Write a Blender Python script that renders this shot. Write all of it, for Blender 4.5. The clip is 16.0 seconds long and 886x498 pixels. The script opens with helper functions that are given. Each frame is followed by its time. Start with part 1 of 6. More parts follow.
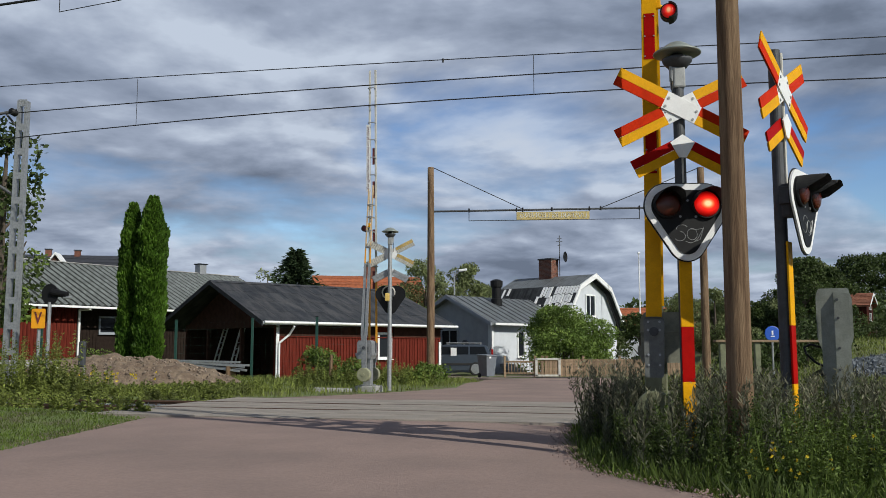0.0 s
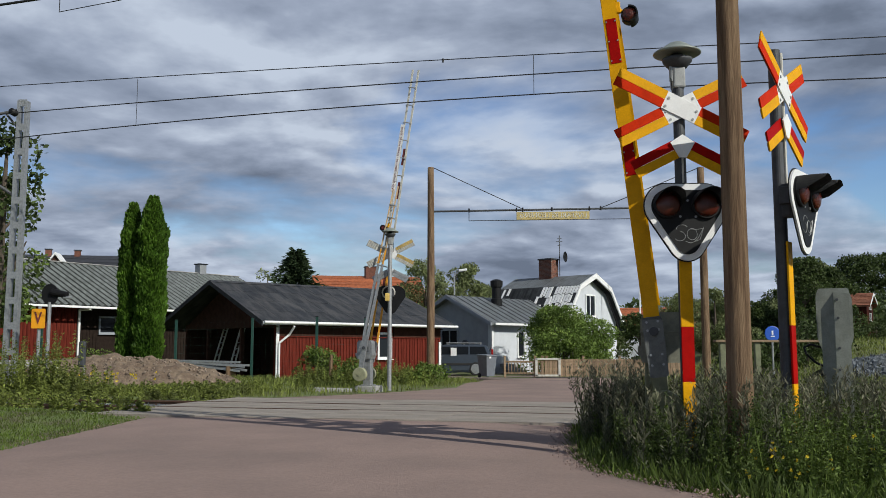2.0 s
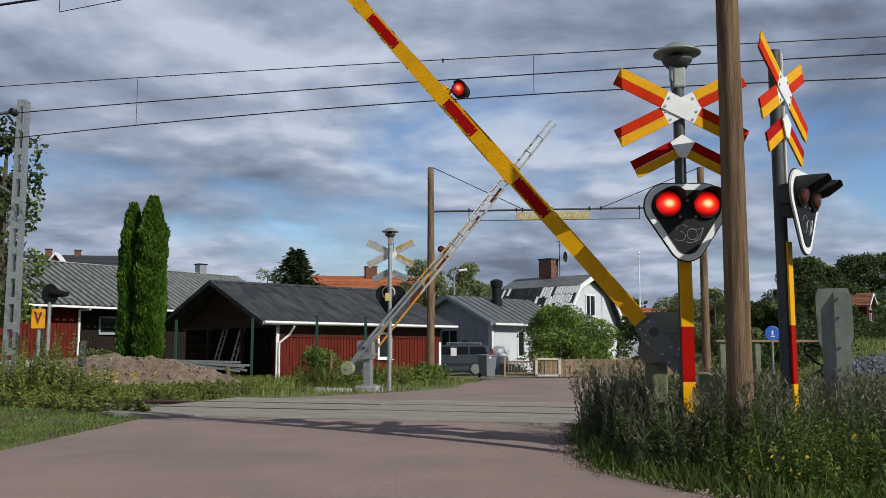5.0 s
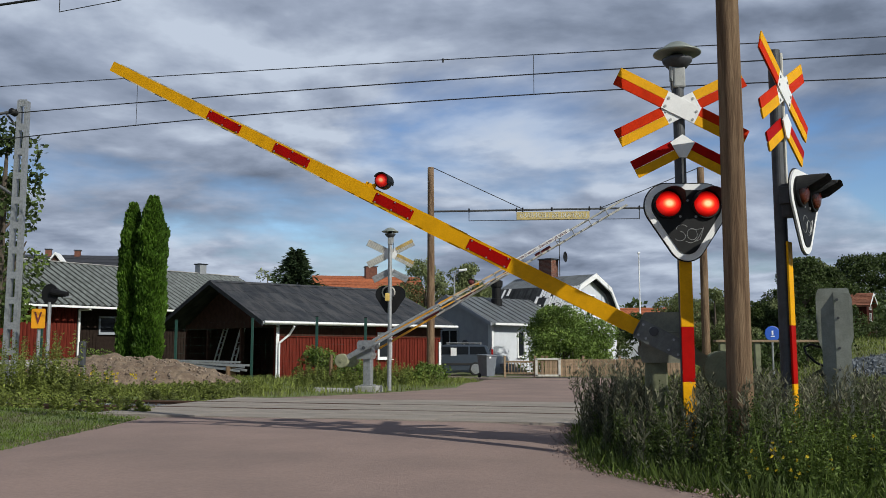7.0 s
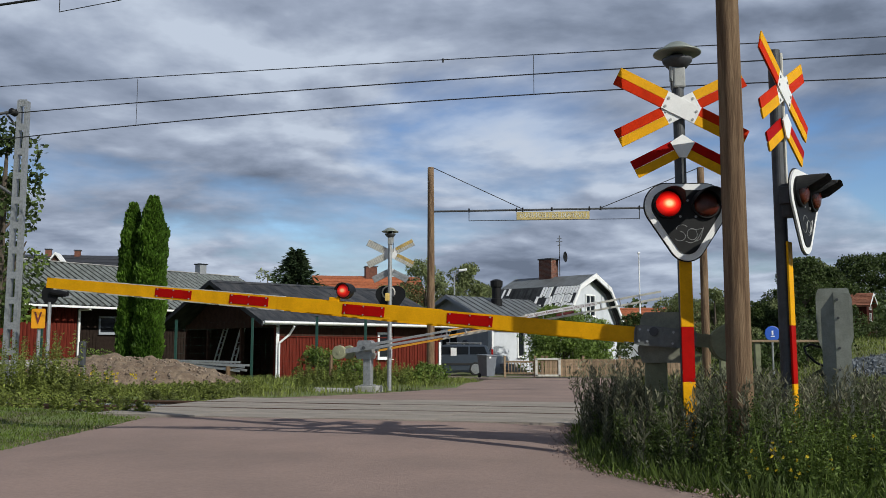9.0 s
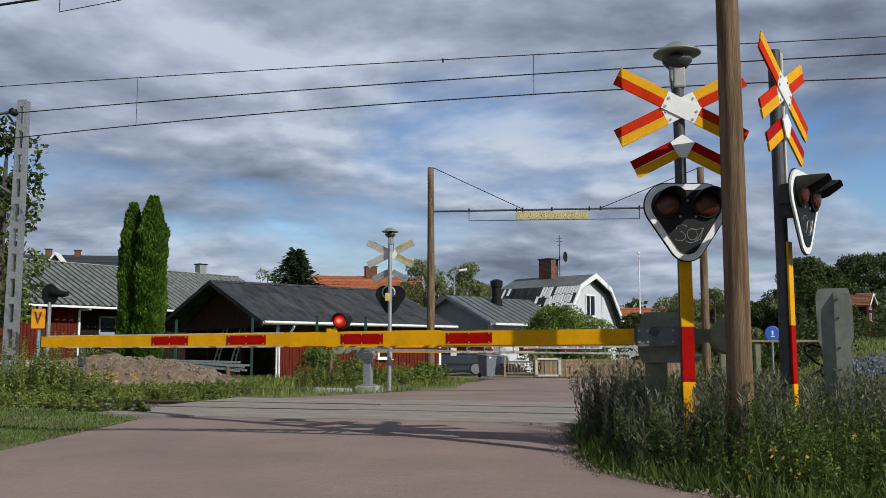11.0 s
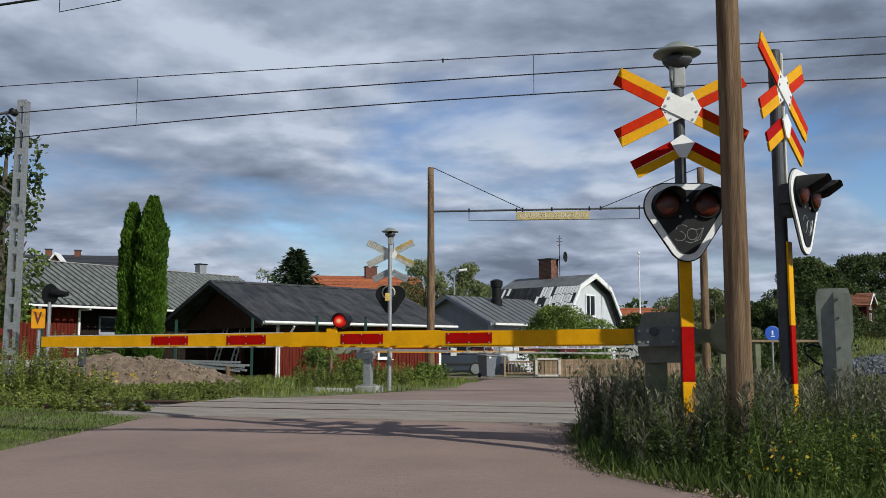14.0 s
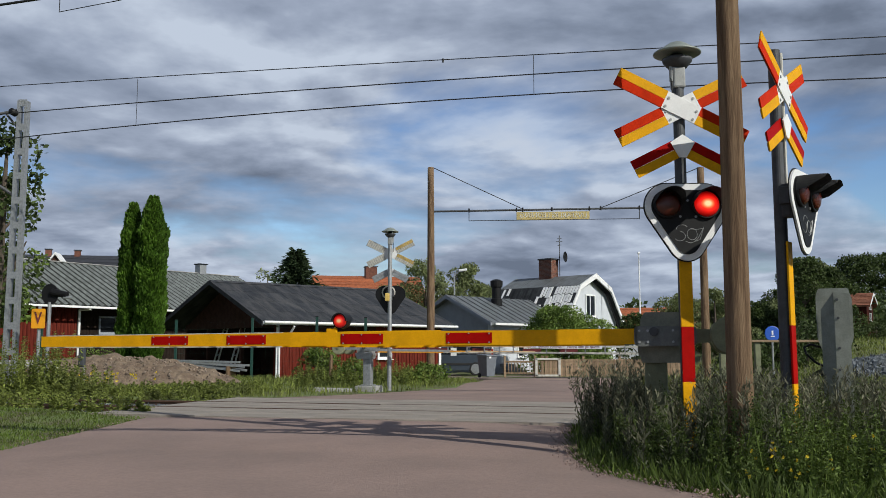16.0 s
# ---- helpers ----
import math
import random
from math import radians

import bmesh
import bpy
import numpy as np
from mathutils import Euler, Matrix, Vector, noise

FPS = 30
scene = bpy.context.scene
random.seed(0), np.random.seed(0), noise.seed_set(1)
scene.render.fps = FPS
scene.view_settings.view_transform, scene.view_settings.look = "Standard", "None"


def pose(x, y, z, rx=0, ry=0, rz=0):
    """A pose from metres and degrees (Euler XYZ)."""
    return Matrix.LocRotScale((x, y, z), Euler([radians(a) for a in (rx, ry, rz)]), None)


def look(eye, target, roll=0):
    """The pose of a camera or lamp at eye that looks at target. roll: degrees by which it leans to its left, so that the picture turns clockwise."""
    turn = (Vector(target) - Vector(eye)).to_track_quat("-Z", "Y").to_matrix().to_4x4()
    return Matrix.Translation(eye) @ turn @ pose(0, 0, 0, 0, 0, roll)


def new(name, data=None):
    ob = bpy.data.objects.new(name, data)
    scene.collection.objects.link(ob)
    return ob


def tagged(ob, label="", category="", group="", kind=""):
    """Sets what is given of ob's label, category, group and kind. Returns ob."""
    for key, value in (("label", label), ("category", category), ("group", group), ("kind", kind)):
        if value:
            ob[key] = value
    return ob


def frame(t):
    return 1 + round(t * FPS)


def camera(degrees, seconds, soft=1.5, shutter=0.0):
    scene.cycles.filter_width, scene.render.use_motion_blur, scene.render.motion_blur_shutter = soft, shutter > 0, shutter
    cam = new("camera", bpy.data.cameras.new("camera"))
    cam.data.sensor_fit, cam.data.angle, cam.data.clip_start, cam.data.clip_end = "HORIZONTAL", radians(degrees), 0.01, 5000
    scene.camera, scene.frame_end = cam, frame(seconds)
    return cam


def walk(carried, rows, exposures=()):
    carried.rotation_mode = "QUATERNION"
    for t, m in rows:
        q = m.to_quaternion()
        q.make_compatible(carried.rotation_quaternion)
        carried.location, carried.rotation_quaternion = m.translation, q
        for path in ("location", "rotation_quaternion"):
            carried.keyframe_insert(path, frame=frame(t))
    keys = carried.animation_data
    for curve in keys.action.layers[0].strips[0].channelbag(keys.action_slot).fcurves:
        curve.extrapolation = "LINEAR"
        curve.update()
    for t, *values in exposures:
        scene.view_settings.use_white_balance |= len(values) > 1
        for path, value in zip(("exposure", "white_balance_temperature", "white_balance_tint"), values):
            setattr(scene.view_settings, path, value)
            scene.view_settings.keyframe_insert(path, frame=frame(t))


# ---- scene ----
cam = camera(53.13, 16.0, soft=0.85)
EYE = pose(0, 0, 1.1, 96.51, 0, 0)
walk(cam, [(0.0, EYE), (16.0, EYE)], [(0.0, 0.0, 6350, 6.0), (16.0, 0.0, 6350, 6.0)])

# ---- sky and sun ----
SUN_DIR = Vector((-0.76, 0.66, -0.66)).normalized()   # way of the light
world = bpy.data.worlds.new("sky")
scene.world = world
world.use_nodes = True
wn, wl = world.node_tree.nodes, world.node_tree.links
for n in list(wn):
    wn.remove(n)


def wmath(op, a, b=None, c=None, clamp=False):
    n = wn.new("ShaderNodeMath")
    n.operation, n.use_clamp = op, clamp
    for i, v in enumerate((a, b, c)):
        if v is None:
            continue
        if isinstance(v, (int, float)):
            n.inputs[i].default_value = v
        else:
            wl.new(v, n.inputs[i])
    return n.outputs[0]


sky = wn.new("ShaderNodeTexSky")
sky.sky_type = "NISHITA"
sky.sun_disc = False
sky.sun_elevation = math.asin(-SUN_DIR.z)
sky.sun_rotation = math.atan2(-SUN_DIR.x, -SUN_DIR.y)
sky.air_density, sky.dust_density, sky.ozone_density = 1.0, 0.6, 1.5
coord = wn.new("ShaderNodeTexCoord")
sep = wn.new("ShaderNodeSeparateXYZ")
wl.new(coord.outputs["Generated"], sep.inputs[0])
flatten = wmath("ADD", wmath("MULTIPLY", wmath("MAXIMUM", sep.outputs[2], 0.0), 1.25), 0.24)
cu, cv = wmath("DIVIDE", sep.outputs[0], flatten), wmath("DIVIDE", sep.outputs[1], flatten)
comb = wn.new("ShaderNodeCombineXYZ")
wl.new(cu, comb.inputs[0])
wl.new(cv, comb.inputs[1])
wl.new(wmath("MULTIPLY", sep.outputs[2], 1.6), comb.inputs[2])


def cloud_noise(scale, detail, rough, off, dist=0.0):
    m = wn.new("ShaderNodeMapping")
    m.inputs["Location"].default_value = off
    wl.new(comb.outputs[0], m.inputs[0])
    n = wn.new("ShaderNodeTexNoise")
    n.inputs["Scale"].default_value, n.inputs["Detail"].default_value = scale, detail
    n.inputs["Roughness"].default_value, n.inputs["Distortion"].default_value = rough, dist
    wl.new(m.outputs[0], n.inputs["Vector"])
    return n.outputs["Fac"]


def ramp(fac, *stops):
    r = wn.new("ShaderNodeValToRGB")
    r.color_ramp.elements[0].position, r.color_ramp.elements[0].color = stops[0][0], (*stops[0][1], 1)
    r.color_ramp.elements[1].position, r.color_ramp.elements[1].color = stops[-1][0], (*stops[-1][1], 1)
    for p, c in stops[1:-1]:
        e = r.color_ramp.elements.new(p)
        e.color = (*c, 1)
    wl.new(fac, r.inputs[0])
    return r.outputs[0]


cover = cloud_noise(1.55, 9, 0.52, (3.1, 1.7, 0), 0.15)
cover_up = cloud_noise(1.55, 9, 0.52, (3.1 + 0.03, 1.7 - 0.06, 0.04), 0.15)
shade = cloud_noise(0.9, 6, 0.52, (7.3, 4.2, 2.0))
# thinnest at middle height, closed overhead and towards the horizon
thick = wmath("MULTIPLY", wmath("ABSOLUTE", wmath("SUBTRACT", sep.outputs[2], 0.20)), 0.95)
amount = wmath("ADD", cover, thick)
mask = ramp(amount, (0.40, (0.06, 0.06, 0.06)), (0.47, (0.55, 0.55, 0.55)), (0.58, (1, 1, 1)))
lit = wmath("MULTIPLY", wmath("SUBTRACT", cover, cover_up), 2.0)
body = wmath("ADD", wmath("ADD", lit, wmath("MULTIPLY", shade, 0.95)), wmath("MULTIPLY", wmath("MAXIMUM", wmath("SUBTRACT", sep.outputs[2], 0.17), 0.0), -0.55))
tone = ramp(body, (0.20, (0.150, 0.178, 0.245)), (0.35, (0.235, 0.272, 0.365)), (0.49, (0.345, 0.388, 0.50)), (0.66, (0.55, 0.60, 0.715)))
vivid = wn.new("ShaderNodeHueSaturation")
vivid.inputs["Hue"].default_value = 0.514
vivid.inputs["Saturation"].default_value = 1.28
vivid.inputs["Value"].default_value = 1.15
wl.new(sky.outputs[0], vivid.inputs["Color"])
sky_bg, cloud_bg, mixer, out = (wn.new(k) for k in ("ShaderNodeBackground", "ShaderNodeBackground", "ShaderNodeMixShader", "ShaderNodeOutputWorld"))
wl.new(vivid.outputs[0], sky_bg.inputs[0])
sky_bg.inputs[1].default_value = 0.11
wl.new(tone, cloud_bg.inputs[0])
cloud_bg.inputs[1].default_value = 1.0
wl.new(mask, mixer.inputs[0])
wl.new(sky_bg.outputs[0], mixer.inputs[1])
wl.new(cloud_bg.outputs[0], mixer.inputs[2])
wl.new(mixer.outputs[0], out.inputs[0])

sun_data = bpy.data.lights.new("sun", "SUN")
sun_data.energy, sun_data.angle, sun_data.color = 4.1, radians(0.5), (1.0, 0.95, 0.86)
sun = new("sun", sun_data)
sun.matrix_world = look((0, 0, 30), Vector((0, 0, 30)) + SUN_DIR)

# ---- materials ----


def material(name, color, rough=0.6, metal=0.0, var=0.25, scale=8.0, bump=0.15, fine=60.0, second=None, stretch=(1, 1, 1), per_object=0.0, per_island=0.0, coat=0.0, spec=0.5):
    """Base colour varied at a coarse and a fine scale, with a fine relief."""
    m = bpy.data.materials.new(name)
    m.use_nodes = True
    nt = m.node_tree
    nd, lk = nt.nodes, nt.links
    b = nd["Principled BSDF"]
    b.inputs["Metallic"].default_value = metal
    b.inputs["Coat Weight"].default_value = coat
    b.inputs["Specular IOR Level"].default_value = spec
    tc = nd.new("ShaderNodeTexCoord")
    mp = nd.new("ShaderNodeMapping")
    mp.inputs["Scale"].default_value = stretch
    lk.new(tc.outputs["Object"], mp.inputs[0])
    n1, n2 = nd.new("ShaderNodeTexNoise"), nd.new("ShaderNodeTexNoise")
    n1.inputs["Scale"].default_value, n1.inputs["Detail"].default_value, n1.inputs["Roughness"].default_value = scale, 6, 0.6
    n2.inputs["Scale"].default_value, n2.inputs["Detail"].default_value, n2.inputs["Roughness"].default_value = fine, 4, 0.7
    for n in (n1, n2):
        lk.new(mp.outputs[0], n.inputs["Vector"])
    mx = nd.new("ShaderNodeMix")
    mx.data_type = "RGBA"
    c2 = second or tuple(max(0.0, c * (1 - var)) for c in color)
    rp = nd.new("ShaderNodeValToRGB")
    rp.color_ramp.elements[0].position, rp.color_ramp.elements[0].color = 0.36, (*c2, 1)
    rp.color_ramp.elements[1].position, rp.color_ramp.elements[1].color = 0.60, (*color, 1)
    lk.new(n1.outputs["Fac"], rp.inputs[0])
    hs = nd.new("ShaderNodeHueSaturation")
    mr = nd.new("ShaderNodeMapRange")
    mr.inputs["From Min"].default_value, mr.inputs["From Max"].default_value = 0.25, 0.75
    mr.inputs["To Min"].default_value, mr.inputs["To Max"].default_value = 1 - var * 0.6, 1 + var * 0.6
    lk.new(n2.outputs["Fac"], mr.inputs[0])
    value = mr.outputs[0]
    for amount_, src in ((per_object, "ShaderNodeObjectInfo"), (per_island, "ShaderNodeNewGeometry")):
        if amount_:
            s = nd.new(src)
            r2 = nd.new("ShaderNodeMapRange")
            r2.inputs["To Min"].default_value, r2.inputs["To Max"].default_value = 1 - amount_, 1 + amount_
            lk.new(s.outputs["Random" if src.endswith("Info") else "Random Per Island"], r2.inputs[0])
            mm = nd.new("ShaderNodeMath")
            mm.operation = "MULTIPLY"
            lk.new(value, mm.inputs[0])
            lk.new(r2.outputs[0], mm.inputs[1])
            value = mm.outputs[0]
    lk.new(value, hs.inputs["Value"])
    lk.new(rp.outputs[0], hs.inputs["Color"])
    lk.new(hs.outputs[0], b.inputs["Base Color"])
    rr = nd.new("ShaderNodeMapRange")
    rr.inputs["To Min"].default_value, rr.inputs["To Max"].default_value = max(0.02, rough - 0.12), min(1.0, rough + 0.12)
    lk.new(n2.outputs["Fac"], rr.inputs[0])
    lk.new(rr.outputs[0], b.inputs["Roughness"])
    if bump:
        bp = nd.new("ShaderNodeBump")
        bp.inputs["Strength"].default_value, bp.inputs["Distance"].default_value = bump, 0.02
        lk.new(n2.outputs["Fac"], bp.inputs["Height"])
        lk.new(bp.outputs[0], b.inputs["Normal"])
    return m


YELLOW = material("yellow_paint", (0.74, 0.36, 0.003), 0.5, var=0.16, scale=5, bump=0.05, spec=0.12)
DARK_RED = material("faded_dark_red", (0.16, 0.03, 0.03), 0.6, var=0.3)
PALE = material("pale_weathered_paint", (0.58, 0.56, 0.50), 0.6, var=0.2, scale=6)
ORANGE_YELLOW = material("orange_yellow_paint", (0.74, 0.34, 0.03), 0.55, var=0.2, scale=6)
PALE_ORANGE = material("faded_orange_paint", (0.60, 0.42, 0.24), 0.6, var=0.25, scale=6)
PALE_YELLOW = material("pale_yellow_paint", (0.66, 0.46, 0.12), 0.55, var=0.25, scale=6)
RED = material("red_reflective", (0.36, 0.004, 0.003), 0.5, var=0.2, scale=6, bump=0.04, spec=0.06)
ORANGE_RED = material("orange_red_paint", (0.54, 0.026, 0.002), 0.5, var=0.2, scale=6, bump=0.04, spec=0.06)
WHITE = material("white_paint", (0.80, 0.80, 0.80), 0.45, var=0.10, scale=4, bump=0.05)
STEEL = material("galvanised_steel", (0.36, 0.37, 0.38), 0.5, 0.55, var=0.25, scale=14, bump=0.1)
DARK_STEEL = material("dark_weathered_steel", (0.062, 0.066, 0.074), 0.6, 0.1, var=0.3, scale=9, bump=0.12)
OLIVE = material("olive_grey_paint", (0.175, 0.185, 0.105), 0.6, 0.0, var=0.3, scale=6, bump=0.1)
HOUSING = material("olive_grey_housing_paint", (0.215, 0.215, 0.165), 0.65, var=0.3, scale=7, bump=0.12)
HOUSING_DARK = material("slate_olive_clamp_paint", (0.150, 0.158, 0.150), 0.6, var=0.3, scale=9, bump=0.1)
GREY_GREEN = material("weathered_grey_green_sheet", (0.27, 0.285, 0.25), 0.6, 0.2, var=0.3, scale=5, bump=0.1)
OLIVE_PALE = material("pale_olive_paint", (0.30, 0.30, 0.19), 0.6, var=0.25, scale=6)
BLACK = material("black_lacquer", (0.008, 0.008, 0.009), 0.55, var=0.3, scale=10, bump=0.06, spec=0.25)
HOOD = material("matt_dark_hood", (0.060, 0.061, 0.062), 0.8, var=0.2, spec=0.2)
GREY_CAST = material("grey_cast_metal", (0.30, 0.31, 0.31), 0.55, 0.15, var=0.2, scale=12, bump=0.1)
DOME = material("pale_green_grey_enamel", (0.27, 0.30, 0.275), 0.45, 0.1, var=0.25, scale=7, bump=0.05)
LENS_OFF = material("unlit_red_glass", (0.085, 0.014, 0.007), 0.25, var=0.3, scale=30, bump=0.3, fine=120, coat=0.15)


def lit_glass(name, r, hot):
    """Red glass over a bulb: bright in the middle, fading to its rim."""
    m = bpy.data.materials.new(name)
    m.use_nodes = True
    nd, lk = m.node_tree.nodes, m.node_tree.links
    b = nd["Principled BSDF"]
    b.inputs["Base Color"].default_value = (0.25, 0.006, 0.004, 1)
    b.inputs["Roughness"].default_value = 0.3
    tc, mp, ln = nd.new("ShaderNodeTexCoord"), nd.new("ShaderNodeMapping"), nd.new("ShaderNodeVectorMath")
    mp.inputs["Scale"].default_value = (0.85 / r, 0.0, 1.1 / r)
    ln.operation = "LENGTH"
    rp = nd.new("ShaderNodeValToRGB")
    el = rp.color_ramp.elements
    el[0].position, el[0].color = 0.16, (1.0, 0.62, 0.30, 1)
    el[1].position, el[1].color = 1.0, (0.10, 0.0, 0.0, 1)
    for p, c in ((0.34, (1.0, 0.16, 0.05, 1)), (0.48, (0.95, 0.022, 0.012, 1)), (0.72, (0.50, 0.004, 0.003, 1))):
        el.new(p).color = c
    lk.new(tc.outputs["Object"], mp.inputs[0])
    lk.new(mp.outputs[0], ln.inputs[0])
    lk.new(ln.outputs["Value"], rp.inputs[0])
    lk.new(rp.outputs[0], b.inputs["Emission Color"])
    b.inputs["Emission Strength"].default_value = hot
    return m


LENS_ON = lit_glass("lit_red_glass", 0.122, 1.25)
BOOM_ON = lit_glass("lit_boom_lamp_glass", 0.074, 0.62)
POLE_WOOD = material("weathered_pole_wood", (0.235, 0.160, 0.100), 0.9, var=0.45, scale=4, bump=0.9, fine=26, stretch=(5, 5, 0.30), second=(0.112, 0.070, 0.045), spec=0.1)
CONCRETE = material("weathered_concrete", (0.34, 0.335, 0.32), 0.85, var=0.3, scale=5, bump=0.35, fine=70)
RED_WOOD = material("falu_red_boards", (0.130, 0.022, 0.014), 0.85, var=0.35, scale=3, bump=0.35, fine=50, stretch=(4, 4, 0.4), per_object=0.18, spec=0.1)
COTTAGE_RED = material("dark_red_boards", (0.060, 0.016, 0.012), 0.85, var=0.35, scale=3, bump=0.35, spec=0.1)
# dark boards, taken near black to carry the shade on the barn wall
BARN_DARK = material("near_black_tarred_boards", (0.022, 0.015, 0.012), 0.85, var=0.35, scale=4, bump=0.35, per_object=0.15, spec=0.1)
DARK_WOOD = material("dark_stained_boards", (0.060, 0.028, 0.020), 0.85, var=0.35, scale=4, bump=0.35, per_object=0.15, spec=0.1)
GREY_SHEET = material("grey_roof_sheet", (0.030, 0.033, 0.040), 0.7, 0.0, var=0.5, scale=1.6, bump=0.2, per_object=0.10, second=(0.072, 0.072, 0.076), stretch=(1.8, 0.45, 0.45), spec=0.12)
CORRUGATED = material("corrugated_fibre_cement", (0.225, 0.245, 0.24), 0.8, var=0.4, scale=2, bump=0.3, per_object=0.1)
GREY_RENDER = material("grey_render", (0.30, 0.32, 0.36), 0.9, var=0.12, scale=2, bump=0.3)
WHITE_WALL = material("white_wall_paint", (0.56, 0.585, 0.63), 0.8, var=0.10, scale=2, bump=0.2)
TIN_DARK = material("dark_weathered_tin", (0.045, 0.048, 0.052), 0.7, 0.1, var=0.5, scale=1.5, bump=0.25, per_object=0.3, spec=0.2)
TIN_DULL = material("dull_grey_sheet", (0.19, 0.205, 0.215), 0.5, 0.35, var=0.3, scale=2, bump=0.15)
BRICK = material("brown_brick", (0.19, 0.075, 0.048), 0.85, var=0.35, scale=5, bump=0.4, per_object=0.25)
VALLEY_DARK = material("mossy_dark_fibre_cement", (0.030, 0.034, 0.030), 0.9, var=0.4, scale=3, bump=0.3)
MORTAR = material("mortar", (0.22, 0.19, 0.17), 0.9, var=0.2)
ORANGE_DULL = material("dull_orange_roof_tile", (0.26, 0.10, 0.055), 0.85, var=0.35, scale=4, bump=0.3, per_object=0.2)
ORANGE_TILE = material("orange_roof_tile", (0.42, 0.125, 0.05), 0.8, var=0.35, scale=4, bump=0.3, per_object=0.2)
BLACK_TILE = material("dark_roof_tile", (0.035, 0.037, 0.045), 0.6, var=0.3, scale=4, bump=0.3, per_object=0.2)
GLASS_DARK = material("dark_window_glass", (0.015, 0.018, 0.022), 0.10, var=0.1, bump=0.0, spec=0.35)
CAR_GLASS = material("tinted_car_glass", (0.010, 0.012, 0.015), 0.3, var=0.1, bump=0.0, spec=0.12)
FENCE_WOOD = material("pale_fence_wood", (0.30, 0.21, 0.13), 0.85, var=0.35, scale=5, bump=0.3, per_object=0.25)
GREEN_POST = material("dark_green_paint", (0.012, 0.055, 0.042), 0.5, var=0.25, scale=6, bump=0.05)
DIRT = material("reddish_dirt", (0.19, 0.142, 0.1), 0.95, var=0.5, scale=2.5, bump=1.0, fine=18, second=(0.11, 0.075, 0.052))
STONE = material("pale_stone", (0.25, 0.195, 0.15), 0.9, var=0.3, scale=6, bump=0.4, per_island=0.35)
BALLAST = material("grey_blue_ballast", (0.13, 0.145, 0.16), 0.9, var=0.4, scale=8, bump=0.5, per_island=0.4)
RAIL_STEEL = material("rusty_rail_steel", (0.13, 0.075, 0.05), 0.6, 0.4, var=0.3, scale=8, bump=0.1)
RUBBER = material("black_rubber", (0.022, 0.022, 0.024), 0.8, var=0.2, bump=0.2)
CAR_PAINT = material("blue_grey_car_paint", (0.050, 0.064, 0.088), 0.35, 0.1, var=0.1, scale=3, bump=0.0, coat=0.8)
BIN_PLASTIC = material("grey_bin_plastic", (0.15, 0.165, 0.19), 0.55, var=0.15, scale=5, bump=0.1)
SIGN_YELLOW = material("sign_yellow", (0.85, 0.36, 0.008), 0.5, var=0.12, scale=6, bump=0.02)
BANNER = material("faded_yellow_banner", (0.50, 0.40, 0.17), 0.7, var=0.25, scale=4, bump=0.1)
WIRE = material("black_wire", (0.03, 0.03, 0.032), 0.6, 0.3, var=0.2, bump=0.0)
BLUE_SIGN = material("blue_sign_paint", (0.015, 0.09, 0.48), 0.45, var=0.1, bump=0.02)
TRUNK = material("tree_bark", (0.11, 0.085, 0.065), 0.9, var=0.4, scale=6, bump=0.8, fine=25, stretch=(3, 3, 0.6))


def leaf(name, color, var=0.35, island=0.45, second=None):
    m = material(name, color, 0.6, var=var, scale=0.8, bump=0.0, per_island=island, second=second)
    nt = m.node_tree
    b = nt.nodes["Principled BSDF"]
    b.inputs["Specular IOR Level"].default_value = 0.25
    tr = nt.nodes.new("ShaderNodeBsdfTranslucent")
    mixs = nt.nodes.new("ShaderNodeMixShader")
    mixs.inputs[0].default_value = 0.28
    src = b.inputs["Base Color"].links[0].from_socket
    nt.links.new(src, tr.inputs[0])
    nt.links.new(b.outputs[0], mixs.inputs[1])
    nt.links.new(tr.outputs[0], mixs.inputs[2])
    nt.links.new(mixs.outputs[0], nt.nodes["Material Output"].inputs[0])
    return m


CYPRESS = leaf("cypress_green", (0.088, 0.170, 0.018), 0.45, 0.5, (0.038, 0.085, 0.010))
LEAF = leaf("leaf_green", (0.165, 0.230, 0.045), 0.4, 0.5, (0.075, 0.120, 0.024))
LEAF_BUSH = leaf("bush_green", (0.190, 0.270, 0.058), 0.45, 0.5, (0.095, 0.150, 0.032))
LEAF_FAR = leaf("grey_olive_leaf", (0.215, 0.250, 0.105), 0.4, 0.4, (0.140, 0.165, 0.070))
LEAF_DARK = leaf("dark_leaf_green", (0.076, 0.108, 0.032), 0.4, 0.5, (0.036, 0.054, 0.018))
PINE = leaf("pine_needles", (0.048, 0.075, 0.034), 0.4, 0.5)
GRASS = leaf("grass_blade", (0.108, 0.158, 0.026), 0.35, 0.45, (0.078, 0.100, 0.022))
VERGE = leaf("olive_verge_green", (0.185, 0.222, 0.048), 0.45, 0.5, (0.105, 0.122, 0.034))
WEED = leaf("weed_green", (0.094, 0.136, 0.027), 0.45, 0.55, (0.042, 0.062, 0.016))
WEED_GREY = leaf("grey_green_mugwort", (0.118, 0.132, 0.076), 0.45, 0.55, (0.060, 0.066, 0.040))
SEED = leaf("brown_seed_head", (0.175, 0.172, 0.110), 0.4, 0.5)
BLOOM = leaf("yellow_bloom", (0.60, 0.46, 0.03), 0.2, 0.3)
ROAD_MAT = material("reddish_worn_asphalt", (0.288, 0.208, 0.181), 0.95, var=0.26, scale=0.55, bump=0.5, fine=32, second=(0.226, 0.168, 0.149), spec=0.25)
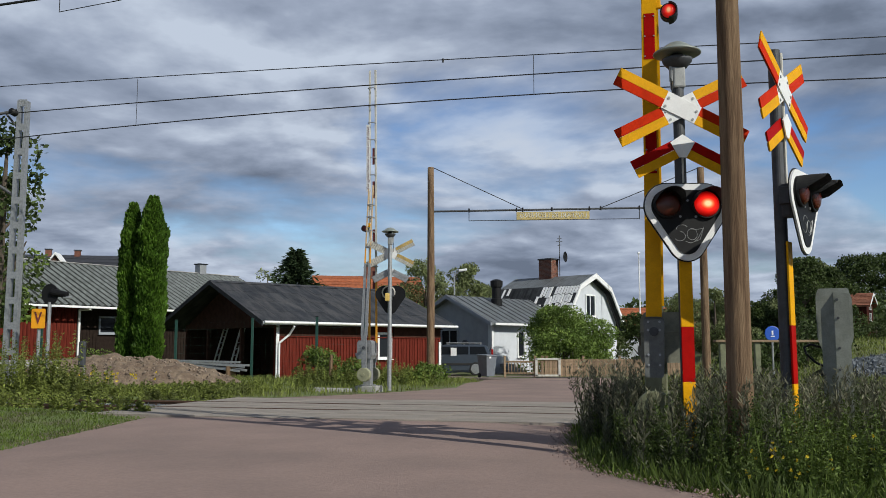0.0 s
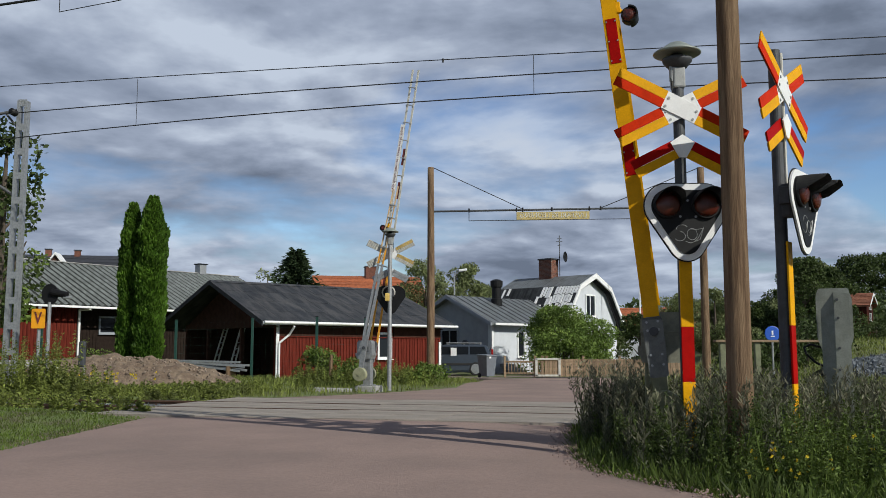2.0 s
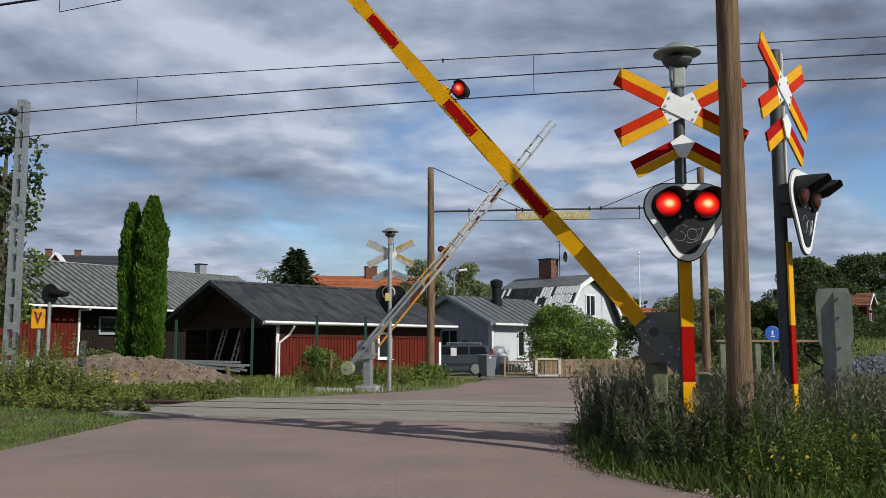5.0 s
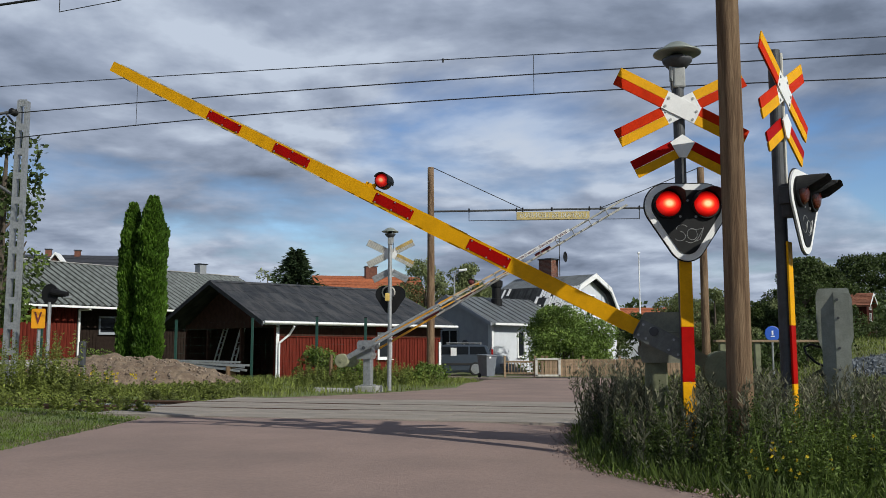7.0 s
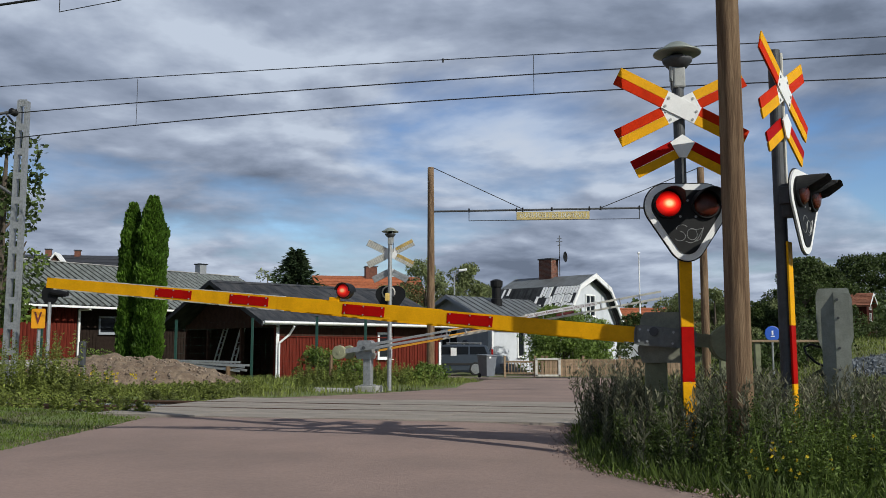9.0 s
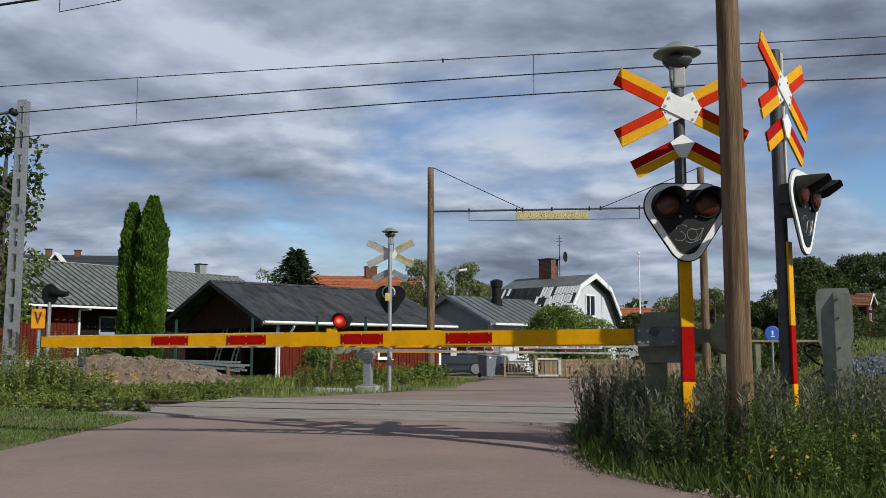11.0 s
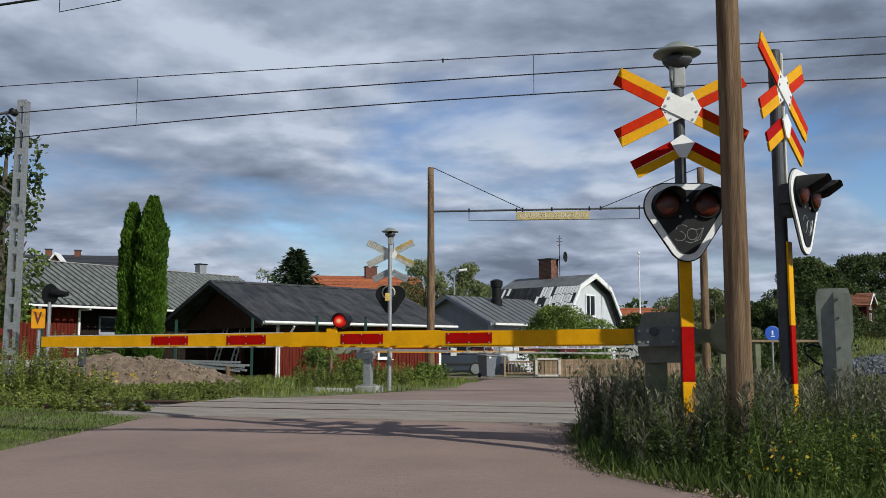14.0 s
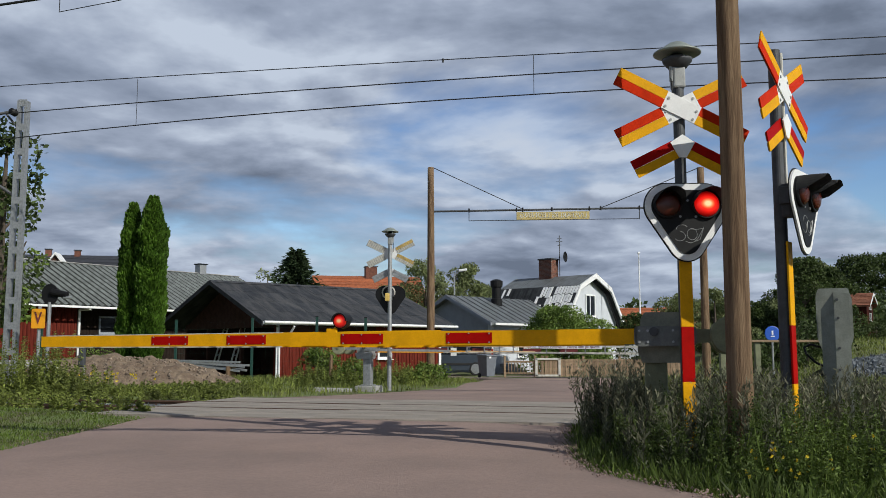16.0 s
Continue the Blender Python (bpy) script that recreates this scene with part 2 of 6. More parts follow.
DECK = material("crossing_deck_rubber_asphalt", (0.30, 0.262, 0.225), 0.9, var=0.25, scale=1.2, bump=0.4, fine=45)
GROUND = material("grassy_earth", (0.12, 0.165, 0.038), 0.95, var=0.35, scale=1.6, bump=0.8, fine=22, second=(0.10, 0.085, 0.045))
GRAVEL = material("gravel_yard", (0.24, 0.19, 0.165), 0.95, var=0.3, scale=1.5, bump=0.6, fine=40)

# ---- mesh helpers ----


def box(bm, sx, sy, sz, m=Matrix(), bevel=0.0):
    r = bmesh.ops.create_cube(bm, size=1.0, matrix=m @ Matrix.Diagonal((sx, sy, sz, 1)))
    if bevel:
        vs = set(r["verts"])
        es = [e for e in bm.edges if e.verts[0] in vs and e.verts[1] in vs]
        bmesh.ops.bevel(bm, geom=es, offset=bevel, segments=2, affect="EDGES", profile=0.5)
    return bm


def at(x, y, z):
    return Matrix.Translation((x, y, z))


def rod(bm, p, q, r, r2=None, seg=8):
    p, q = Vector(p), Vector(q)
    d = q - p
    m = Matrix.Translation((p + q) / 2) @ d.to_track_quat("Z", "Y").to_matrix().to_4x4()
    bmesh.ops.create_cone(bm, cap_ends=True, segments=seg, radius1=r, radius2=r if r2 is None else r2, depth=d.length, matrix=m)
    return bm


def prism(bm, outline, thick, m=Matrix()):
    """Outline of (x, z) points, extruded along y from -thick/2 to thick/2."""
    a = [bm.verts.new(m @ Vector((x, -thick / 2, z))) for x, z in outline]
    b = [bm.verts.new(m @ Vector((x, thick / 2, z))) for x, z in outline]
    n = len(outline)
    faces = [bm.faces.new(a), bm.faces.new(b[::-1])]
    for i in range(n):
        faces.append(bm.faces.new((a[i], b[i], b[(i + 1) % n], a[(i + 1) % n])))
    bmesh.ops.recalc_face_normals(bm, faces=faces)
    return bm


def lathe(bm, profile, seg=24, m=Matrix()):
    rings = []
    for r, z in profile:
        rings.append([bm.verts.new(m @ Vector((r * math.cos(2 * math.pi * i / seg), r * math.sin(2 * math.pi * i / seg), z))) for i in range(seg)])
    for a, b in zip(rings, rings[1:]):
        for i in range(seg):
            bm.faces.new((a[i], a[(i + 1) % seg], b[(i + 1) % seg], b[i]))
    bm.faces.new(rings[0][::-1])
    bm.faces.new(rings[-1])
    return bm


def rounded(points, r, seg=5):
    """Closed outline with its corners rounded."""
    out_ = []
    n = len(points)
    for i in range(n):
        p, a, b = Vector(points[i]), Vector(points[i - 1]), Vector(points[(i + 1) % n])
        p1, p2 = p + (a - p).normalized() * r, p + (b - p).normalized() * r
        for k in range(seg + 1):
            t = k / seg
            v = p1 * (1 - t) ** 2 + p * 2 * t * (1 - t) + p2 * t * t
            out_.append((v.x, v.y))
    return out_


def part(name, bm, mat, parent=None, label="", m=None, smooth=False):
    me = bpy.data.meshes.new(name)
    bm.to_mesh(me)
    bm.free()
    for x in (mat if isinstance(mat, (list, tuple)) else [mat]):
        me.materials.append(x)
    if smooth:
        me.polygons.foreach_set("use_smooth", [True] * len(me.polygons))
    ob = new(name, me)
    if parent is not None:
        ob.parent = parent
    if m is not None:
        ob.matrix_basis = m
    if label:
        tagged(ob, label)
    return ob


def share(ob, m, parent=None):
    """Another piece on the same mesh."""
    o = bpy.data.objects.new(ob.name.split(".")[0], ob.data)
    scene.collection.objects.link(o)
    o.parent = parent if parent is not None else ob.parent
    o.matrix_basis = m
    return o


def thing(name, m, label, category, group="", kind=""):
    e = new(name)
    e.empty_display_size = 0.2
    e.matrix_basis = m
    return tagged(e, label, category, group, kind)


def flat(name, verts, faces, mat, parent=None, m=None):
    me = bpy.data.meshes.new(name)
    me.from_pydata(verts, [], faces)
    me.materials.append(mat)
    ob = new(name, me)
    if parent is not None:
        ob.parent = parent
    if m is not None:
        ob.matrix_basis = m
    return ob


B = bmesh.new

# ---- lie of the land ----
TRACK = Vector((-0.966, 0.259, 0.0))     # along the rails
ACROSS = Vector((0.259, 0.966, 0.0))     # across them, away from the camera
TRACK_AT = Vector((0.0, 14.7, 0.0))


def lie(x, y):
    """Height of the ground: level at the crossing, a little lower on the far side."""
    d = (Vector((x, y, 0)) - TRACK_AT).dot(ACROSS)
    k = min(1.0, max(0.0, (d - 1.0) / 7.0))
    q = min(1.0, max(0.0, (d - 14.0) / 11.0))
    return 0.13 * (1 - k * k * (3 - 2 * k)) - 0.22 * q * q * (3 - 2 * q)


def rise(x, y):
    """A grassy slope climbs beyond the track on the far right."""
    u = min(1.0, max(0.0, (y - 36.0) / 26.0))
    v = min(1.0, max(0.0, (x - 15.0) / 9.0))
    return 2.0 * u * u * (3 - 2 * u) * v * v * (3 - 2 * v)


# edges of the road: y, then the limits on either side
ROAD = [(-8, -4.6, 3.6), (2, -4.5, 3.1), (5, -4.42, 2.45), (6.2, -4.4, 1.85), (6.5, -4.4, 1.70), (6.9, -4.4, 1.48), (7.4, -4.4, 1.27), (8.2, -4.4, 1.24), (9.4, -4.4, 1.36), (10.5, -4.4, 1.5), (13, -4.4, 2.0), (15.5, -4.45, 2.9), (18, -4.2, 3.6),
        (20.5, -3.4, 4.1), (22.5, -2.4, 4.4), (24.5, -1.0, 4.8), (27, 0.4, 5.4), (32, 0.9, 7.5), (38, 1.6, 10.5), (42.0, 2.0, 13.0)]


def road_edges(y):
    for (a, l0, r0), (b, l1, r1) in zip(ROAD, ROAD[1:]):
        if a <= y <= b:
            k = (y - a) / (b - a)
            return l0 + (l1 - l0) * k, r0 + (r1 - r0) * k
    return ROAD[-1][1], ROAD[-1][2]

# ---- ground ----


def sheet(name, xs, ys, z, mat, label, parent=None):
    verts = [(x, y, z(x, y)) for y in ys for x in xs]
    w = len(xs)
    faces = [(j * w + i, j * w + i + 1, (j + 1) * w + i + 1, (j + 1) * w + i) for j in range(len(ys) - 1) for i in range(w - 1)]
    ob = flat(name, verts, faces, mat)
    ob.data.polygons.foreach_set("use_smooth", [True] * len(ob.data.polygons))
    return tagged(ob, label, "ground", kind="structure")


def spread(a, b, n):
    return [a + (b - a) * i / n for i in range(n + 1)]


def rough_ground(x, y):
    l, r = road_edges(y) if -8 <= y <= 42 else (0, 0)
    off = max(l - x, x - r, 0.0)
    k = min(1.0, off / 1.2)
    bumps = noise.noise(Vector((x * 0.5, y * 0.5, 0))) * 0.09 + noise.noise(Vector((x * 1.7, y * 1.7, 3))) * 0.03
    d = abs((Vector((x, y, 0)) - TRACK_AT).dot(ACROSS))
    return lie(x, y) - 0.035 + k * (0.05 + bumps) - (0.14 if d < 1.7 else 0.0)


xs = [-2500, -900, -400, -160, -80, -50] + spread(-32, 26, 130) + [40, 70, 140, 400, 900, 2500]
ys = [-1500, -400, -100, -30] + spread(-8, 60, 150) + [75, 100, 150, 300, 700, 1500, 3500]
sheet("ground", xs, ys, lambda x, y: (rough_ground(x, y) if -33 < x < 27 and -9 < y < 61 else -0.06) + rise(x, y), GROUND, "rough green verge of grass and weeds over earth")

yy = spread(-8, 42, 120)
verts, faces = [], []
for y in yy:
    l, r = road_edges(y)
    wob = 0.05 * noise.noise(Vector((0, y * 1.3, 5)))
    wob2 = 0.06 * noise.noise(Vector((4, y * 1.6, 5)))
    for i in range(13):
        k = i / 12
        x = l + wob + (r + wob2 - l - wob) * k
        dd = abs((Vector((x, y, 0)) - TRACK_AT).dot(ACROSS))
        verts.append((x, y, lie(x, y) + 0.012 - 0.035 * (2 * k - 1) ** 4 - (0.11 if dd < 1.7 else 0.0)))
for j in range(len(yy) - 1):
    for i in range(12):
        a = j * 13 + i
        faces.append((a, a + 1, a + 14, a + 13))
road = flat("road", verts, faces, ROAD_MAT)
tagged(road, "worn reddish-grey asphalt road leading over the railway crossing", "road", kind="structure")

yard = flat("yard", [(1.0, 40.5, -0.215), (14, 40.5, -0.215), (22, 47, -0.205), (2, 55, -0.205), (-0.5, 46, -0.205)], [(0, 1, 2, 3, 4)], GRAVEL)
tagged(yard, "reddish gravel yard beside the houses", "ground", kind="structure")

# ---- railway ----


def along(s, d, z=0.0):
    return TRACK_AT + TRACK * s + ACROSS * d + Vector((0, 0, z))


TRACK_TURN = math.degrees(math.atan2(TRACK.y, TRACK.x))     # local x along the rails


def rails():
    t = thing("railway_track", at(*TRACK_AT) @ pose(0, 0, 0.10, 0, 0, TRACK_TURN), "single rusty railway track set in the crossing deck", "railway track", kind="structure")
    profile = [(-0.065, -0.14), (0.065, -0.14), (0.065, -0.125), (0.012, -0.11), (0.012, -0.03), (0.036, -0.02), (0.036, 0.012), (-0.036, 0.012), (-0.036, -0.02), (-0.012, -0.03), (-0.012, -0.11), (-0.065, -0.125)]
    for y in (-0.755, 0.755):
        bm = B()
        prism(bm, profile, 90.0, pose(0, y, 0.048, 0, 0, 90))
        part("rail", bm, RAIL_STEEL, t)
    bm = B()
    box(bm, 0.24, 2.5, 0.12, Matrix(), 0.01)
    first = part("sleeper", bm, CONCRETE, t, m=pose(5.2, 0, -0.13))
    for i in range(1, 46):
        share(first, pose(5.2 + 0.65 * i, 0, -0.13))
    for i in range(22):
        share(first, pose(-4.4 - 0.65 * i, 0, -0.13))
    # crossing deck panels between and beside the rails
    for y0, y1 in ((-2.15, -0.84), (-0.66, -0.01), (0.01, 0.66), (0.84, 1.6), (1.62, 2.5)):
        bm = B()
        box(bm, 1.788, y1 - y0 - 0.03, 0.10, Matrix(), 0.004)
        p = part("deck_panel", bm, DECK, t, m=pose(-3.2, (y0 + y1) / 2, 0.004))
        for i in range(1, 5):
            share(p, pose(-3.2 + 1.79 * i, (y0 + y1) / 2, 0.004 + 0.004 * ((i * 7) % 3)))


rails()


def stones(name, n, place, rmin, rmax, mat, label, cat, seed=1):
    """Loose stones, all in one mesh."""
    rnd = random.Random(seed)
    verts, faces = [], []
    base = [(1, 0, 0), (-1, 0, 0), (0, 1, 0), (0, -1, 0), (0, 0, 1), (0, 0, -1)]
    tri = [(0, 2, 4), (2, 1, 4), (1, 3, 4), (3, 0, 4), (2, 0, 5), (1, 2, 5), (3, 1, 5), (0, 3, 5)]
    for _ in range(n):
        p = Vector(place(rnd))
        r = rnd.uniform(rmin, rmax)
        rot = Euler((rnd.uniform(0, 6), rnd.uniform(0, 6), rnd.uniform(0, 6))).to_matrix()
        s = (rnd.uniform(0.7, 1.3), rnd.uniform(0.6, 1.1), rnd.uniform(0.5, 0.9))
        k = len(verts)
        verts += [tuple(p + rot @ Vector((v[0] * s[0], v[1] * s[1], v[2] * s[2])) * r) for v in base]
        faces += [tuple(k + i for i in f) for f in tri]
    return tagged(flat(name, verts, faces, mat), label, cat, kind="stuff")


def ballast_place(rnd):
    s = rnd.choice((rnd.uniform(5.0, 30), rnd.uniform(-4.3, -16)))
    d = rnd.uniform(-1.8, 1.8)
    p = along(s, d)
    return (p.x, p.y, 0.03 + 0.10 * max(0, 1 - abs(d) / 2.4) - 0.04)


stones("track_ballast", 9000, ballast_place, 0.03, 0.06, BALLAST, "grey crushed stone ballast along the track", "ballast", 3)

# ---- wires over the track ----


def wire(name, pts, r, label, mat=WIRE, parent=None):
    cu_ = bpy.data.curves.new(name, "CURVE")
    cu_.dimensions, cu_.bevel_depth, cu_.bevel_resolution = "3D", r, 1
    sp = cu_.splines.new("POLY")
    sp.points.add(len(pts) - 1)
    for p, q in zip(sp.points, pts):
        p.co = (*q, 1)
    cu_.materials.append(mat)
    ob = new(name, cu_)
    if parent is not None:
        ob.parent = parent
    elif label:
        tagged(ob, label, "wire")
    return ob


def wire_line(z0, slope, curve):
    return [tuple(along(s, 0.0, z0 + slope * s + curve * s * s)) for s in spread(-24, 26, 50)]


wire("contact_wire", wire_line(5.329, 0.0077, -0.00242), 0.010, "thin dark overhead contact wire above the track")
wire("feeder_wire", wire_line(5.679, 0.0138, -0.00112), 0.010, "dark feeder wire running beside the overhead line")
wire("carrier_wire", wire_line(6.038, 0.0314, -0.00052), 0.008, "thin dark carrier wire above the contact wire")
for s_, ztop, zlow in ((5.96, 6.19, 5.29), (-1.56, 5.99, 5.31)):
    wire("dropper", [tuple(along(s_, 0, ztop)), tuple(along(s_, 0, zlow))], 0.005, "thin dropper hanging between the overhead wires")
wire("wire_clip", [tuple(along(0.0, 0, 6.06)), tuple(along(0.0, 0, 5.99))], 0.016, "small dark clip on the overhead wire")

# ---- level crossing barriers ----
CLOSED_TURN = 165.0     # heading of the near boom, degrees


def hull(grow):
    """Outline of the signal board: two large rounds above, a smaller one below."""
    pts = []
    for cx, cz, r, a0, a1 in ((0.182, 0.072, 0.218, -28, 90), (-0.182, 0.072, 0.218, 90, 208), (0.0, -0.275, 0.178, 210, 330)):
        for k in range(13):
            ang = radians(a0 + (a1 - a0) * k / 12)
            pts.append((cx + (r + grow) * math.cos(ang), cz + (r + grow) * math.sin(ang)))
    return pts


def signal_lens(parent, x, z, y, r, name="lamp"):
    """A round drum, one face of lit glass and the other dark, added so that its turning in the housing imitates
    blinking.
    """
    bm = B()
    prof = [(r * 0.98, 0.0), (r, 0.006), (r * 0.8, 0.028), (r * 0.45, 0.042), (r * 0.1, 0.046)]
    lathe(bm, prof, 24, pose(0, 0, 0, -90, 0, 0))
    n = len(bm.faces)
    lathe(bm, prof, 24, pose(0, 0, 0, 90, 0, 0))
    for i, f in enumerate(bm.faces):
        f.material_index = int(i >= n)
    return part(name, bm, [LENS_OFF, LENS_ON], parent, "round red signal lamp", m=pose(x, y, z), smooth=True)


def barrier(name, place, turn, label, near=True, L=7.07, joint=4.05):
    """Thing space: x along the closed boom, y to its back, z up; the origin on the ground under the pivot."""
    pz = (1.28 if near else 1.16) - place[2]
    t = thing(name, pose(*place, 0, 0, turn), label, "level crossing barrier", "level crossing barriers")
    bm = B()
    box(bm, 0.62, 0.55, 0.22, at(0, -0.24, 0.02), 0.03)
    part("footing", bm, CONCRETE, t, "weathered concrete footing")
    bm = B()
    box(bm, 0.22, 0.22, pz - 0.38, at(0, -0.30, (pz - 0.38) / 2 + 0.08), 0.015)
    box(bm, 0.34, 0.30, 0.03, at(0, -0.30, 0.145), 0.006)
    part("column", bm, OLIVE if near else STEEL, t, "olive-grey steel column" if near else "grey steel column")
    bm = B()
    prism(bm, rounded([(-0.28, -0.30), (0.14, -0.30), (0.14, 0.13), (0.10, 0.20), (-0.24, 0.20), (-0.28, 0.13)], 0.02, 3), 0.30, at(0, -0.29, pz))
    prism(bm, [(-0.31, -0.135), (0.17, -0.135), (0.17, -0.20), (0.12, -0.305), (-0.26, -0.305), (-0.31, -0.20)], 0.35, at(0, -0.29, pz))
    box(bm, 0.43, 0.32, 0.018, at(-0.07, -0.29, pz), 0.004)
    part("drive_housing", bm, HOUSING if near else STEEL, t, "olive-grey metal drive housing with ribs" if near else "grey metal drive housing with ribs")
    bm = B()
    box(bm, 0.16, 0.02, 0.20, at(0.02, -0.455, pz + 0.02), 0.006)
    part("service_cover", bm, HOUSING if near else STEEL, t)
    bm = B()
    rod(bm, (0, -0.70, pz), (0, 0.14, pz), 0.045, seg=16)
    part("axle", bm, DARK_STEEL, t)
    # the boom: a hollow frame of two bars, joined by rungs, with a side arm and counterweight
    boom = new("boom")
    boom.parent = t
    boom.matrix_basis = at(0, 0, pz - (0.045 if near else 0.0))

    def height(x):
        if not near:
            return 0.200 - 0.004 * x
        return 0.154 - 0.003 * x if x < joint else 0.140 - 0.006 * (x - joint)

    for x0, x1 in ((0.14, joint), (joint - 0.02, L)):
        a, b = height(x0 + 0.001), height(x1 - 0.001)
        off = 0.0 if x0 < 1 else -0.004
        if near:
            bm = B()
            prism(bm, [(x0, -a / 2), (x1, -b / 2), (x1, b / 2), (x0, a / 2)], 0.012, at(0, 0.075 + off, 0))
            part("front_board", bm, YELLOW, boom, "yellow painted board")
            bm = B()
            prism(bm, [(x0, -a / 2 + 0.002), (x1, -b / 2 + 0.002), (x1, b / 2 - 0.002), (x0, a / 2 - 0.002)], 0.006, at(0, 0.062 + off, 0))
            part("inner_sheet", bm, PALE, boom, "pale weathered back of the board")
        for sg in ((-1, 1) if x0 > 1 or not near else ()):
            y = 0.07 + off if not near else -0.075 - off
            w = 0.026 if not near else 0.013
            stops = [(x0, x1, PALE)] if x0 > 1 else [(x0, 2.0, ORANGE_YELLOW), (2.0, x1, PALE)]
            for u0, u1, m_ in stops:
                c0, c1 = (a + (b - a) * (u - x0) / (x1 - x0) for u in (u0, u1))
                bm = B()
                prism(bm, [(u0, sg * c0 / 2 - w), (u1, sg * c1 / 2 - w), (u1, sg * c1 / 2 + w), (u0, sg * c0 / 2 + w)], 0.03, at(0, y, 0))
                part("rail", bm, m_, boom, "orange-yellow rail of the boom frame" if m_ is ORANGE_YELLOW else "pale rail of the boom frame")
    # the other leg of the fork: a grey arm past the drive housing, then pale rails, closing in on the board
    def leg(x):
        return -0.64 if x < 0.35 else -0.64 + (x - 0.35) / (joint - 0.35) * 0.565

    def beam(name_, x0, x1, z0a, z1a, z0b, z1b, wide, mat_, label_=""):
        bm = B()
        vs = []
        for x, za, zb in ((x0, z0a, z1a), (x1, z0b, z1b)):
            for y in (leg(x) - wide / 2, leg(x) + wide / 2):
                for z in (za, zb):
                    vs.append(bm.verts.new((x, y, z)))
        fs = [bm.faces.new([vs[k] for k in q]) for q in ((0, 1, 3, 2), (4, 6, 7, 5), (0, 4, 5, 1), (2, 3, 7, 6), (0, 2, 6, 4), (1, 5, 7, 3))]
        bmesh.ops.recalc_face_normals(bm, faces=fs)
        return part(name_, bm, mat_, boom, label_)

    beam("grey_arm", -0.78, 0.35, -0.055, 0.055, -0.078, 0.078, 0.06, OLIVE if near else STEEL, "grey steel arm of the boom fork")
    for z in (-0.05, 0.05):
        beam("grey_arm", 0.33, 2.3, z - 0.036, z + 0.036, z * 1.2 - 0.026, z * 1.2 + 0.026, 0.06, YELLOW if near else STEEL, "yellow arm of the boom fork" if near else "grey steel arm of the boom fork")
    for z in (-0.075, -0.025, 0.03, 0.075) if near else (-0.07, 0.07):
        beam("fork_rail", 2.28, 2.7, z - 0.018, z + 0.018, z - 0.018, z + 0.018, 0.03, ORANGE_YELLOW if not near else YELLOW, "orange-yellow rail of the boom fork")
        beam("fork_rail", 2.7, joint, z - 0.018, z + 0.018, z * 0.85 - 0.016, z * 0.85 + 0.016, 0.03, PALE_ORANGE if not near else YELLOW, "pale orange rail of the boom fork" if not near else "yellow rail of the boom fork")
    for x in (2.25, 2.75, 3.2, 3.6, 3.95):
        bm = B()
        w_ = 0.06 - leg(x)
        box(bm, 0.03, w_, 0.03, at(x, leg(x) + w_ / 2, 0.05), 0.003)
        box(bm, 0.03, w_, 0.03, at(x, leg(x) + w_ / 2, -0.05), 0.003)
        box(bm, 0.03, 0.02, 0.17, at(x, leg(x) - 0.02, 0), 0.003)
        part("rung", bm, STEEL, boom)
    for i in range(int((L - joint) / 0.5)):
        x = joint + 0.3 + 0.5 * i
        a = height(x)
        bm = B()
        box(bm, 0.028, 0.135, 0.022, at(x, 0, a / 2), 0.003)
        box(bm, 0.028, 0.135, 0.022, at(x, 0, -a / 2), 0.003)
        box(bm, 0.028, 0.018, a - 0.02, at(x, -0.075, 0), 0.003)
        part("rung", bm, STEEL, boom)
    for x0, x1 in ((1.62, 2.11), (2.80, 3.28), (3.92 + 0.24, 4.42 + 0.22), (4.96 + 0.16, 5.43 + 0.16)):
        h = height((x0 + x1) / 2)
        y = 0.083 if x0 < joint else 0.079
        bm = B()
        if near:
            box(bm, x1 - x0, 0.006, h * 0.74, at((x0 + x1) / 2, y, 0), 0.002)
        else:
            box(bm, x1 - x0, 0.006, h * 0.50, at((x0 + x1) / 2, 0.07, -h * 0.2), 0.002)
        plate = part("reflective_panel", bm, RED if near else DARK_RED, boom, "red reflective panel" if near else "dark back of a red reflective panel")
        if not near:
            continue
        bm = B()
        box(bm, x1 - x0, 0.004, 0.05, at((x0 + x1) / 2, 0.056 if x0 < joint else 0.052, -h * 0.2), 0.001)
        part("inner_marking", bm, DARK_RED if x0 > joint else PALE, boom, "faded strip on the back of the board")
        bm = B()
        rod(bm, (0, -0.004, 0), (0, 0.004, 0), 0.009, seg=6)
        rivet = None
        for px_ in (x0 + 0.03, (x0 + x1) / 2, x1 - 0.03):
            for pz_ in (-h * 0.31, h * 0.31):
                mm_ = at(px_, y + 0.004, pz_)
                rivet = share(rivet, mm_) if rivet else part("rivet", bm, STEEL, plate, m=mm_)
    if not near:
        # notice on the inner side of the boom
        bm = B()
        box(bm, 1.9, 0.008, 0.105, at(5.28, -0.10, 0.075), 0.003)
        notice = part("notice_board", bm, WHITE, boom, "white notice board with red lettering")
        cu_ = bpy.data.curves.new("lettering", "FONT")
        cu_.body, cu_.size, cu_.extrude, cu_.align_x, cu_.align_y = "Kör igenom bommen - Stanna inte på spåret", 0.098, 0.001, "CENTER", "CENTER"
        cu_.materials.append(DARK_RED)
        ob = new("lettering", cu_)
        ob.parent = notice
        ob.matrix_basis = pose(5.28, -0.106, 0.078, 90, 0, 0)
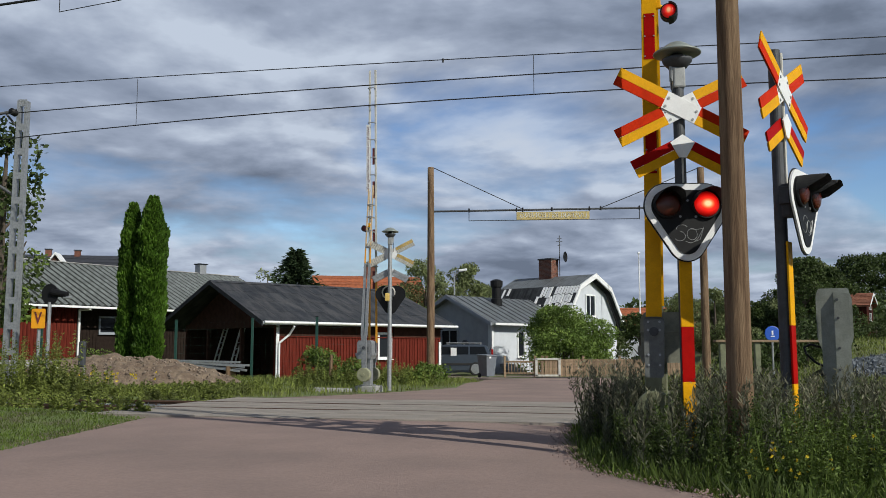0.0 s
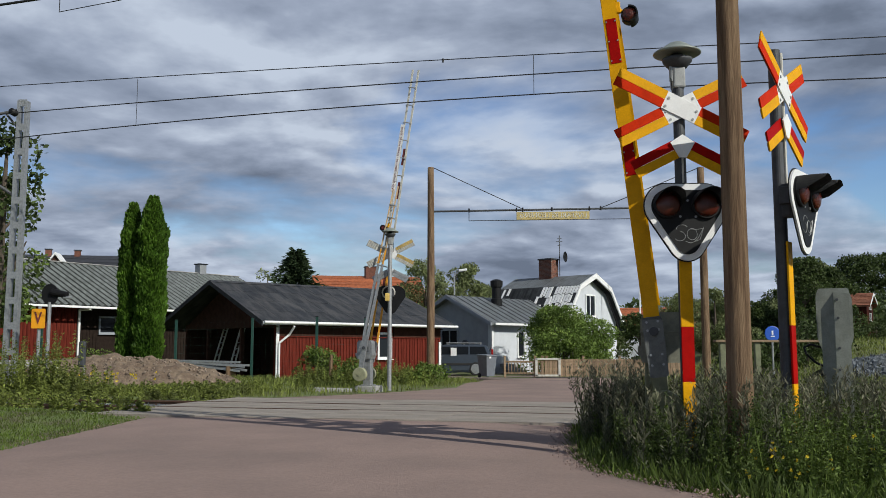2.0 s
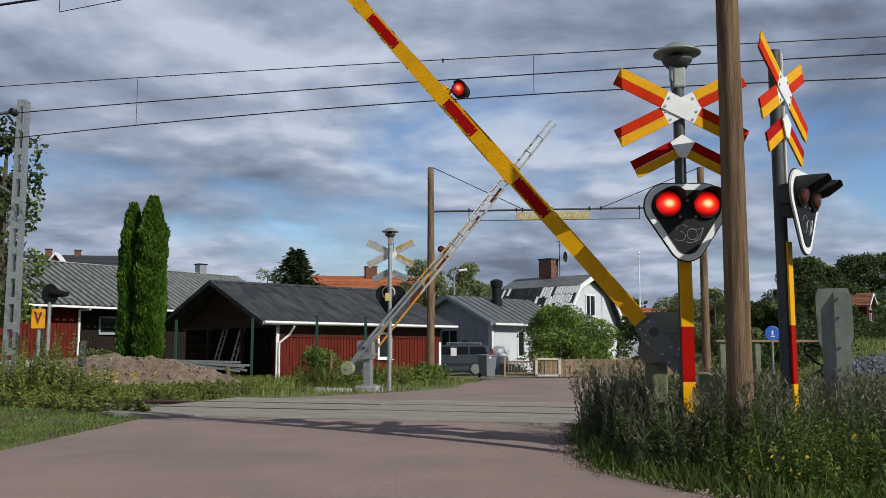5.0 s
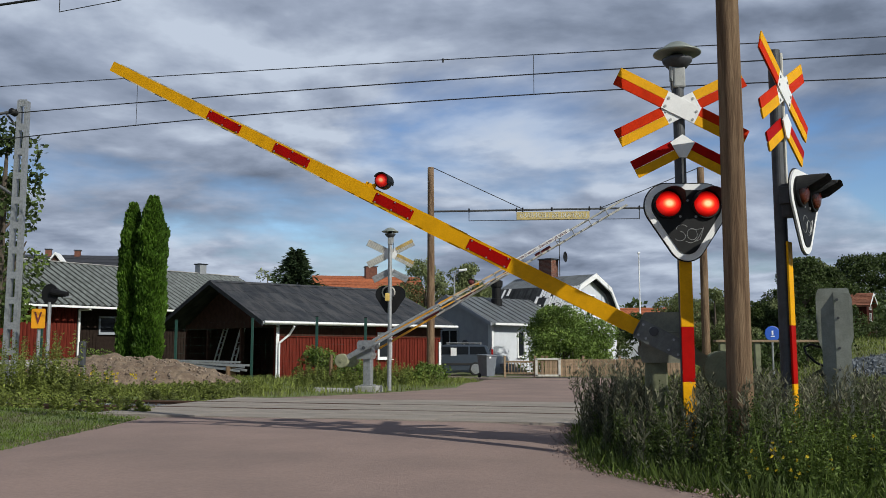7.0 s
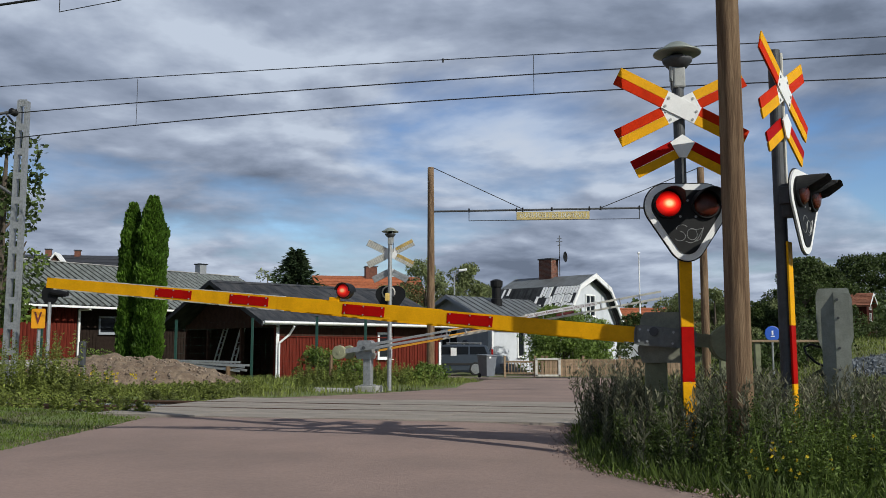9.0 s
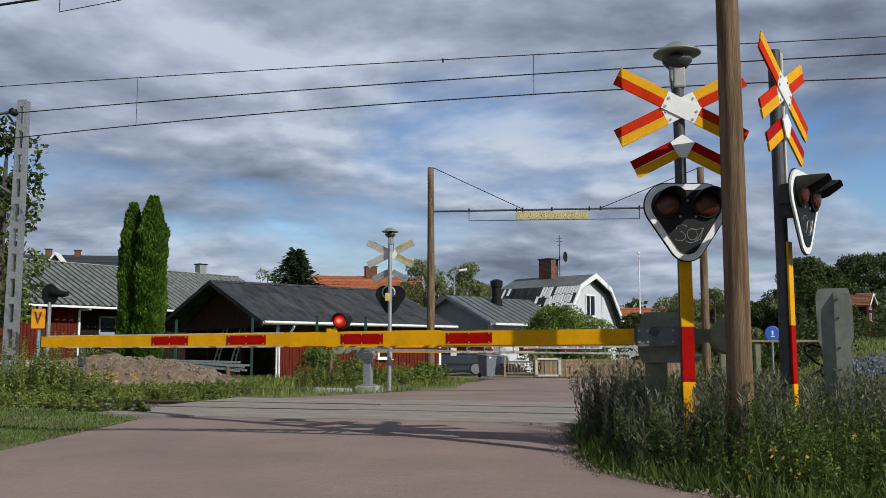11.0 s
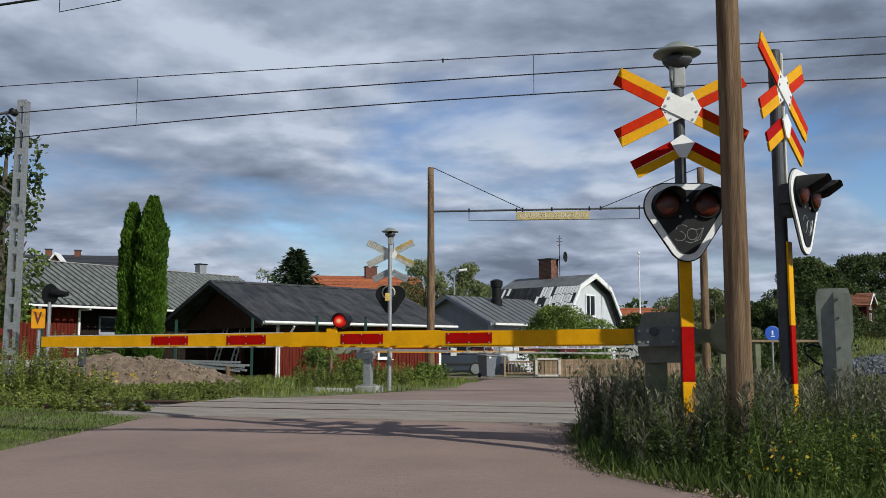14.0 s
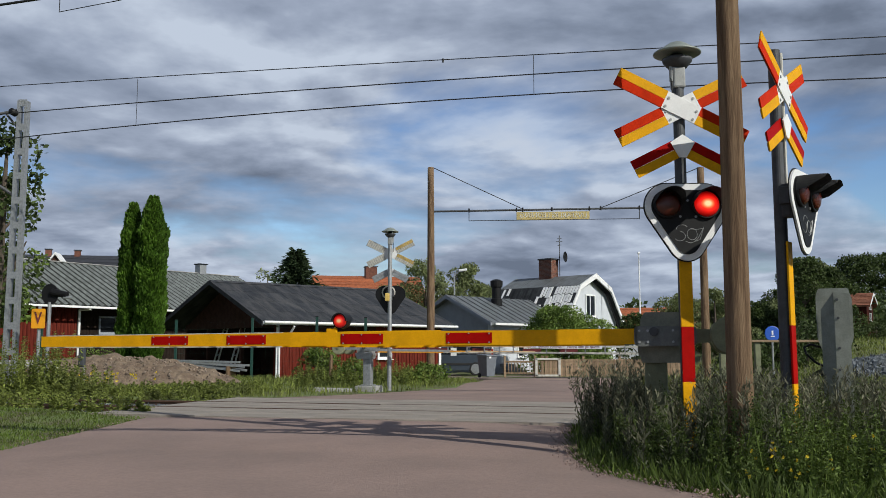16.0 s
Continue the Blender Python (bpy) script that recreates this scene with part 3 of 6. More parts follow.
    # arm cheeks that clamp the boom, and the counterweight behind
    for y in (0.045, 0.105):
        bm = B()
        prism(bm, rounded([(-0.40, -0.09), (0.16, -0.10), (0.19, -0.08), (0.19, 0.08), (0.16, 0.10), (-0.40, 0.09)], 0.03, 3), 0.02, at(0, y, 0))
        part("clamp_plate", bm, HOUSING_DARK if near else STEEL, boom, "bolted steel clamp plate")
    bolt = None
    for x in (-0.28, -0.18, 0.06, 0.14):
        for z in (-0.055, 0.055):
            if bolt:
                share(bolt, at(x, 0, z))
            else:
                bm = B()
                rod(bm, (0, 0.03, 0), (0, 0.125, 0), 0.013, seg=6)
                bolt = part("clamp_bolt", bm, STEEL, boom, m=at(x, 0, z))
    bm = B()
    prism(bm, [(-0.30, -0.07), (-0.30, 0.07), (-0.78, 0.055), (-0.78, -0.055)], 0.05, at(0, 0.075, 0))
    part("tail_arm", bm, OLIVE if near else STEEL, boom)
    for y in (0.075, -0.64):
        bm = B()
        lathe(bm, [(0.17, -0.08), (0.185, -0.07), (0.185, 0.07), (0.17, 0.08), (0.04, 0.082), (0.04, 0.10)], 24, pose(-0.71, y, 0, 90, 0, 0))
        part("counterweight", bm, OLIVE if near else OLIVE_PALE, boom, "round olive counterweight")
    # lamp on the upper edge
    bm = B()
    rod(bm, (3.42, 0.05, 0.05), (3.30, 0.0, 0.19), 0.016)
    box(bm, 0.12, 0.05, 0.05, at(3.40, 0.03, 0.09), 0.008)
    part("lamp_bracket", bm, YELLOW, boom)
    lx, lz, lr = 3.30, 0.195, 0.074
    bm = B()
    lathe(bm, [(lr, -0.055), (lr + 0.012, -0.05), (lr + 0.012, 0.05), (lr, 0.055)], 20, pose(lx, 0, lz, 90, 0, 0))
    prism(bm, [(lx + (lr + 0.014) * math.cos(a), lz + (lr + 0.014) * math.sin(a)) for a in [math.pi * k / 10 for k in range(11)]] +
          [(lx + lr * math.cos(a), lz + lr * math.sin(a)) for a in [math.pi * k / 10 for k in range(10, -1, -1)]], 0.20, at(0, 0, 0))
    part("lamp_hood", bm, BLACK, boom, "black lamp hood")
    # dark back face added: turning the glass over imitates the lamp going out
    bm = B()
    for k in (1, -1):
        lathe(bm, [(lr, 0.0), (lr * 0.9, 0.02), (lr * 0.5, 0.035), (lr * 0.1, 0.04)], 20, pose(0, 0.055 * k, 0, -90 * k, 0, 0))
    half = len(bm.faces) // 2
    for i, f in enumerate(bm.faces):
        f.material_index = int(i >= half)
    glass = part("lamp_glass", bm, [BOOM_ON, LENS_OFF] if near else [DARK_RED, DARK_RED], boom, "red barrier lamp" if near else "dark barrier lamp", m=at(lx, 0, lz))
    if near:
        boom_lamps.append(glass)
    return t, boom


boom_lamps = []
NEAR_AT = (2.09, 8.8, 0.10)
FAR_AT = (-1.94, 24.4, 0.02)
near_barrier, near_boom = barrier("level_crossing_barrier", NEAR_AT, 165.0, "yellow and red barrier with grey drive housing beside the road")
far_barrier, far_boom = barrier("level_crossing_barrier", FAR_AT, -15.0, "pale yellow barrier frame on a grey steel column", near=False, L=7.85, joint=4.5)

# ---- signal masts with crossed boards ----


def rot_plane(a):
    return pose(0, 0, 0, 0, a, 0)


def crossing_signal(place, turn, heights, label, lamp_store, back_view=False, bell_on_top=True, reach=0.0):
    """Thing space: the face looks along -y. Heights over the base: cross, chevron, plate centre, top."""
    zc, zv, zp, ztop = heights
    t = thing("crossing_signal", pose(*place, 0, 0, turn), label, "crossing signal", "crossing signals")
    pole_mat = STEEL if back_view else DARK_STEEL
    bm = B()
    rod(bm, (0, 0, 0), (0, 0, ztop), 0.058, 0.055, 20)
    part("mast", bm, pole_mat, t, "round grey steel mast", smooth=False)
    if not back_view:
        for z0, z1, m_ in ((0.06, 0.70, YELLOW), (0.70, 1.22, RED), (1.22, zp - 0.33, YELLOW)):
            bm = B()
            box(bm, 0.122, 0.02, z1 - z0, at(0, -0.064, (z0 + z1) / 2), 0.004)
            part("marker_board", bm, m_, t, "yellow marker board" if m_ is YELLOW else "red marker board")
        bm = B()
        box(bm, 0.018, 0.016, zv - zp - 0.30, at(0.004, -0.064, (zv + zp) / 2 + 0.06), 0.003)
        if reach:
            rod(bm, (0.05, -0.05, zp + 0.2), (0.05, -0.05, ztop - 0.02), 0.016, seg=8)
        part("conduit", bm, PALE, t, "pale conduit on the mast")
    # crossed boards, each arm split lengthwise in yellow and red
    for sgn, y in ((1, -0.085), (-1, -0.070)):
        arm_m = at(0, y, zc) @ rot_plane(26.5 * sgn)
        bm = B()
        box(bm, 0.40, 0.012, 0.185, arm_m, 0.003)
        part("centre_board", bm, WHITE, t, "white riveted centre of the crossed boards")
        for end in (-1, 1):
            for z, m_ in ((0.047, YELLOW), (-0.047, ORANGE_RED)):
                up = (z if end < 0 else -z) if sgn > 0 else (-z if end < 0 else z)
                bm = B()
                box(bm, 0.52, 0.014, 0.092, arm_m @ at(end * 0.44, 0.0, up), 0.002)
                part("crossed_board_arm", bm, STEEL if back_view else m_, t, "grey back of the crossed boards" if back_view else "yellow stripe of the crossed boards" if m_ is YELLOW else "orange-red stripe of the crossed boards")
            for z in (0.047, -0.047):
                bm = B()
                for dz in ((-0.03, 0.0, 0.03) if back_view else (0.0,)):
                    box(bm, 0.52 if back_view else 0.48, 0.010, 0.02 if back_view else 0.066, arm_m @ at(end * 0.44, 0.014, z + dz), 0.002)
                yellowish = back_view and end < 0
                part("back_strip", bm, PALE_YELLOW if yellowish and z > 0 else PALE if back_view else STEEL, t)
        bolt = None
        for x, z in ((-0.15, 0.03), (0.15, 0.03), (-0.15, -0.06), (0.15, -0.06)):
            mm_ = arm_m @ at(x, -0.008, z)
            if bolt:
                share(bolt, mm_)
            else:
                bm = B()
                rod(bm, (0, -0.006, 0), (0, 0.004, 0), 0.013, seg=8)
                bolt = part("bolt", bm, GREY_CAST, t, m=mm_)
    # chevron under the cross
    for end in (-1, 1):
        arm_m = at(0, -0.075 - 0.008 * end, zv) @ rot_plane(27.0 * end)
        for z, m_ in ((0.046, RED), (-0.046, YELLOW)):
            bm = B()
            box(bm, 0.46, 0.014, 0.09, arm_m @ at(end * 0.30, 0, z), 0.002)
            cb = B()
            box(cb, 0.44, 0.008, 0.074, arm_m @ at(end * 0.30, 0.012, z), 0.002)
            part("back_strip", cb, STEEL, t)
            part("chevron_arm", bm, STEEL if back_view else m_, t, "grey back of the chevron" if back_view else "dark red stripe of the chevron" if m_ is RED else "yellow stripe of the chevron")
    bm = B()
    prism(bm, [(-0.12, 0.03), (0.0, 0.11), (0.12, 0.03), (0.035, -0.12), (-0.035, -0.12)], 0.012, at(0, -0.094, zv))
    part("chevron_centre", bm, WHITE, t, "white centre of the chevron")
    if bell_on_top:
        # bell under its hat
        bm = B()
        box(bm, 0.125, 0.13, 0.22, at(0, 0, ztop + 0.02), 0.02)
        rod(bm, (-0.07, -0.03, ztop - 0.02), (-0.07, -0.03, ztop + 0.13), 0.022, seg=10)
        part("bell_body", bm, GREY_CAST, t, "grey cast bell housing")
        bm = B()
        lathe(bm, [(0.05, 0.11), (0.09, 0.125), (0.142, 0.185), (0.150, 0.215), (0.07, 0.222), (0.05, 0.27)], 24, at(0, 0, ztop))
        part("bell", bm, DARK_STEEL, t, "dark bell", smooth=True)
        bm = B()
        lathe(bm, [(0.10, 0.268), (0.222, 0.262), (0.236, 0.270), (0.226, 0.284), (0.165, 0.315), (0.125, 0.345), (0.08, 0.375), (0.02, 0.388)], 28, at(0, 0, ztop))
        part("bell_hat", bm, DOME, t, "pale grey-green dished hat", smooth=True)
        bm = B()
        for k in range(6):
            a0, a1 = k * 0.5, k * 0.5 + 0.5
            rod(bm, (-0.08, -0.04 - 0.03 * math.sin(a0), ztop + 0.02 - 0.05 * k), (-0.08, -0.04 - 0.03 * math.sin(a1), ztop - 0.03 - 0.05 * k), 0.006, seg=6)
        part("cable", bm, BLACK, t)
    # rounded triangular backboard, white rim, two lamps
    bm = B()
    prism(bm, hull(0.0), 0.02, at(0, -0.14 - reach, zp))
    part("rim_plate", bm, WHITE, t, "white rim of the signal board")
    bm = B()
    prism(bm, hull(-0.060), 0.02, at(0, -0.148 - reach, zp))
    part("backboard", bm, BLACK, t, "black rounded triangular signal board")
    bm = B()
    prism(bm, hull(0.012), 0.008, at(0, -0.129 - reach, zp))
    part("rim_edge", bm, BLACK, t)
    bm = B()
    box(bm, 0.22, 0.10, 0.16, at(0, -0.075, zp + 0.088), 0.01)
    box(bm, 0.12, 0.08, 0.30, at(0, -0.07, zp + 0.05), 0.01)
    part("mounting_box", bm, DARK_STEEL, t)
    if reach:
        bm = B()
        box(bm, 0.10, reach + 0.10, 0.26, at(0, -0.06 - reach / 2, zp + 0.02), 0.015)
        box(bm, 0.16, 0.05, 0.12, at(0, -0.09 - reach, zp + 0.02), 0.01)
        part("bracket", bm, DARK_STEEL, t, "dark steel bracket behind the signal board")
    bolt = None
    for x, z in ((0.01, 0.125), (-0.065, -0.03), (0.085, -0.03)):
        if bolt:
            share(bolt, at(x, -0.16 - reach, z + zp))
        else:
            bm = B()
            rod(bm, (0, -0.006, 0), (0, 0.004, 0), 0.012, seg=8)
            bolt = part("bolt", bm, STEEL, t, m=at(x, -0.16 - reach, z + zp))
    # scratched scrawl on the board: a hook, a loop and a slash
    bm = B()
    curls = [[(-0.05 + 0.055 * math.cos(a), 0.055 + 0.035 * math.sin(a)) for a in [0.4 + 0.35 * k for k in range(10)]],
             [(-0.075 + 0.055 * math.cos(a), -0.02 + 0.045 * math.sin(a)) for a in [1.4 - 0.4 * k for k in range(11)]],
             [(0.045 + 0.05 * math.cos(a), 0.0 + 0.055 * math.sin(a)) for a in [0.3 + 0.5 * k for k in range(14)]],
             [(0.03, 0.05), (0.10, 0.045), (0.155, 0.06), (0.10, -0.04), (0.06, -0.075)],
             [(0.16, 0.07), (0.12, -0.05), (0.03, -0.085), (-0.02, -0.07)]]
    for line in curls:
        for (xa, za), (xb, zb) in zip(line, line[1:]):
            rod(bm, (xa, -0.1585 - reach, zp - 0.20 + za), (xb, -0.1585 - reach, zp - 0.20 + zb), 0.0028, seg=4)
    part("scratch", bm, GREY_CAST, t, "pale scratched scrawl")
    if back_view:
        bm = B()
        for k in range(14):
            a0, a1 = -1.0 + k * 0.32, -1.0 + (k + 1) * 0.32
            rod(bm, (0.05 + 0.17 * math.cos(a0), -0.115, zp + 0.12 + 0.17 * math.sin(a0)), (0.05 + 0.17 * math.cos(a1), -0.115, zp + 0.12 + 0.17 * math.sin(a1)), 0.02, seg=6)
        part("cable_loop", bm, PALE, t, "pale cable loop behind the board")
        bm = B()
        box(bm, 0.12, 0.10, 0.22, at(0.06, 0.09, zp - 0.02), 0.02)
        part("terminal_box", bm, PALE_YELLOW, t, "yellowish terminal box")
    lamps = []
    for x in (-0.185, 0.185):
        bm = B()
        lathe(bm, [(0.133, -0.02), (0.140, -0.015), (0.140, 0.02), (0.133, 0.024)], 28, pose(x, -0.165 - reach, zp + 0.088, 90, 0, 0))
        part("lamp_ring", bm, BLACK, t)
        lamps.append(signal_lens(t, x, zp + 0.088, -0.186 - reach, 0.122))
        # long hood over the lamp, open below
        bm = B()
        seg = 14
        rows_ = []
        for yv, spanned, r in ((-0.17, 0.95, 0.142), (-0.27, 0.85, 0.142), (-0.36, 0.62, 0.138), (-0.41, 0.45, 0.134)):
            ring = []
            for k in range(seg + 1):
                a = math.pi / 2 + (k / seg - 0.5) * math.pi * 1.1 * spanned
                ring.append((x + r * math.cos(a), yv - reach, zp + 0.088 + r * math.sin(a)))
            rows_.append(ring)
        vv = [[bm.verts.new(p) for p in ring] for ring in rows_]
        for a_, b_ in zip(vv, vv[1:]):
            for k in range(seg):
                bm.faces.new((a_[k], a_[k + 1], b_[k + 1], b_[k]))
        bmesh.ops.solidify(bm, geom=bm.faces[:], thickness=0.005)
        part("lamp_hood", bm, HOOD, t, "long dark hood over the lamp")
    lamp_store.extend(lamps)
    return t


near_lamps, side_lamps, far_lamps = [], [], []
crossing_signal((2.33, 8.55, 0.10), 2.0, (3.36, 2.98, 2.30, 3.66), "red and yellow crossed boards over a black signal with bell", near_lamps)
crossing_signal((3.10, 8.05, 0.10), 51.5, (3.40, 3.06, 2.31, 3.79), "red and yellow crossed boards and black hooded signal turned aside", side_lamps, bell_on_top=False, reach=0.075)
crossing_signal((-1.44, 24.0, 0.02), 176.0, (3.70, 3.22, 2.52, 4.02), "grey signal mast seen from behind, crossed boards and bell", far_lamps, back_view=True)


# ---- poles ----


def pole(place, top, r0, r1, label, cap=False):
    t = thing("wooden_pole", at(*place), label, "utility pole", "wooden poles")
    bm = B()
    n = 14
    prev = None
    for i in range(n + 1):
        k = i / n
        c = Vector(top) * k + Vector((0.015 * math.sin(3 * k), 0.01 * math.sin(5 * k), 0))
        r = r0 + (r1 - r0) * k
        ring = []
        for j in range(18):
            a = 2 * math.pi * j / 18
            rr_ = r * (1 + 0.035 * noise.noise(Vector((math.cos(a) * 2, math.sin(a) * 2, k * 1.2))))
            ring.append(bm.verts.new((c.x + rr_ * math.cos(a), c.y + rr_ * math.sin(a), c.z)))
        if prev:
            for j in range(18):
                bm.faces.new((prev[j], prev[(j + 1) % 18], ring[(j + 1) % 18], ring[j]))
        prev = ring
    bm.faces.new(prev)
    part("pole_shaft", bm, POLE_WOOD, t, "weathered brown timber", smooth=True)
    return t


pole((2.525, 7.62, 0.05), (0.0, 0, 8.5), 0.111, 0.083, "thick weathered wooden pole standing in the weeds")
pole((-0.44, 31.0, 0.0), (0.0, 0, 7.55), 0.145, 0.11, "tall slim wooden pole holding the height gantry")
pole((9.15, 31.0, 0.0), (0.0, 0, 7.55), 0.15, 0.12, "slim wooden pole at the end of the height gantry")


# ---- overhead line mast ----
def line_mast():
    t = thing("overhead_line_mast", at(-9.70, 20.0, 0.0), "tall grey lattice steel mast beside the track", "mast")
    for x in (-0.11, 0.11):
        bm = B()
        prism(bm, [(x - 0.045, 0), (x + 0.045, 0), (x + 0.035 - x * 0.25, 6.82), (x - 0.035 - x * 0.25, 6.82)], 0.16)
        part("flange", bm, STEEL, t)
    bm = B()
    box(bm, 0.20, 0.012, 0.16, Matrix(), 0.003)
    first = part("batten_plate", bm, STEEL, t, m=at(0, -0.07, 0.5))
    for i in range(1, 12):
        share(first, at(0, -0.07, 0.5 + 0.57 * i))
    bm = B()
    rod(bm, (-0.12, 0, 6.62), (-0.62, -0.3, 6.40), 0.03)
    rod(bm, (-0.12, 0, 6.2), (-0.34, -0.12, 6.50), 0.025)
    part("bracket", bm, DARK_STEEL, t, "dark insulated bracket arm")
    bm = B()
    lathe(bm, [(0.03, 0), (0.08, 0.03), (0.05, 0.07), (0.08, 0.11), (0.05, 0.15), (0.08, 0.19), (0.03, 0.22)], 12, pose(-0.12, -0.12, 6.50, 90, 0, 0))
    part("insulator", bm, BLACK, t, "dark ribbed insulator")
    bm = B()
    rod(bm, (-0.1, 0, 4.6), (-0.75, -0.2, 5.05), 0.04)
    part("stay_arm", bm, DARK_STEEL, t)
    bm = B()
    box(bm, 0.5, 0.5, 0.35, at(0, 0, 0.05), 0.04)
    part("footing", bm, CONCRETE, t)


line_mast()
wire("span_wire", [tuple(along(10.5, 0, 7.94)), tuple(along(8.0, 0, 8.0)), tuple(along(4.0, 0, 8.1))], 0.025, "thick dark cable high above the track")
wire("hanger_frame", [tuple(along(7.78, 0, 8.5)), tuple(along(7.78, 0, 7.68)), tuple(along(4.4, 0, 7.92))], 0.010, "thin bent hanger wire high above the track")


# ---- height gantry beyond the crossing ----
def gantry():
    t = thing("height_gantry", at(0, 31.0, 0.0), "wire gantry with a faded yellow warning banner across the road", "gantry")
    bm = B()
    rod(bm, (-0.40, 0, 5.97), (9.15, 0, 6.14), 0.035)
    part("cross_bar", bm, DARK_STEEL, t, "thin dark steel cross bar")
    for p, q in (((-0.35, 0, 7.55), (2.82, 0, 6.06)), ((9.1, 0, 7.55), (5.58, 0, 6.10))):
        bm = B()
        rod(bm, p, q, 0.014, seg=6)
        part("stay_wire", bm, WIRE, t)
    bm = B()
    rod(bm, (0.92, 0, 5.98), (0.92, 0, 5.64), 0.014, seg=6)
    rod(bm, (0.92, 0, 5.64), (6.95, 0, 5.72), 0.012, seg=6)
    rod(bm, (6.95, 0, 6.08), (6.95, 0, 5.72), 0.014, seg=6)
    part("lower_wire", bm, WIRE, t)
    for x in (0.92, 2.60, 2.82, 3.85, 5.18, 5.58, 6.95):
        bm = B()
        box(bm, 0.05, 0.09, 0.14, at(x, 0, 5.99 + 0.018 * x), 0.008)
        part("clamp", bm, BLACK, t)
    bm = B()
    prism(bm, [(2.60, 5.68), (5.18, 5.70), (5.18, 5.98), (2.60, 5.95)], 0.04)
    banner = part("banner", bm, BANNER, t, "faded yellow banner, its wording showing through in reverse")
    cu_ = bpy.data.curves.new("lettering", "FONT")
    cu_.body, cu_.size, cu_.extrude, cu_.align_x, cu_.align_y = "LIVSFARLIG LEDNING", 0.25, 0.002, "CENTER", "CENTER"
    cu_.materials.append(PALE)
    ob = new("lettering", cu_)
    ob.parent = banner
    ob.matrix_basis = pose(3.9, -0.024, 5.83, 90, 0, 180)


gantry()


# ---- buildings ----
def walls(bm, length, height, thick, openings, m):
    """A wall from x = 0 to length, its face in the plane y = 0, thickness behind; openings as (x0, x1, z0, z1)."""
    cuts = sorted({0.0, length, *[o[0] for o in openings], *[o[1] for o in openings]})
    for a, b in zip(cuts, cuts[1:]):
        mid = (a + b) / 2
        spans = sorted((o[2], o[3]) for o in openings if o[0] < mid < o[1])
        z = 0.0
        for z0, z1 in spans + [(height, height)]:
            if z0 - z > 0.01:
                box(bm, b - a, thick, z0 - z, m @ at(mid, thick / 2, (z + z0) / 2))
            z = max(z, z1)
    return bm


def window(parent, m, w, h, trim=WHITE, bars=1):
    """A framed window; its centre at the origin of m, facing -y."""
    bm = B()
    f = 0.10
    for sx in (-1, 1):
        box(bm, f, 0.10, h + 2 * f, at(sx * (w / 2 + f / 2), 0, 0), 0.008)
    for sz in (-1, 1):
        box(bm, w, 0.10, f, at(0, 0, sz * (h / 2 + f / 2)), 0.008)
    for i in range(bars):
        box(bm, 0.06, 0.07, h, at(-w / 2 + w * (i + 1) / (bars + 1), 0.01, 0), 0.006)
    win = part("window", bm, trim, parent, "white framed window", m=m)
    bm = B()
    box(bm, w + 2 * f + 0.08, 0.16, 0.04, at(0, -0.05, -h / 2 - f - 0.02), 0.006)
    part("sill", bm, trim, win)
    for i in range(bars + 1):
        bm = B()
        pw = w / (bars + 1)
        box(bm, pw - 0.03, 0.012, h, at(-w / 2 + pw * (i + 0.5), 0.03, 0))
        part("pane", bm, GLASS_DARK, win, "dark reflecting pane")


def frame_at(x, y, z, angle):
    return pose(x, y, z, 0, 0, angle)


def cladding(parent, length, z0, z1, m, mat, pitch=0.14, skip=()):
    """Upright boards with cover strips, joined in one part."""
    bm = B()
    n = int(length / pitch)
    for i in range(n):
        x = (i + 0.5) * length / n
        if any(a - 0.03 < x < b + 0.03 for a, b in skip):
            continue
        box(bm, pitch * 0.42, 0.028, z1 - z0, m @ at(x, -0.012, (z0 + z1) / 2))
    ob = part("board_cladding", bm, mat, parent)
    return tagged(ob, "upright cover boards", kind="stuff")


def roof_slab(parent, name, a, b, c, d, thick, mat, label=""):
    """A sloping slab from four corners, with thickness downwards."""
    bm = B()
    top = [bm.verts.new(p) for p in (a, b, c, d)]
    low = [bm.verts.new(Vector(p) - Vector((0, 0, thick))) for p in (a, b, c, d)]
    faces_ = [bm.faces.new(top), bm.faces.new(low[::-1])]
    for i in range(4):
        faces_.append(bm.faces.new((top[i], low[i], low[(i + 1) % 4], top[(i + 1) % 4])))
    bmesh.ops.recalc_face_normals(bm, faces=faces_)
    return part(name, bm, mat, parent, label)


def slope_sheets(parent, name, a, b, c, d, nu, nv, mat, lift=0.035):
    """Overlapping sheets laid on a slope: a-b the eave, d-c the ridge."""
    a, b, c, d = (Vector(p) for p in (a, b, c, d))
    nrm = (b - a).cross(d - a).normalized()
    if nrm.z < 0:
        nrm = -nrm
    rnd = random.Random(len(name) + nu)
    for j in range(nv):
        for i in range(nu):
            u0, u1, v0, v1 = i / nu, (i + 1) / nu, j / nv, (j + 1) / nv + (0.04 if j < nv - 1 else 0)

            def at_(u, v):
                return a + (b - a) * u + (d - a) * v
            bm = B()
            q = [at_(u0 + 0.003, v0), at_(u1 - 0.003, v0), at_(u1 - 0.003, v1), at_(u0 + 0.003, v1)]
            k = rnd.uniform(0.6, 1.3)
            up = [lift * k, lift * k, lift * 0.35, lift * 0.35]
            t_ = [bm.verts.new(p + nrm * h_) for p, h_ in zip(q, up)]
            l_ = [bm.verts.new(p + nrm * 0.002) for p in q]
            fs = [bm.faces.new(t_)] + [bm.faces.new((t_[e], l_[e], l_[(e + 1) % 4], t_[(e + 1) % 4])) for e in range(4)]
            bmesh.ops.recalc_face_normals(bm, faces=fs)
            part(name, bm, mat, parent)


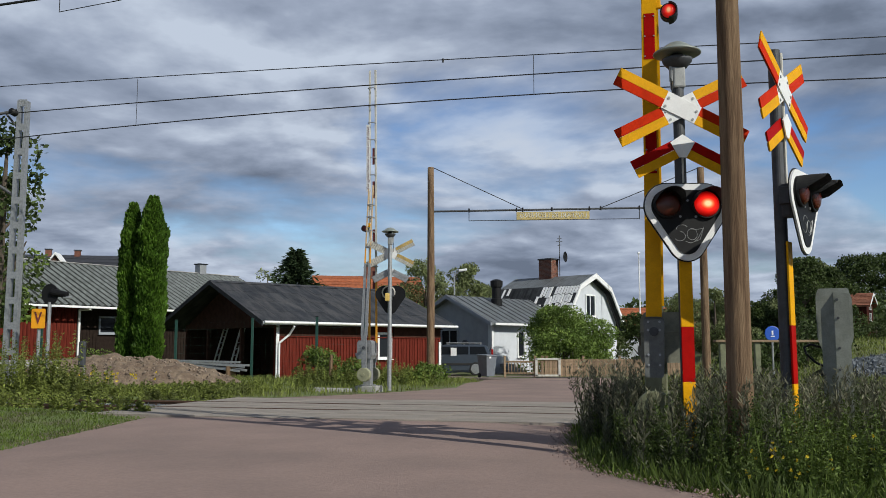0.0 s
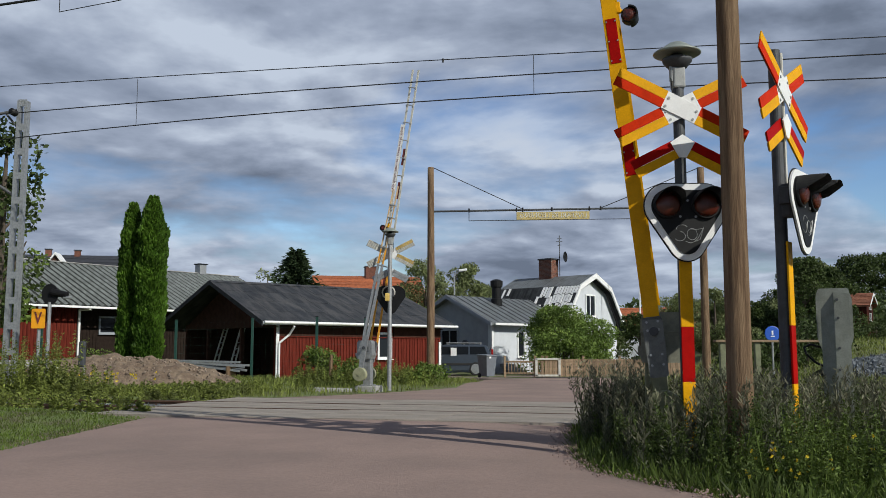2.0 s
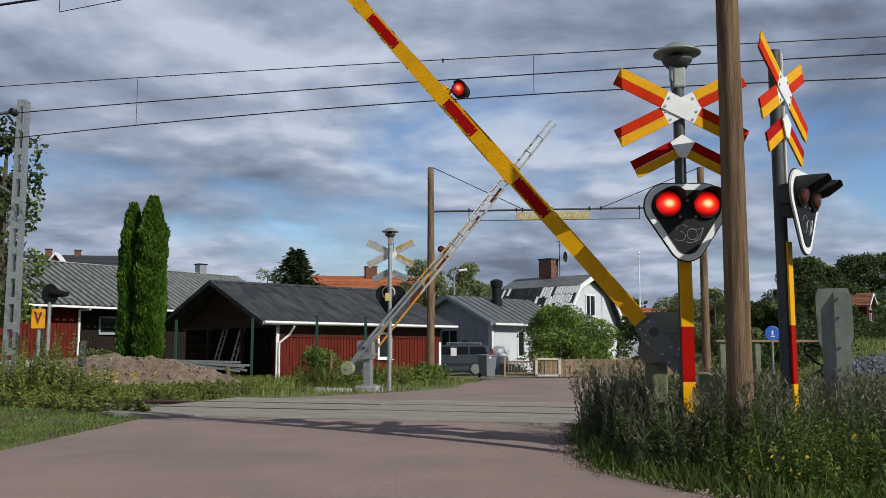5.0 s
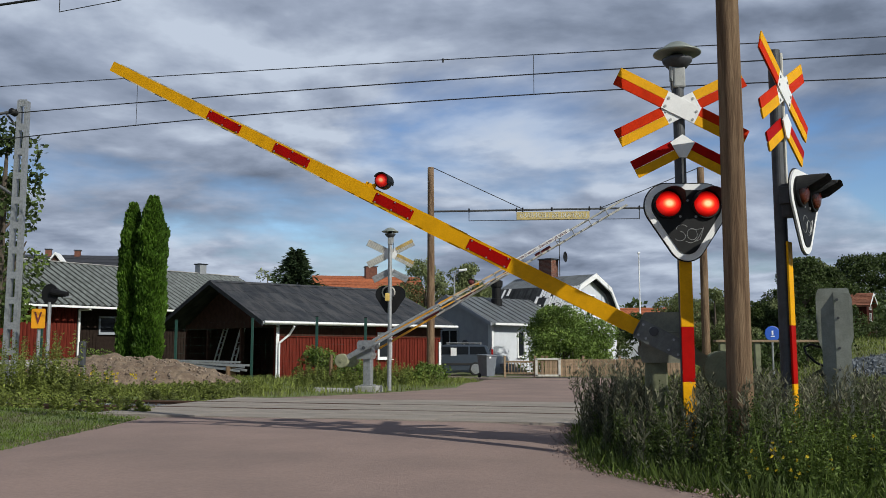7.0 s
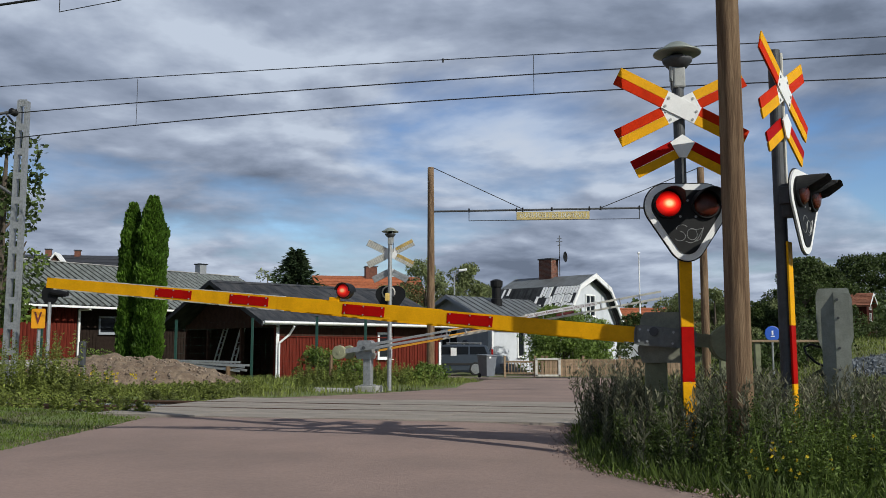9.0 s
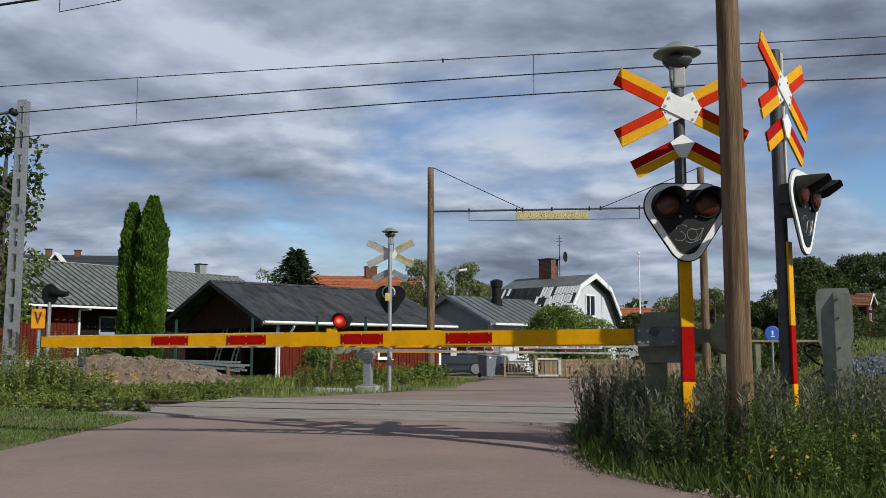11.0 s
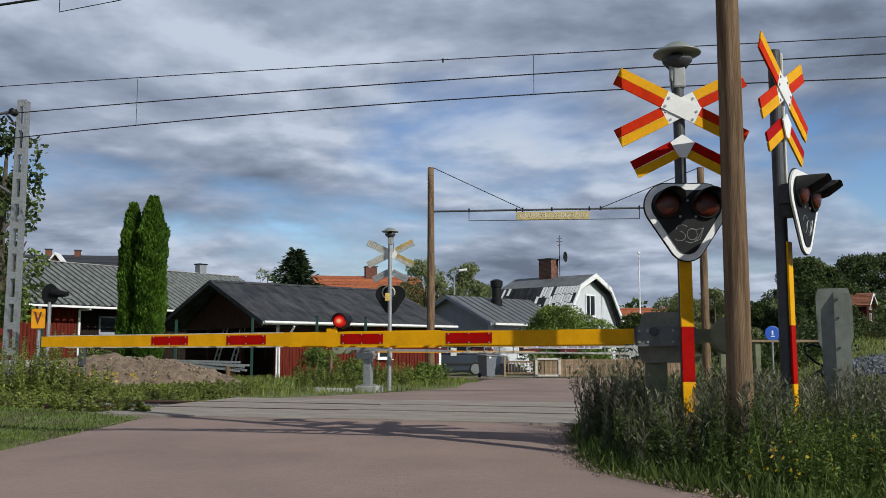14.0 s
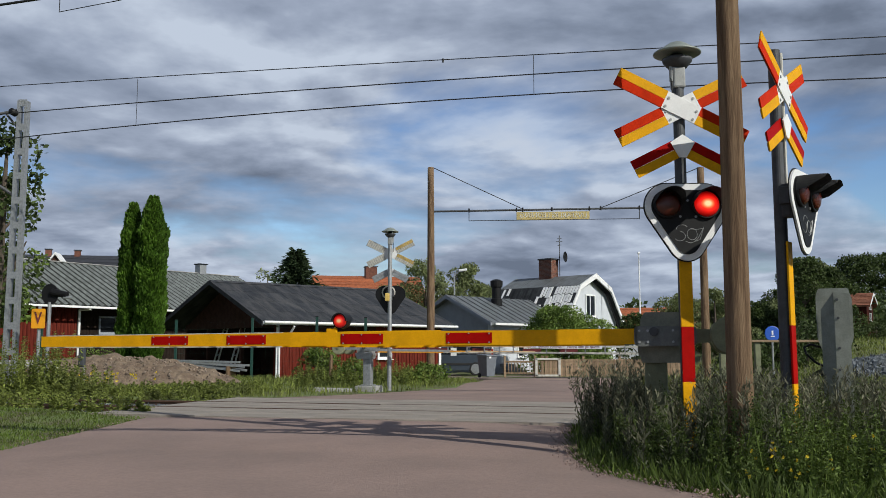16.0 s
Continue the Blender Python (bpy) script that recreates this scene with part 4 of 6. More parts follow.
def garage():
    t = thing("garage", frame_at(-7.08, 37.6, -0.2, 40.0), "low red wooden garage with dark roof and open carport end", "garage")
    L, W, H, R = 9.05, 9.0, 2.53, 4.44
    bm = B()
    walls(bm, L, H, 0.12, [(5.35, 6.05, 0.95, 2.05)], Matrix())
    part("front_wall", bm, RED_WOOD, t, "red painted board wall")
    cladding(t, L, 0.05, 1.84, Matrix(), RED_WOOD, 0.16, ((5.2, 6.2),))
    bm = B()
    box(bm, L, 0.06, 0.05, at(L / 2, -0.035, 1.87), 0.005)
    part("drip_board", bm, RED_WOOD, t)
    bm = B()
    box(bm, 5.2, 0.05, 0.58, at(2.6, -0.03, 2.19), 0.004)
    box(bm, 2.85, 0.05, 0.58, at(7.625, -0.03, 2.19), 0.004)
    part("upper_cladding", bm, DARK_WOOD, t, "dark boards under the eave")
    window(t, at(5.7, -0.01, 1.5), 0.62, 1.02, WHITE, 0)
    bm = B()
    walls(bm, L, H, 0.12, [], at(0, W - 0.12, 0))
    part("back_wall", bm, DARK_WOOD, t)
    bm = B()
    box(bm, 0.12, W - 0.3, H, at(L - 0.06, W / 2, H / 2))
    part("end_wall", bm, RED_WOOD, t)
    bm = B()
    box(bm, 0.12, W - 0.3, H, at(4.2, W / 2, H / 2))
    part("inner_wall", bm, DARK_WOOD, t)
    # gable infill above the carport opening
    for x in (0.0, L):
        bm = B()
        prism(bm, [(-0.2, H - 0.25), (W + 0.2, H - 0.25), (W / 2, R - 0.12)], 0.10, pose(x, 0, 0, 0, 0, 90))
        part("gable", bm, DARK_WOOD, t, "dark boarded gable")
    for y in (0.08, 3.2, 6.6, W - 0.08):
        bm = B()
        box(bm, 0.16, 0.16, H, at(0.1, y, H / 2), 0.01)
        part("carport_post", bm, WHITE if y < 1 else DARK_WOOD, t)
    for x in (0.0, L):
        bm = B()
        box(bm, 0.14, 0.05, 1.68 if x else H - 0.1, at(x + (0.08 if not x else -0.05), -0.045, 0.84 if x else H / 2 - 0.05), 0.006)
        part("corner_board", bm, WHITE, t, "white corner board")
    o = 0.55
    zf, zb = H - 0.05, H - 0.02
    e0, e1 = (-0.9, -o, zf), (L + 0.6, -o, zf)
    r0, r1 = (-0.9, W / 2, R), (L + 0.6, W / 2, R)
    k0, k1 = (-0.9, W + 1.3, zb), (L + 0.6, W + 1.3, zb)
    roof = roof_slab(t, "roof", e0, e1, r1, r0, 0.14, GREY_SHEET, "dark grey streaked roof")
    roof_slab(t, "roof", k1, k0, r0, r1, 0.14, GREY_SHEET)
    slope_sheets(t, "roof_sheet", e0, e1, r1, r0, 11, 4, GREY_SHEET, 0.012)
    bm = B()
    prism(bm, [(W / 2 - 0.2, R - 0.05), (W / 2, R + 0.06), (W / 2 + 0.2, R - 0.05)], L + 1.5, pose(L / 2 - 0.15, 0, 0, 0, 0, 90))
    part("ridge_cap", bm, GREY_SHEET, t)
    bm = B()
    box(bm, L + 1.5, 0.04, 0.13, at(L / 2 - 0.15, -o - 0.024, zf - 0.06), 0.005)
    part("fascia", bm, WHITE, t, "white fascia board")
    bm = B()
    rod(bm, (-0.88, -o - 0.10, zf - 0.03), (L + 0.58, -o - 0.10, zf - 0.06), 0.06, seg=10)
    part("gutter", bm, WHITE, t, "white rain gutter")
    for p, q in (((-0.93, -o, zf), (-0.93, W / 2, R)), ((-0.93, W / 2, R), (-0.93, W + 1.3, zb))):
        bm = B()
        m_ = Vector(q) - Vector(p)
        prism(bm, [(p[1], p[2] - 0.17), (q[1], q[2] - 0.17), (q[1], q[2] + 0.04), (p[1], p[2] + 0.04)], 0.05, pose(-0.93, 0, 0, 0, 0, 90))
        part("barge_board", bm, GREY_SHEET, t, "weathered barge board")
    bm = B()
    for p, q in (((0.55, -0.62, 2.3), (0.5, -0.3, 1.95)), ((0.5, -0.3, 1.95), (0.12, -0.13, 1.6)), ((0.12, -0.13, 1.6), (0.12, -0.13, 0.15))):
        rod(bm, p, q, 0.045, seg=10)
    part("downpipe", bm, WHITE, t, "white downpipe")
    return t


garage()


def carport_clutter():
    m = frame_at(-7.08, 37.6, -0.2, 40.0)
    for y, lean, n in ((4.4, -0.45, 9), (6.2, -0.55, 9)):
        t = thing("ladder", m @ pose(0.1, y, 0, 0, 0, 90), "grey metal ladder leaning in the open carport", "ladder", "ladders in the carport")
        for x in (-0.2, 0.2):
            bm = B()
            rod(bm, (x, 0, 0), (x + lean, -0.5, 2.6), 0.04, seg=6)
            part("stile", bm, PALE, t)
        for i in range(n):
            k = (i + 0.7) / n
            bm = B()
            rod(bm, (-0.2 + lean * k, -0.5 * k, 2.6 * k), (0.2 + lean * k, -0.5 * k, 2.6 * k), 0.024, seg=6)
            part("rung", bm, STEEL, t)
    t = thing("pipe_stack", pose(-9.1, 34.2, -0.05, 0, 0, -14), "long grey metal profiles stacked on bearers", "building material")
    for i in range(7):
        bm = B()
        z = 0.62 + 0.10 * (i // 3)
        box(bm, 2.9, 0.09, 0.08, pose(0.2 * (i % 2), 0.14 * (i % 3), z - 0.1, 0, 6.5 - i * 0.9, 2 * (i % 3)), 0.008)
        part("profile", bm, STEEL, t)
    for x in (-1.0, 1.0):
        bm = B()
        box(bm, 0.12, 0.6, 0.54, at(x, 0.15, 0.27), 0.01)
        part("bearer", bm, POLE_WOOD, t)


carport_clutter()


def corrugated_roof(parent, name, a, b, c, d, mat, label, pitch=0.42, depth=0.10):
    a, b, c, d = (Vector(p) for p in (a, b, c, d))
    nrm = (b - a).cross(d - a).normalized()
    nrm = nrm if nrm.z > 0 else -nrm
    n = int((b - a).length / pitch) * 4
    verts, faces = [], []
    for i in range(n + 1):
        u = i / n
        h_ = depth * math.sin(i * math.pi / 2)
        for v in (0.0, 0.5, 1.0):
            verts.append(tuple(a + (b - a) * u + (d - a + (c - b - d + a) * u) * v + nrm * h_))
    for i in range(n):
        for v in (0, 1):
            k = i * 3 + v
            faces.append((k, k + 3, k + 4, k + 1))
    ob = tagged(flat(name, verts, faces, mat, parent), label)
    # the lower half of each wave takes the darker material
    ob.data.materials.append(VALLEY_DARK)
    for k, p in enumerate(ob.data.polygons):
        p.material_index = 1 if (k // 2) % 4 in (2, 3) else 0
    return ob


def barn():
    t = thing("barn", frame_at(-25.0, 41.8, -0.2, 52.4), "long red barn with corrugated grey roof and white gutter", "barn")
    L, W, H, R = 23.2, 11.0, 3.72, 6.55
    bm = B()
    walls(bm, 8.3, H, 0.15, [(2.2, 3.3, 1.6, 2.6)], Matrix())
    part("red_wall", bm, RED_WOOD, t, "red painted board wall")
    cladding(t, 8.3, 0.8, H, Matrix(), RED_WOOD, 0.2, ((2.1, 3.4),))
    window(t, at(2.75, -0.01, 2.1), 1.0, 0.9)
    bm = B()
    walls(bm, L - 8.5, H, 0.15, [(1.5, 2.4, 2.3, 3.1)], at(8.5, 0.5, 0))
    part("dark_wall", bm, BARN_DARK, t, "dark board wall, darkened further for shade")
    cladding(t, L - 8.5, 0.4, H, at(8.5, 0.5, 0), BARN_DARK, 0.2, ((1.4, 2.5),))
    window(t, at(10.45, 0.49, 2.7), 0.9, 0.8, GREY_RENDER, 0)
    bm = B()
    box(bm, 8.4, 0.2, 0.8, at(4.15, 0.02, 0.4), 0.02)
    part("plinth", bm, CONCRETE, t, "grey concrete plinth")
    bm = B()
    box(bm, 0.15, W - 0.3, H, at(0.1, W / 2, H / 2))
    box(bm, 0.15, W - 0.3, H, at(L - 0.1, W / 2, H / 2))
    prism(bm, [(0, H), (W, H), (W / 2, R - 0.1)], 0.15, pose(0.1, 0, 0, 0, 0, 90))
    prism(bm, [(0, H), (W, H), (W / 2, R - 0.1)], 0.15, pose(L - 0.1, 0, 0, 0, 0, 90))
    part("end_wall", bm, RED_WOOD, t)
    bm = B()
    walls(bm, L, H, 0.15, [], at(0, W - 0.15, 0))
    part("back_wall", bm, RED_WOOD, t)
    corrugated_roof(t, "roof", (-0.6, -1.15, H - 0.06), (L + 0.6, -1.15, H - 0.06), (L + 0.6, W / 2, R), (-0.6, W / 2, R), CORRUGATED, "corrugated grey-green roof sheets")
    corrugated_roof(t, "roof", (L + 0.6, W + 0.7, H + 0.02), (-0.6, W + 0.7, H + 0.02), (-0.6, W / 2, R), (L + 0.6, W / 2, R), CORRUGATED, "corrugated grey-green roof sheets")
    bm = B()
    box(bm, L + 1.2, 0.34, 0.06, at(L / 2, W / 2, R + 0.04), 0.02)
    part("ridge_cap", bm, CONCRETE, t, "pale ridge capping")
    bm = B()
    box(bm, L + 1.2, 0.05, 0.12, at(L / 2, -1.19, H - 0.13), 0.01)
    part("gutter", bm, WHITE, t, "white gutter")
    bm = B()
    box(bm, 0.12, 0.10, H - 0.30, at(8.4, -0.06, H / 2 - 0.12), 0.01)
    box(bm, 0.12, 1.05, 0.10, at(8.4, -0.60, H - 0.24), 0.01)
    part("downpipe", bm, WHITE, t, "white downpipe")
    bm = B()
    box(bm, 0.55, 0.55, 0.7, at(20.5, W / 2, R + 0.3), 0.02)
    part("vent_cowl", bm, STEEL, t, "pale metal roof vent")
    bm = B()
    box(bm, 0.7, 0.7, 0.06, at(20.5, W / 2, R + 0.68), 0.01)
    part("vent_cap", bm, BLACK, t)


barn()


def simple_house(name, m, L, W, H, R, wall_mat, roof_mat, label, chimneys=(), wins=(), gable_trim=None, dormer=None):
    t = thing(name, m, label, "house")
    op = [(x - w / 2, x + w / 2, z - h / 2, z + h / 2) for x, z, w, h in wins]
    bm = B()
    walls(bm, L, H, 0.2, op, Matrix())
    walls(bm, L, H, 0.2, [], at(0, W - 0.2, 0))
    for x in (0.1, L - 0.1):
        box(bm, 0.2, W - 0.4, H, at(x, W / 2, H / 2))
        prism(bm, [(0, H), (W, H), (W / 2, R - 0.1)], 0.2, pose(x, 0, 0, 0, 0, 90))
    part("wall", bm, wall_mat, t)
    for x, z, w, h in wins:
        window(t, at(x, -0.01, z), w, h)
    a, b, c, d = (-0.5, -0.5, H - 0.1), (L + 0.5, -0.5, H - 0.1), (L + 0.5, W / 2, R), (-0.5, W / 2, R)
    a2, b2 = (L + 0.5, W + 0.5, H - 0.1), (-0.5, W + 0.5, H - 0.1)
    roof_slab(t, "roof", a, b, c, d, 0.16, roof_mat)
    roof_slab(t, "roof", a2, b2, d, c, 0.16, roof_mat)
    slope_sheets(t, "roof_course", a, b, c, d, 1, 10, roof_mat, 0.06)
    if gable_trim:
        for x in (-0.53, L + 0.53):
            for s0, s1 in (((-0.5, H - 0.1), (W / 2, R)), ((W / 2, R), (W + 0.5, H - 0.1))):
                bm = B()
                prism(bm, [(s0[0], s0[1] - 0.2), (s1[0], s1[1] - 0.2), (s1[0], s1[1] + 0.03), (s0[0], s0[1] + 0.03)], 0.06, pose(x, 0, 0, 0, 0, 90))
                part("barge_board", bm, gable_trim, t, "white barge board")
    for x, y, w, h in chimneys:
        z = R - abs(y - W / 2) / (W / 2) * (R - H)
        bm = B()
        box(bm, w, w, h + 0.6, at(x, y, z + h / 2 - 0.3), 0.01)
        ch = part("chimney", bm, BRICK, t, "brown brick chimney")
        bm = B()
        box(bm, w + 0.12, w + 0.12, 0.08, at(x, y, z + h + 0.04), 0.01)
        part("chimney_cap", bm, DARK_STEEL, ch)
    if dormer:
        x, w = dormer
        bm = B()
        prism(bm, [(-w / 2, H), (w / 2, H), (w / 2, H + 0.6), (0, H + 1.5), (-w / 2, H + 0.6)], 1.8, at(x, 1.6, 1.65))
        part("dormer", bm, DARK_WOOD, t)
        for sg in (-1, 1):
            bm = B()
            prism(bm, [(sg * (w / 2 + 0.2), H + 0.35), (0, H + 1.62), (0, H + 1.82), (sg * (w / 2 + 0.2), H + 0.55)], 2.0, at(x, 1.5, 1.65))
            part("dormer_trim", bm, WHITE, t, "white dormer edge")
    return t


simple_house("house", frame_at(-36.2, 72, 0, 10), 8.6, 9, 5.75, 9.35, WHITE_WALL, BLACK_TILE, "distant house with dark roof and white dormer", [(2.6, 4.5, 0.46, 0.45), (5.0, 4.5, 0.46, 0.4)], dormer=(4.1, 1.5))
simple_house("house", frame_at(-9.9, 72, 0, 12), 8.5, 9, 4.6, 7.5, WHITE_WALL, ORANGE_TILE, "distant house with orange tiled roof behind the garage", [(4.6, 4.5, 1.0, 0.8)])
simple_house("house", frame_at(14.2, 84, 0, -15), 12, 8, 3.4, 5.2, WHITE_WALL, ORANGE_TILE, "distant low house with orange roof behind trees")
cottage = simple_house("cottage", frame_at(46.2, 104, 1.8, -38), 3.2, 3.0, 4.5, 5.9, COTTAGE_RED, ORANGE_DULL, "small red wooden cottage with dull orange tile roof", gable_trim=WHITE)
for z_ in (3.1, 4.45):
    window(cottage, pose(3.24, 1.5, z_, 0, 0, 90), 0.6, 0.75, WHITE, 0)


def grey_house():
    t = thing("house", frame_at(2.67, 50.0, -0.25, 43.8), "rendered house, sunlit front coloured white, shaded gable grey, grey sheet roof", "house")
    L, W, H, R = 9.0, 6.2, 3.0, 4.55
    # light is put into the wall colours: sunlit long side white, shaded end grey
    bm = B()
    walls(bm, L, H, 0.2, [(2.3, 2.85, 1.0, 2.4), (3.8, 4.5, 1.0, 2.4)], Matrix())
    walls(bm, L, H, 0.2, [], at(0, W - 0.2, 0))
    part("long_wall", bm, WHITE_WALL, t, "long wall, coloured white for its sunlight")
    bm = B()
    walls(bm, W - 0.42, H, 0.2, [(2.0, 3.4, 1.25, 2.5)], pose(0.0, W - 0.21, 0, 0, 0, -90))
    part("end_wall", bm, GREY_RENDER, t, "rendered end wall, coloured grey for its shade")
    bm = B()
    prism(bm, [(0, H), (W, H), (W / 2, R - 0.1)], 0.2, pose(0.1, 0, 0, 0, 0, 90))
    part("gable", bm, GREY_RENDER, t, "rendered gable, coloured grey for its shade")
    bm = B()
    box(bm, 0.2, W - 0.42, H, at(L - 0.1, W / 2, H / 2))
    part("end_wall", bm, GREY_RENDER, t)
    window(t, at(2.57, -0.01, 1.7), 0.5, 1.35, WHITE, 0)
    window(t, at(4.15, -0.01, 1.7), 0.62, 1.35, WHITE, 0)
    window(t, pose(-0.01, W - 0.21 - 2.7, 1.88, 0, 0, -90), 1.3, 1.2, GREY_RENDER, 1)
    bm = B()
    lathe(bm, [(0.16, 0), (0.22, 0.02), (0.22, 0.16), (0.16, 0.18)], 16, pose(-0.02, 1.9, 1.7, 0, -90, 0))
    part("wall_vent", bm, DARK_STEEL, t, "round dark wall vent")
    a, b, c, d = (-0.45, -0.5, H - 0.12), (L, -0.5, H - 0.12), (L, W / 2, R), (-0.45, W / 2, R)
    roof_slab(t, "roof", a, b, c, d, 0.14, TIN_DULL, "grey sheet metal roof")
    roof_slab(t, "roof", (L, W + 0.5, H - 0.12), (-0.45, W + 0.5, H - 0.12), d, c, 0.14, TIN_DULL)
    for i in range(16):
        x = -0.4 + i * 0.6
        bm = B()
        p, q = Vector((x, -0.5, H - 0.12)), Vector((x, W / 2, R))
        prism(bm, [(p.y, p.z), (q.y, q.z), (q.y, q.z + 0.05), (p.y, p.z + 0.05)], 0.035, pose(x, 0, 0, 0, 0, 90))
        part("roof_seam", bm, TIN_DULL, t)
    for s0, s1 in (((-0.5, H - 0.12), (W / 2, R)), ((W / 2, R), (W + 0.5, H - 0.12))):
        bm = B()
        prism(bm, [(s0[0], s0[1] - 0.2), (s1[0], s1[1] - 0.2), (s1[0], s1[1] + 0.03), (s0[0], s0[1] + 0.03)], 0.06, pose(-0.49, 0, 0, 0, 0, 90))
        part("barge_board", bm, GREY_RENDER, t)
    bm = B()
    box(bm, L, 0.08, 0.12, at(L / 2 - 0.2, -0.56, H - 0.20), 0.01)
    part("gutter", bm, WHITE, t, "white gutter")
    bm = B()
    box(bm, 0.14, 0.10, H - 0.3, at(0.07, -0.06, H / 2 - 0.1), 0.01)
    part("corner_board", bm, WHITE, t, "white corner board")
    bm = B()
    lathe(bm, [(0.34, 0), (0.34, 0.8), (0.28, 0.85), (0.28, 1.5), (0.36, 1.55), (0.38, 1.9), (0.2, 2.0)], 16, at(2.9, 2.2, 3.6))
    part("flue", bm, BLACK, t, "black metal flue")
    bm = B()
    for i in range(3):
        box(bm, 1.3, 0.3, 0.17, at(1.3, -0.25 - 0.3 * i, 0.5 - 0.17 * i), 0.01)
    part("steps", bm, CONCRETE, t)


grey_house()


def white_house():
    # local x along the gable wall, y towards the back along the ridge
    t = thing("house", frame_at(9.47, 57.2, -0.25, 49.3), "white house with curved mansard roof of weathered metal", "house")
    prof = [(-3.65, 2.75), (-3.3, 3.45), (-1.87, 5.38), (0, 6.2), (1.87, 5.38), (3.3, 3.45), (3.65, 2.75)]
    D = 5.6
    bm = B()
    walls(bm, 6.7, 2.95, 0.2, [(4.6, 5.5, 1.0, 2.3), (1.2, 2.1, 1.0, 2.3)], at(-3.35, 0, 0))
    part("gable_wall", bm, WHITE_WALL, t, "white boarded gable wall")
    bm = B()
    # upper gable with its window opening left free
    for x0, x1 in ((-3.3, -0.52), (0.52, 3.3)):
        pts = [(x0, 2.95), (x1, 2.95)] + ([(-0.52, 5.85), (-1.8, 5.28), (-3.2, 3.4)] if x0 < 0 else [(3.2, 3.4), (1.8, 5.28), (0.52, 5.85)])
        prism(bm, pts, 0.2, at(0, 0.1, 0))
    prism(bm, [(-0.52, 2.95), (0.52, 2.95), (0.52, 3.55), (-0.52, 3.55)], 0.2, at(0, 0.1, 0))
    prism(bm, [(-0.52, 4.85), (0.52, 4.85), (0.52, 5.85), (0, 6.08), (-0.52, 5.85)], 0.2, at(0, 0.1, 0))
    part("gable", bm, WHITE_WALL, t, "white gable")
    window(t, at(0, -0.03, 4.2), 1.0, 1.25, WHITE, 1)
    window(t, at(1.7, -0.01, 1.65), 0.8, 1.2, WHITE, 1)
    window(t, at(-1.7, -0.01, 1.65), 0.8, 1.2, WHITE, 1)
    bm = B()
    for x in (-3.25, 3.25):
        box(bm, 0.2, D - 0.4, 2.9, at(x, D / 2, 1.45))
    prism(bm, [(-3.3, 0), (3.3, 0), (3.3, 2.9), (3.1, 3.35), (1.75, 5.2), (0, 6.0), (-1.75, 5.2), (-3.1, 3.35), (-3.3, 2.9)], 0.2, at(0, D - 0.1, 0))
    part("side_wall", bm, WHITE_WALL, t)
    for (x0, z0), (x1, z1) in zip(prof, prof[1:]):
        a, b, c, d = (x0, -0.45, z0), (x0, D + 0.3, z0), (x1, D + 0.3, z1), (x1, -0.45, z1)
        roof_slab(t, "roof", a, b, c, d, 0.12, TIN_DARK)
        bm = B()
        prism(bm, [(x0, z0 - 0.26), (x1, z1 - 0.26), (x1, z1 + 0.06), (x0, z0 + 0.06)], 0.10, at(0, -0.50, 0))
        part("barge_board", bm, WHITE, t, "white barge board")
        # black strip added behind the barge board as the overhang's shade
        bm = B()
        prism(bm, [(x0 * 0.93, z0 - 0.42), (x1 * 0.93, z1 - 0.40), (x1 * 0.95, z1 - 0.26), (x0 * 0.95, z0 - 0.26)], 0.05, at(0, -0.2, 0))
        part("shadow_board", bm, BLACK, t)
    # standing-seam sheets on the side towards the crossing; white ones carry sky reflection as colour
    rnd = random.Random(11)
    for row, ((x0, z0), (x1, z1)) in enumerate(zip(prof[:3], prof[1:4])):
        n = 30
        nx, nz = -(z1 - z0), (x1 - x0)
        ln = math.hypot(nx, nz)
        nx, nz = nx / ln, nz / ln
        for i in range(n):
            y0, y1 = -0.42 + i * (D + 0.7) / n, -0.42 + (i + 1) * (D + 0.7) / n
            pale_run = row < 2 and (i <= 13 or i >= 24)
            cuts = [0.0, rnd.uniform(0.3, 0.45), rnd.uniform(0.6, 0.75), 1.0] if pale_run else [0.0, 1.0]
            for k0, k1 in zip(cuts, cuts[1:]):
                bright = pale_run and rnd.random() < (0.74 if i < 12 else 0.4)
                lift = rnd.uniform(0.015, 0.06 if bright else 0.03)
                bm = B()
                v = []
                for y, h_ in ((y0 + 0.02, lift), (y1 - 0.03, lift)):
                    ends = [(x0 + (x1 - x0) * k, z0 + (z1 - z0) * k) for k in (k0 + 0.01, k1 - 0.01)]
                    v.append([bm.verts.new((x + nx * h_, y, z + nz * h_)) for x, z in ends])
                    v.append([bm.verts.new((x + nx * 0.002, y, z + nz * 0.002)) for x, z in ends])
                fs = [bm.faces.new((v[0][0], v[0][1], v[2][1], v[2][0])), bm.faces.new((v[0][0], v[1][0], v[1][1], v[0][1])), bm.faces.new((v[2][0], v[3][0], v[3][1], v[2][1]))]
                bmesh.ops.recalc_face_normals(bm, faces=fs)
                part("roof_sheet", bm, WHITE if bright else TIN_DULL if row == 2 else TIN_DARK, t, "pale weathered roof sheet, sky reflection painted white" if bright else "")
    bm = B()
    box(bm, 0.80, 1.0, 2.3, at(0, 3.15, 6.2), 0.01)
    ch = part("chimney", bm, MORTAR, t, "brown brick chimney")
    bm = B()
    box(bm, 0.24, 0.02, 0.065, Matrix(), 0.004)
    first = None
    for side in range(2):
        for j in range(18):
            for i in range(4 if side else 3):
                z = 5.9 + j * 0.083
                off = 0.125 * (j % 2)
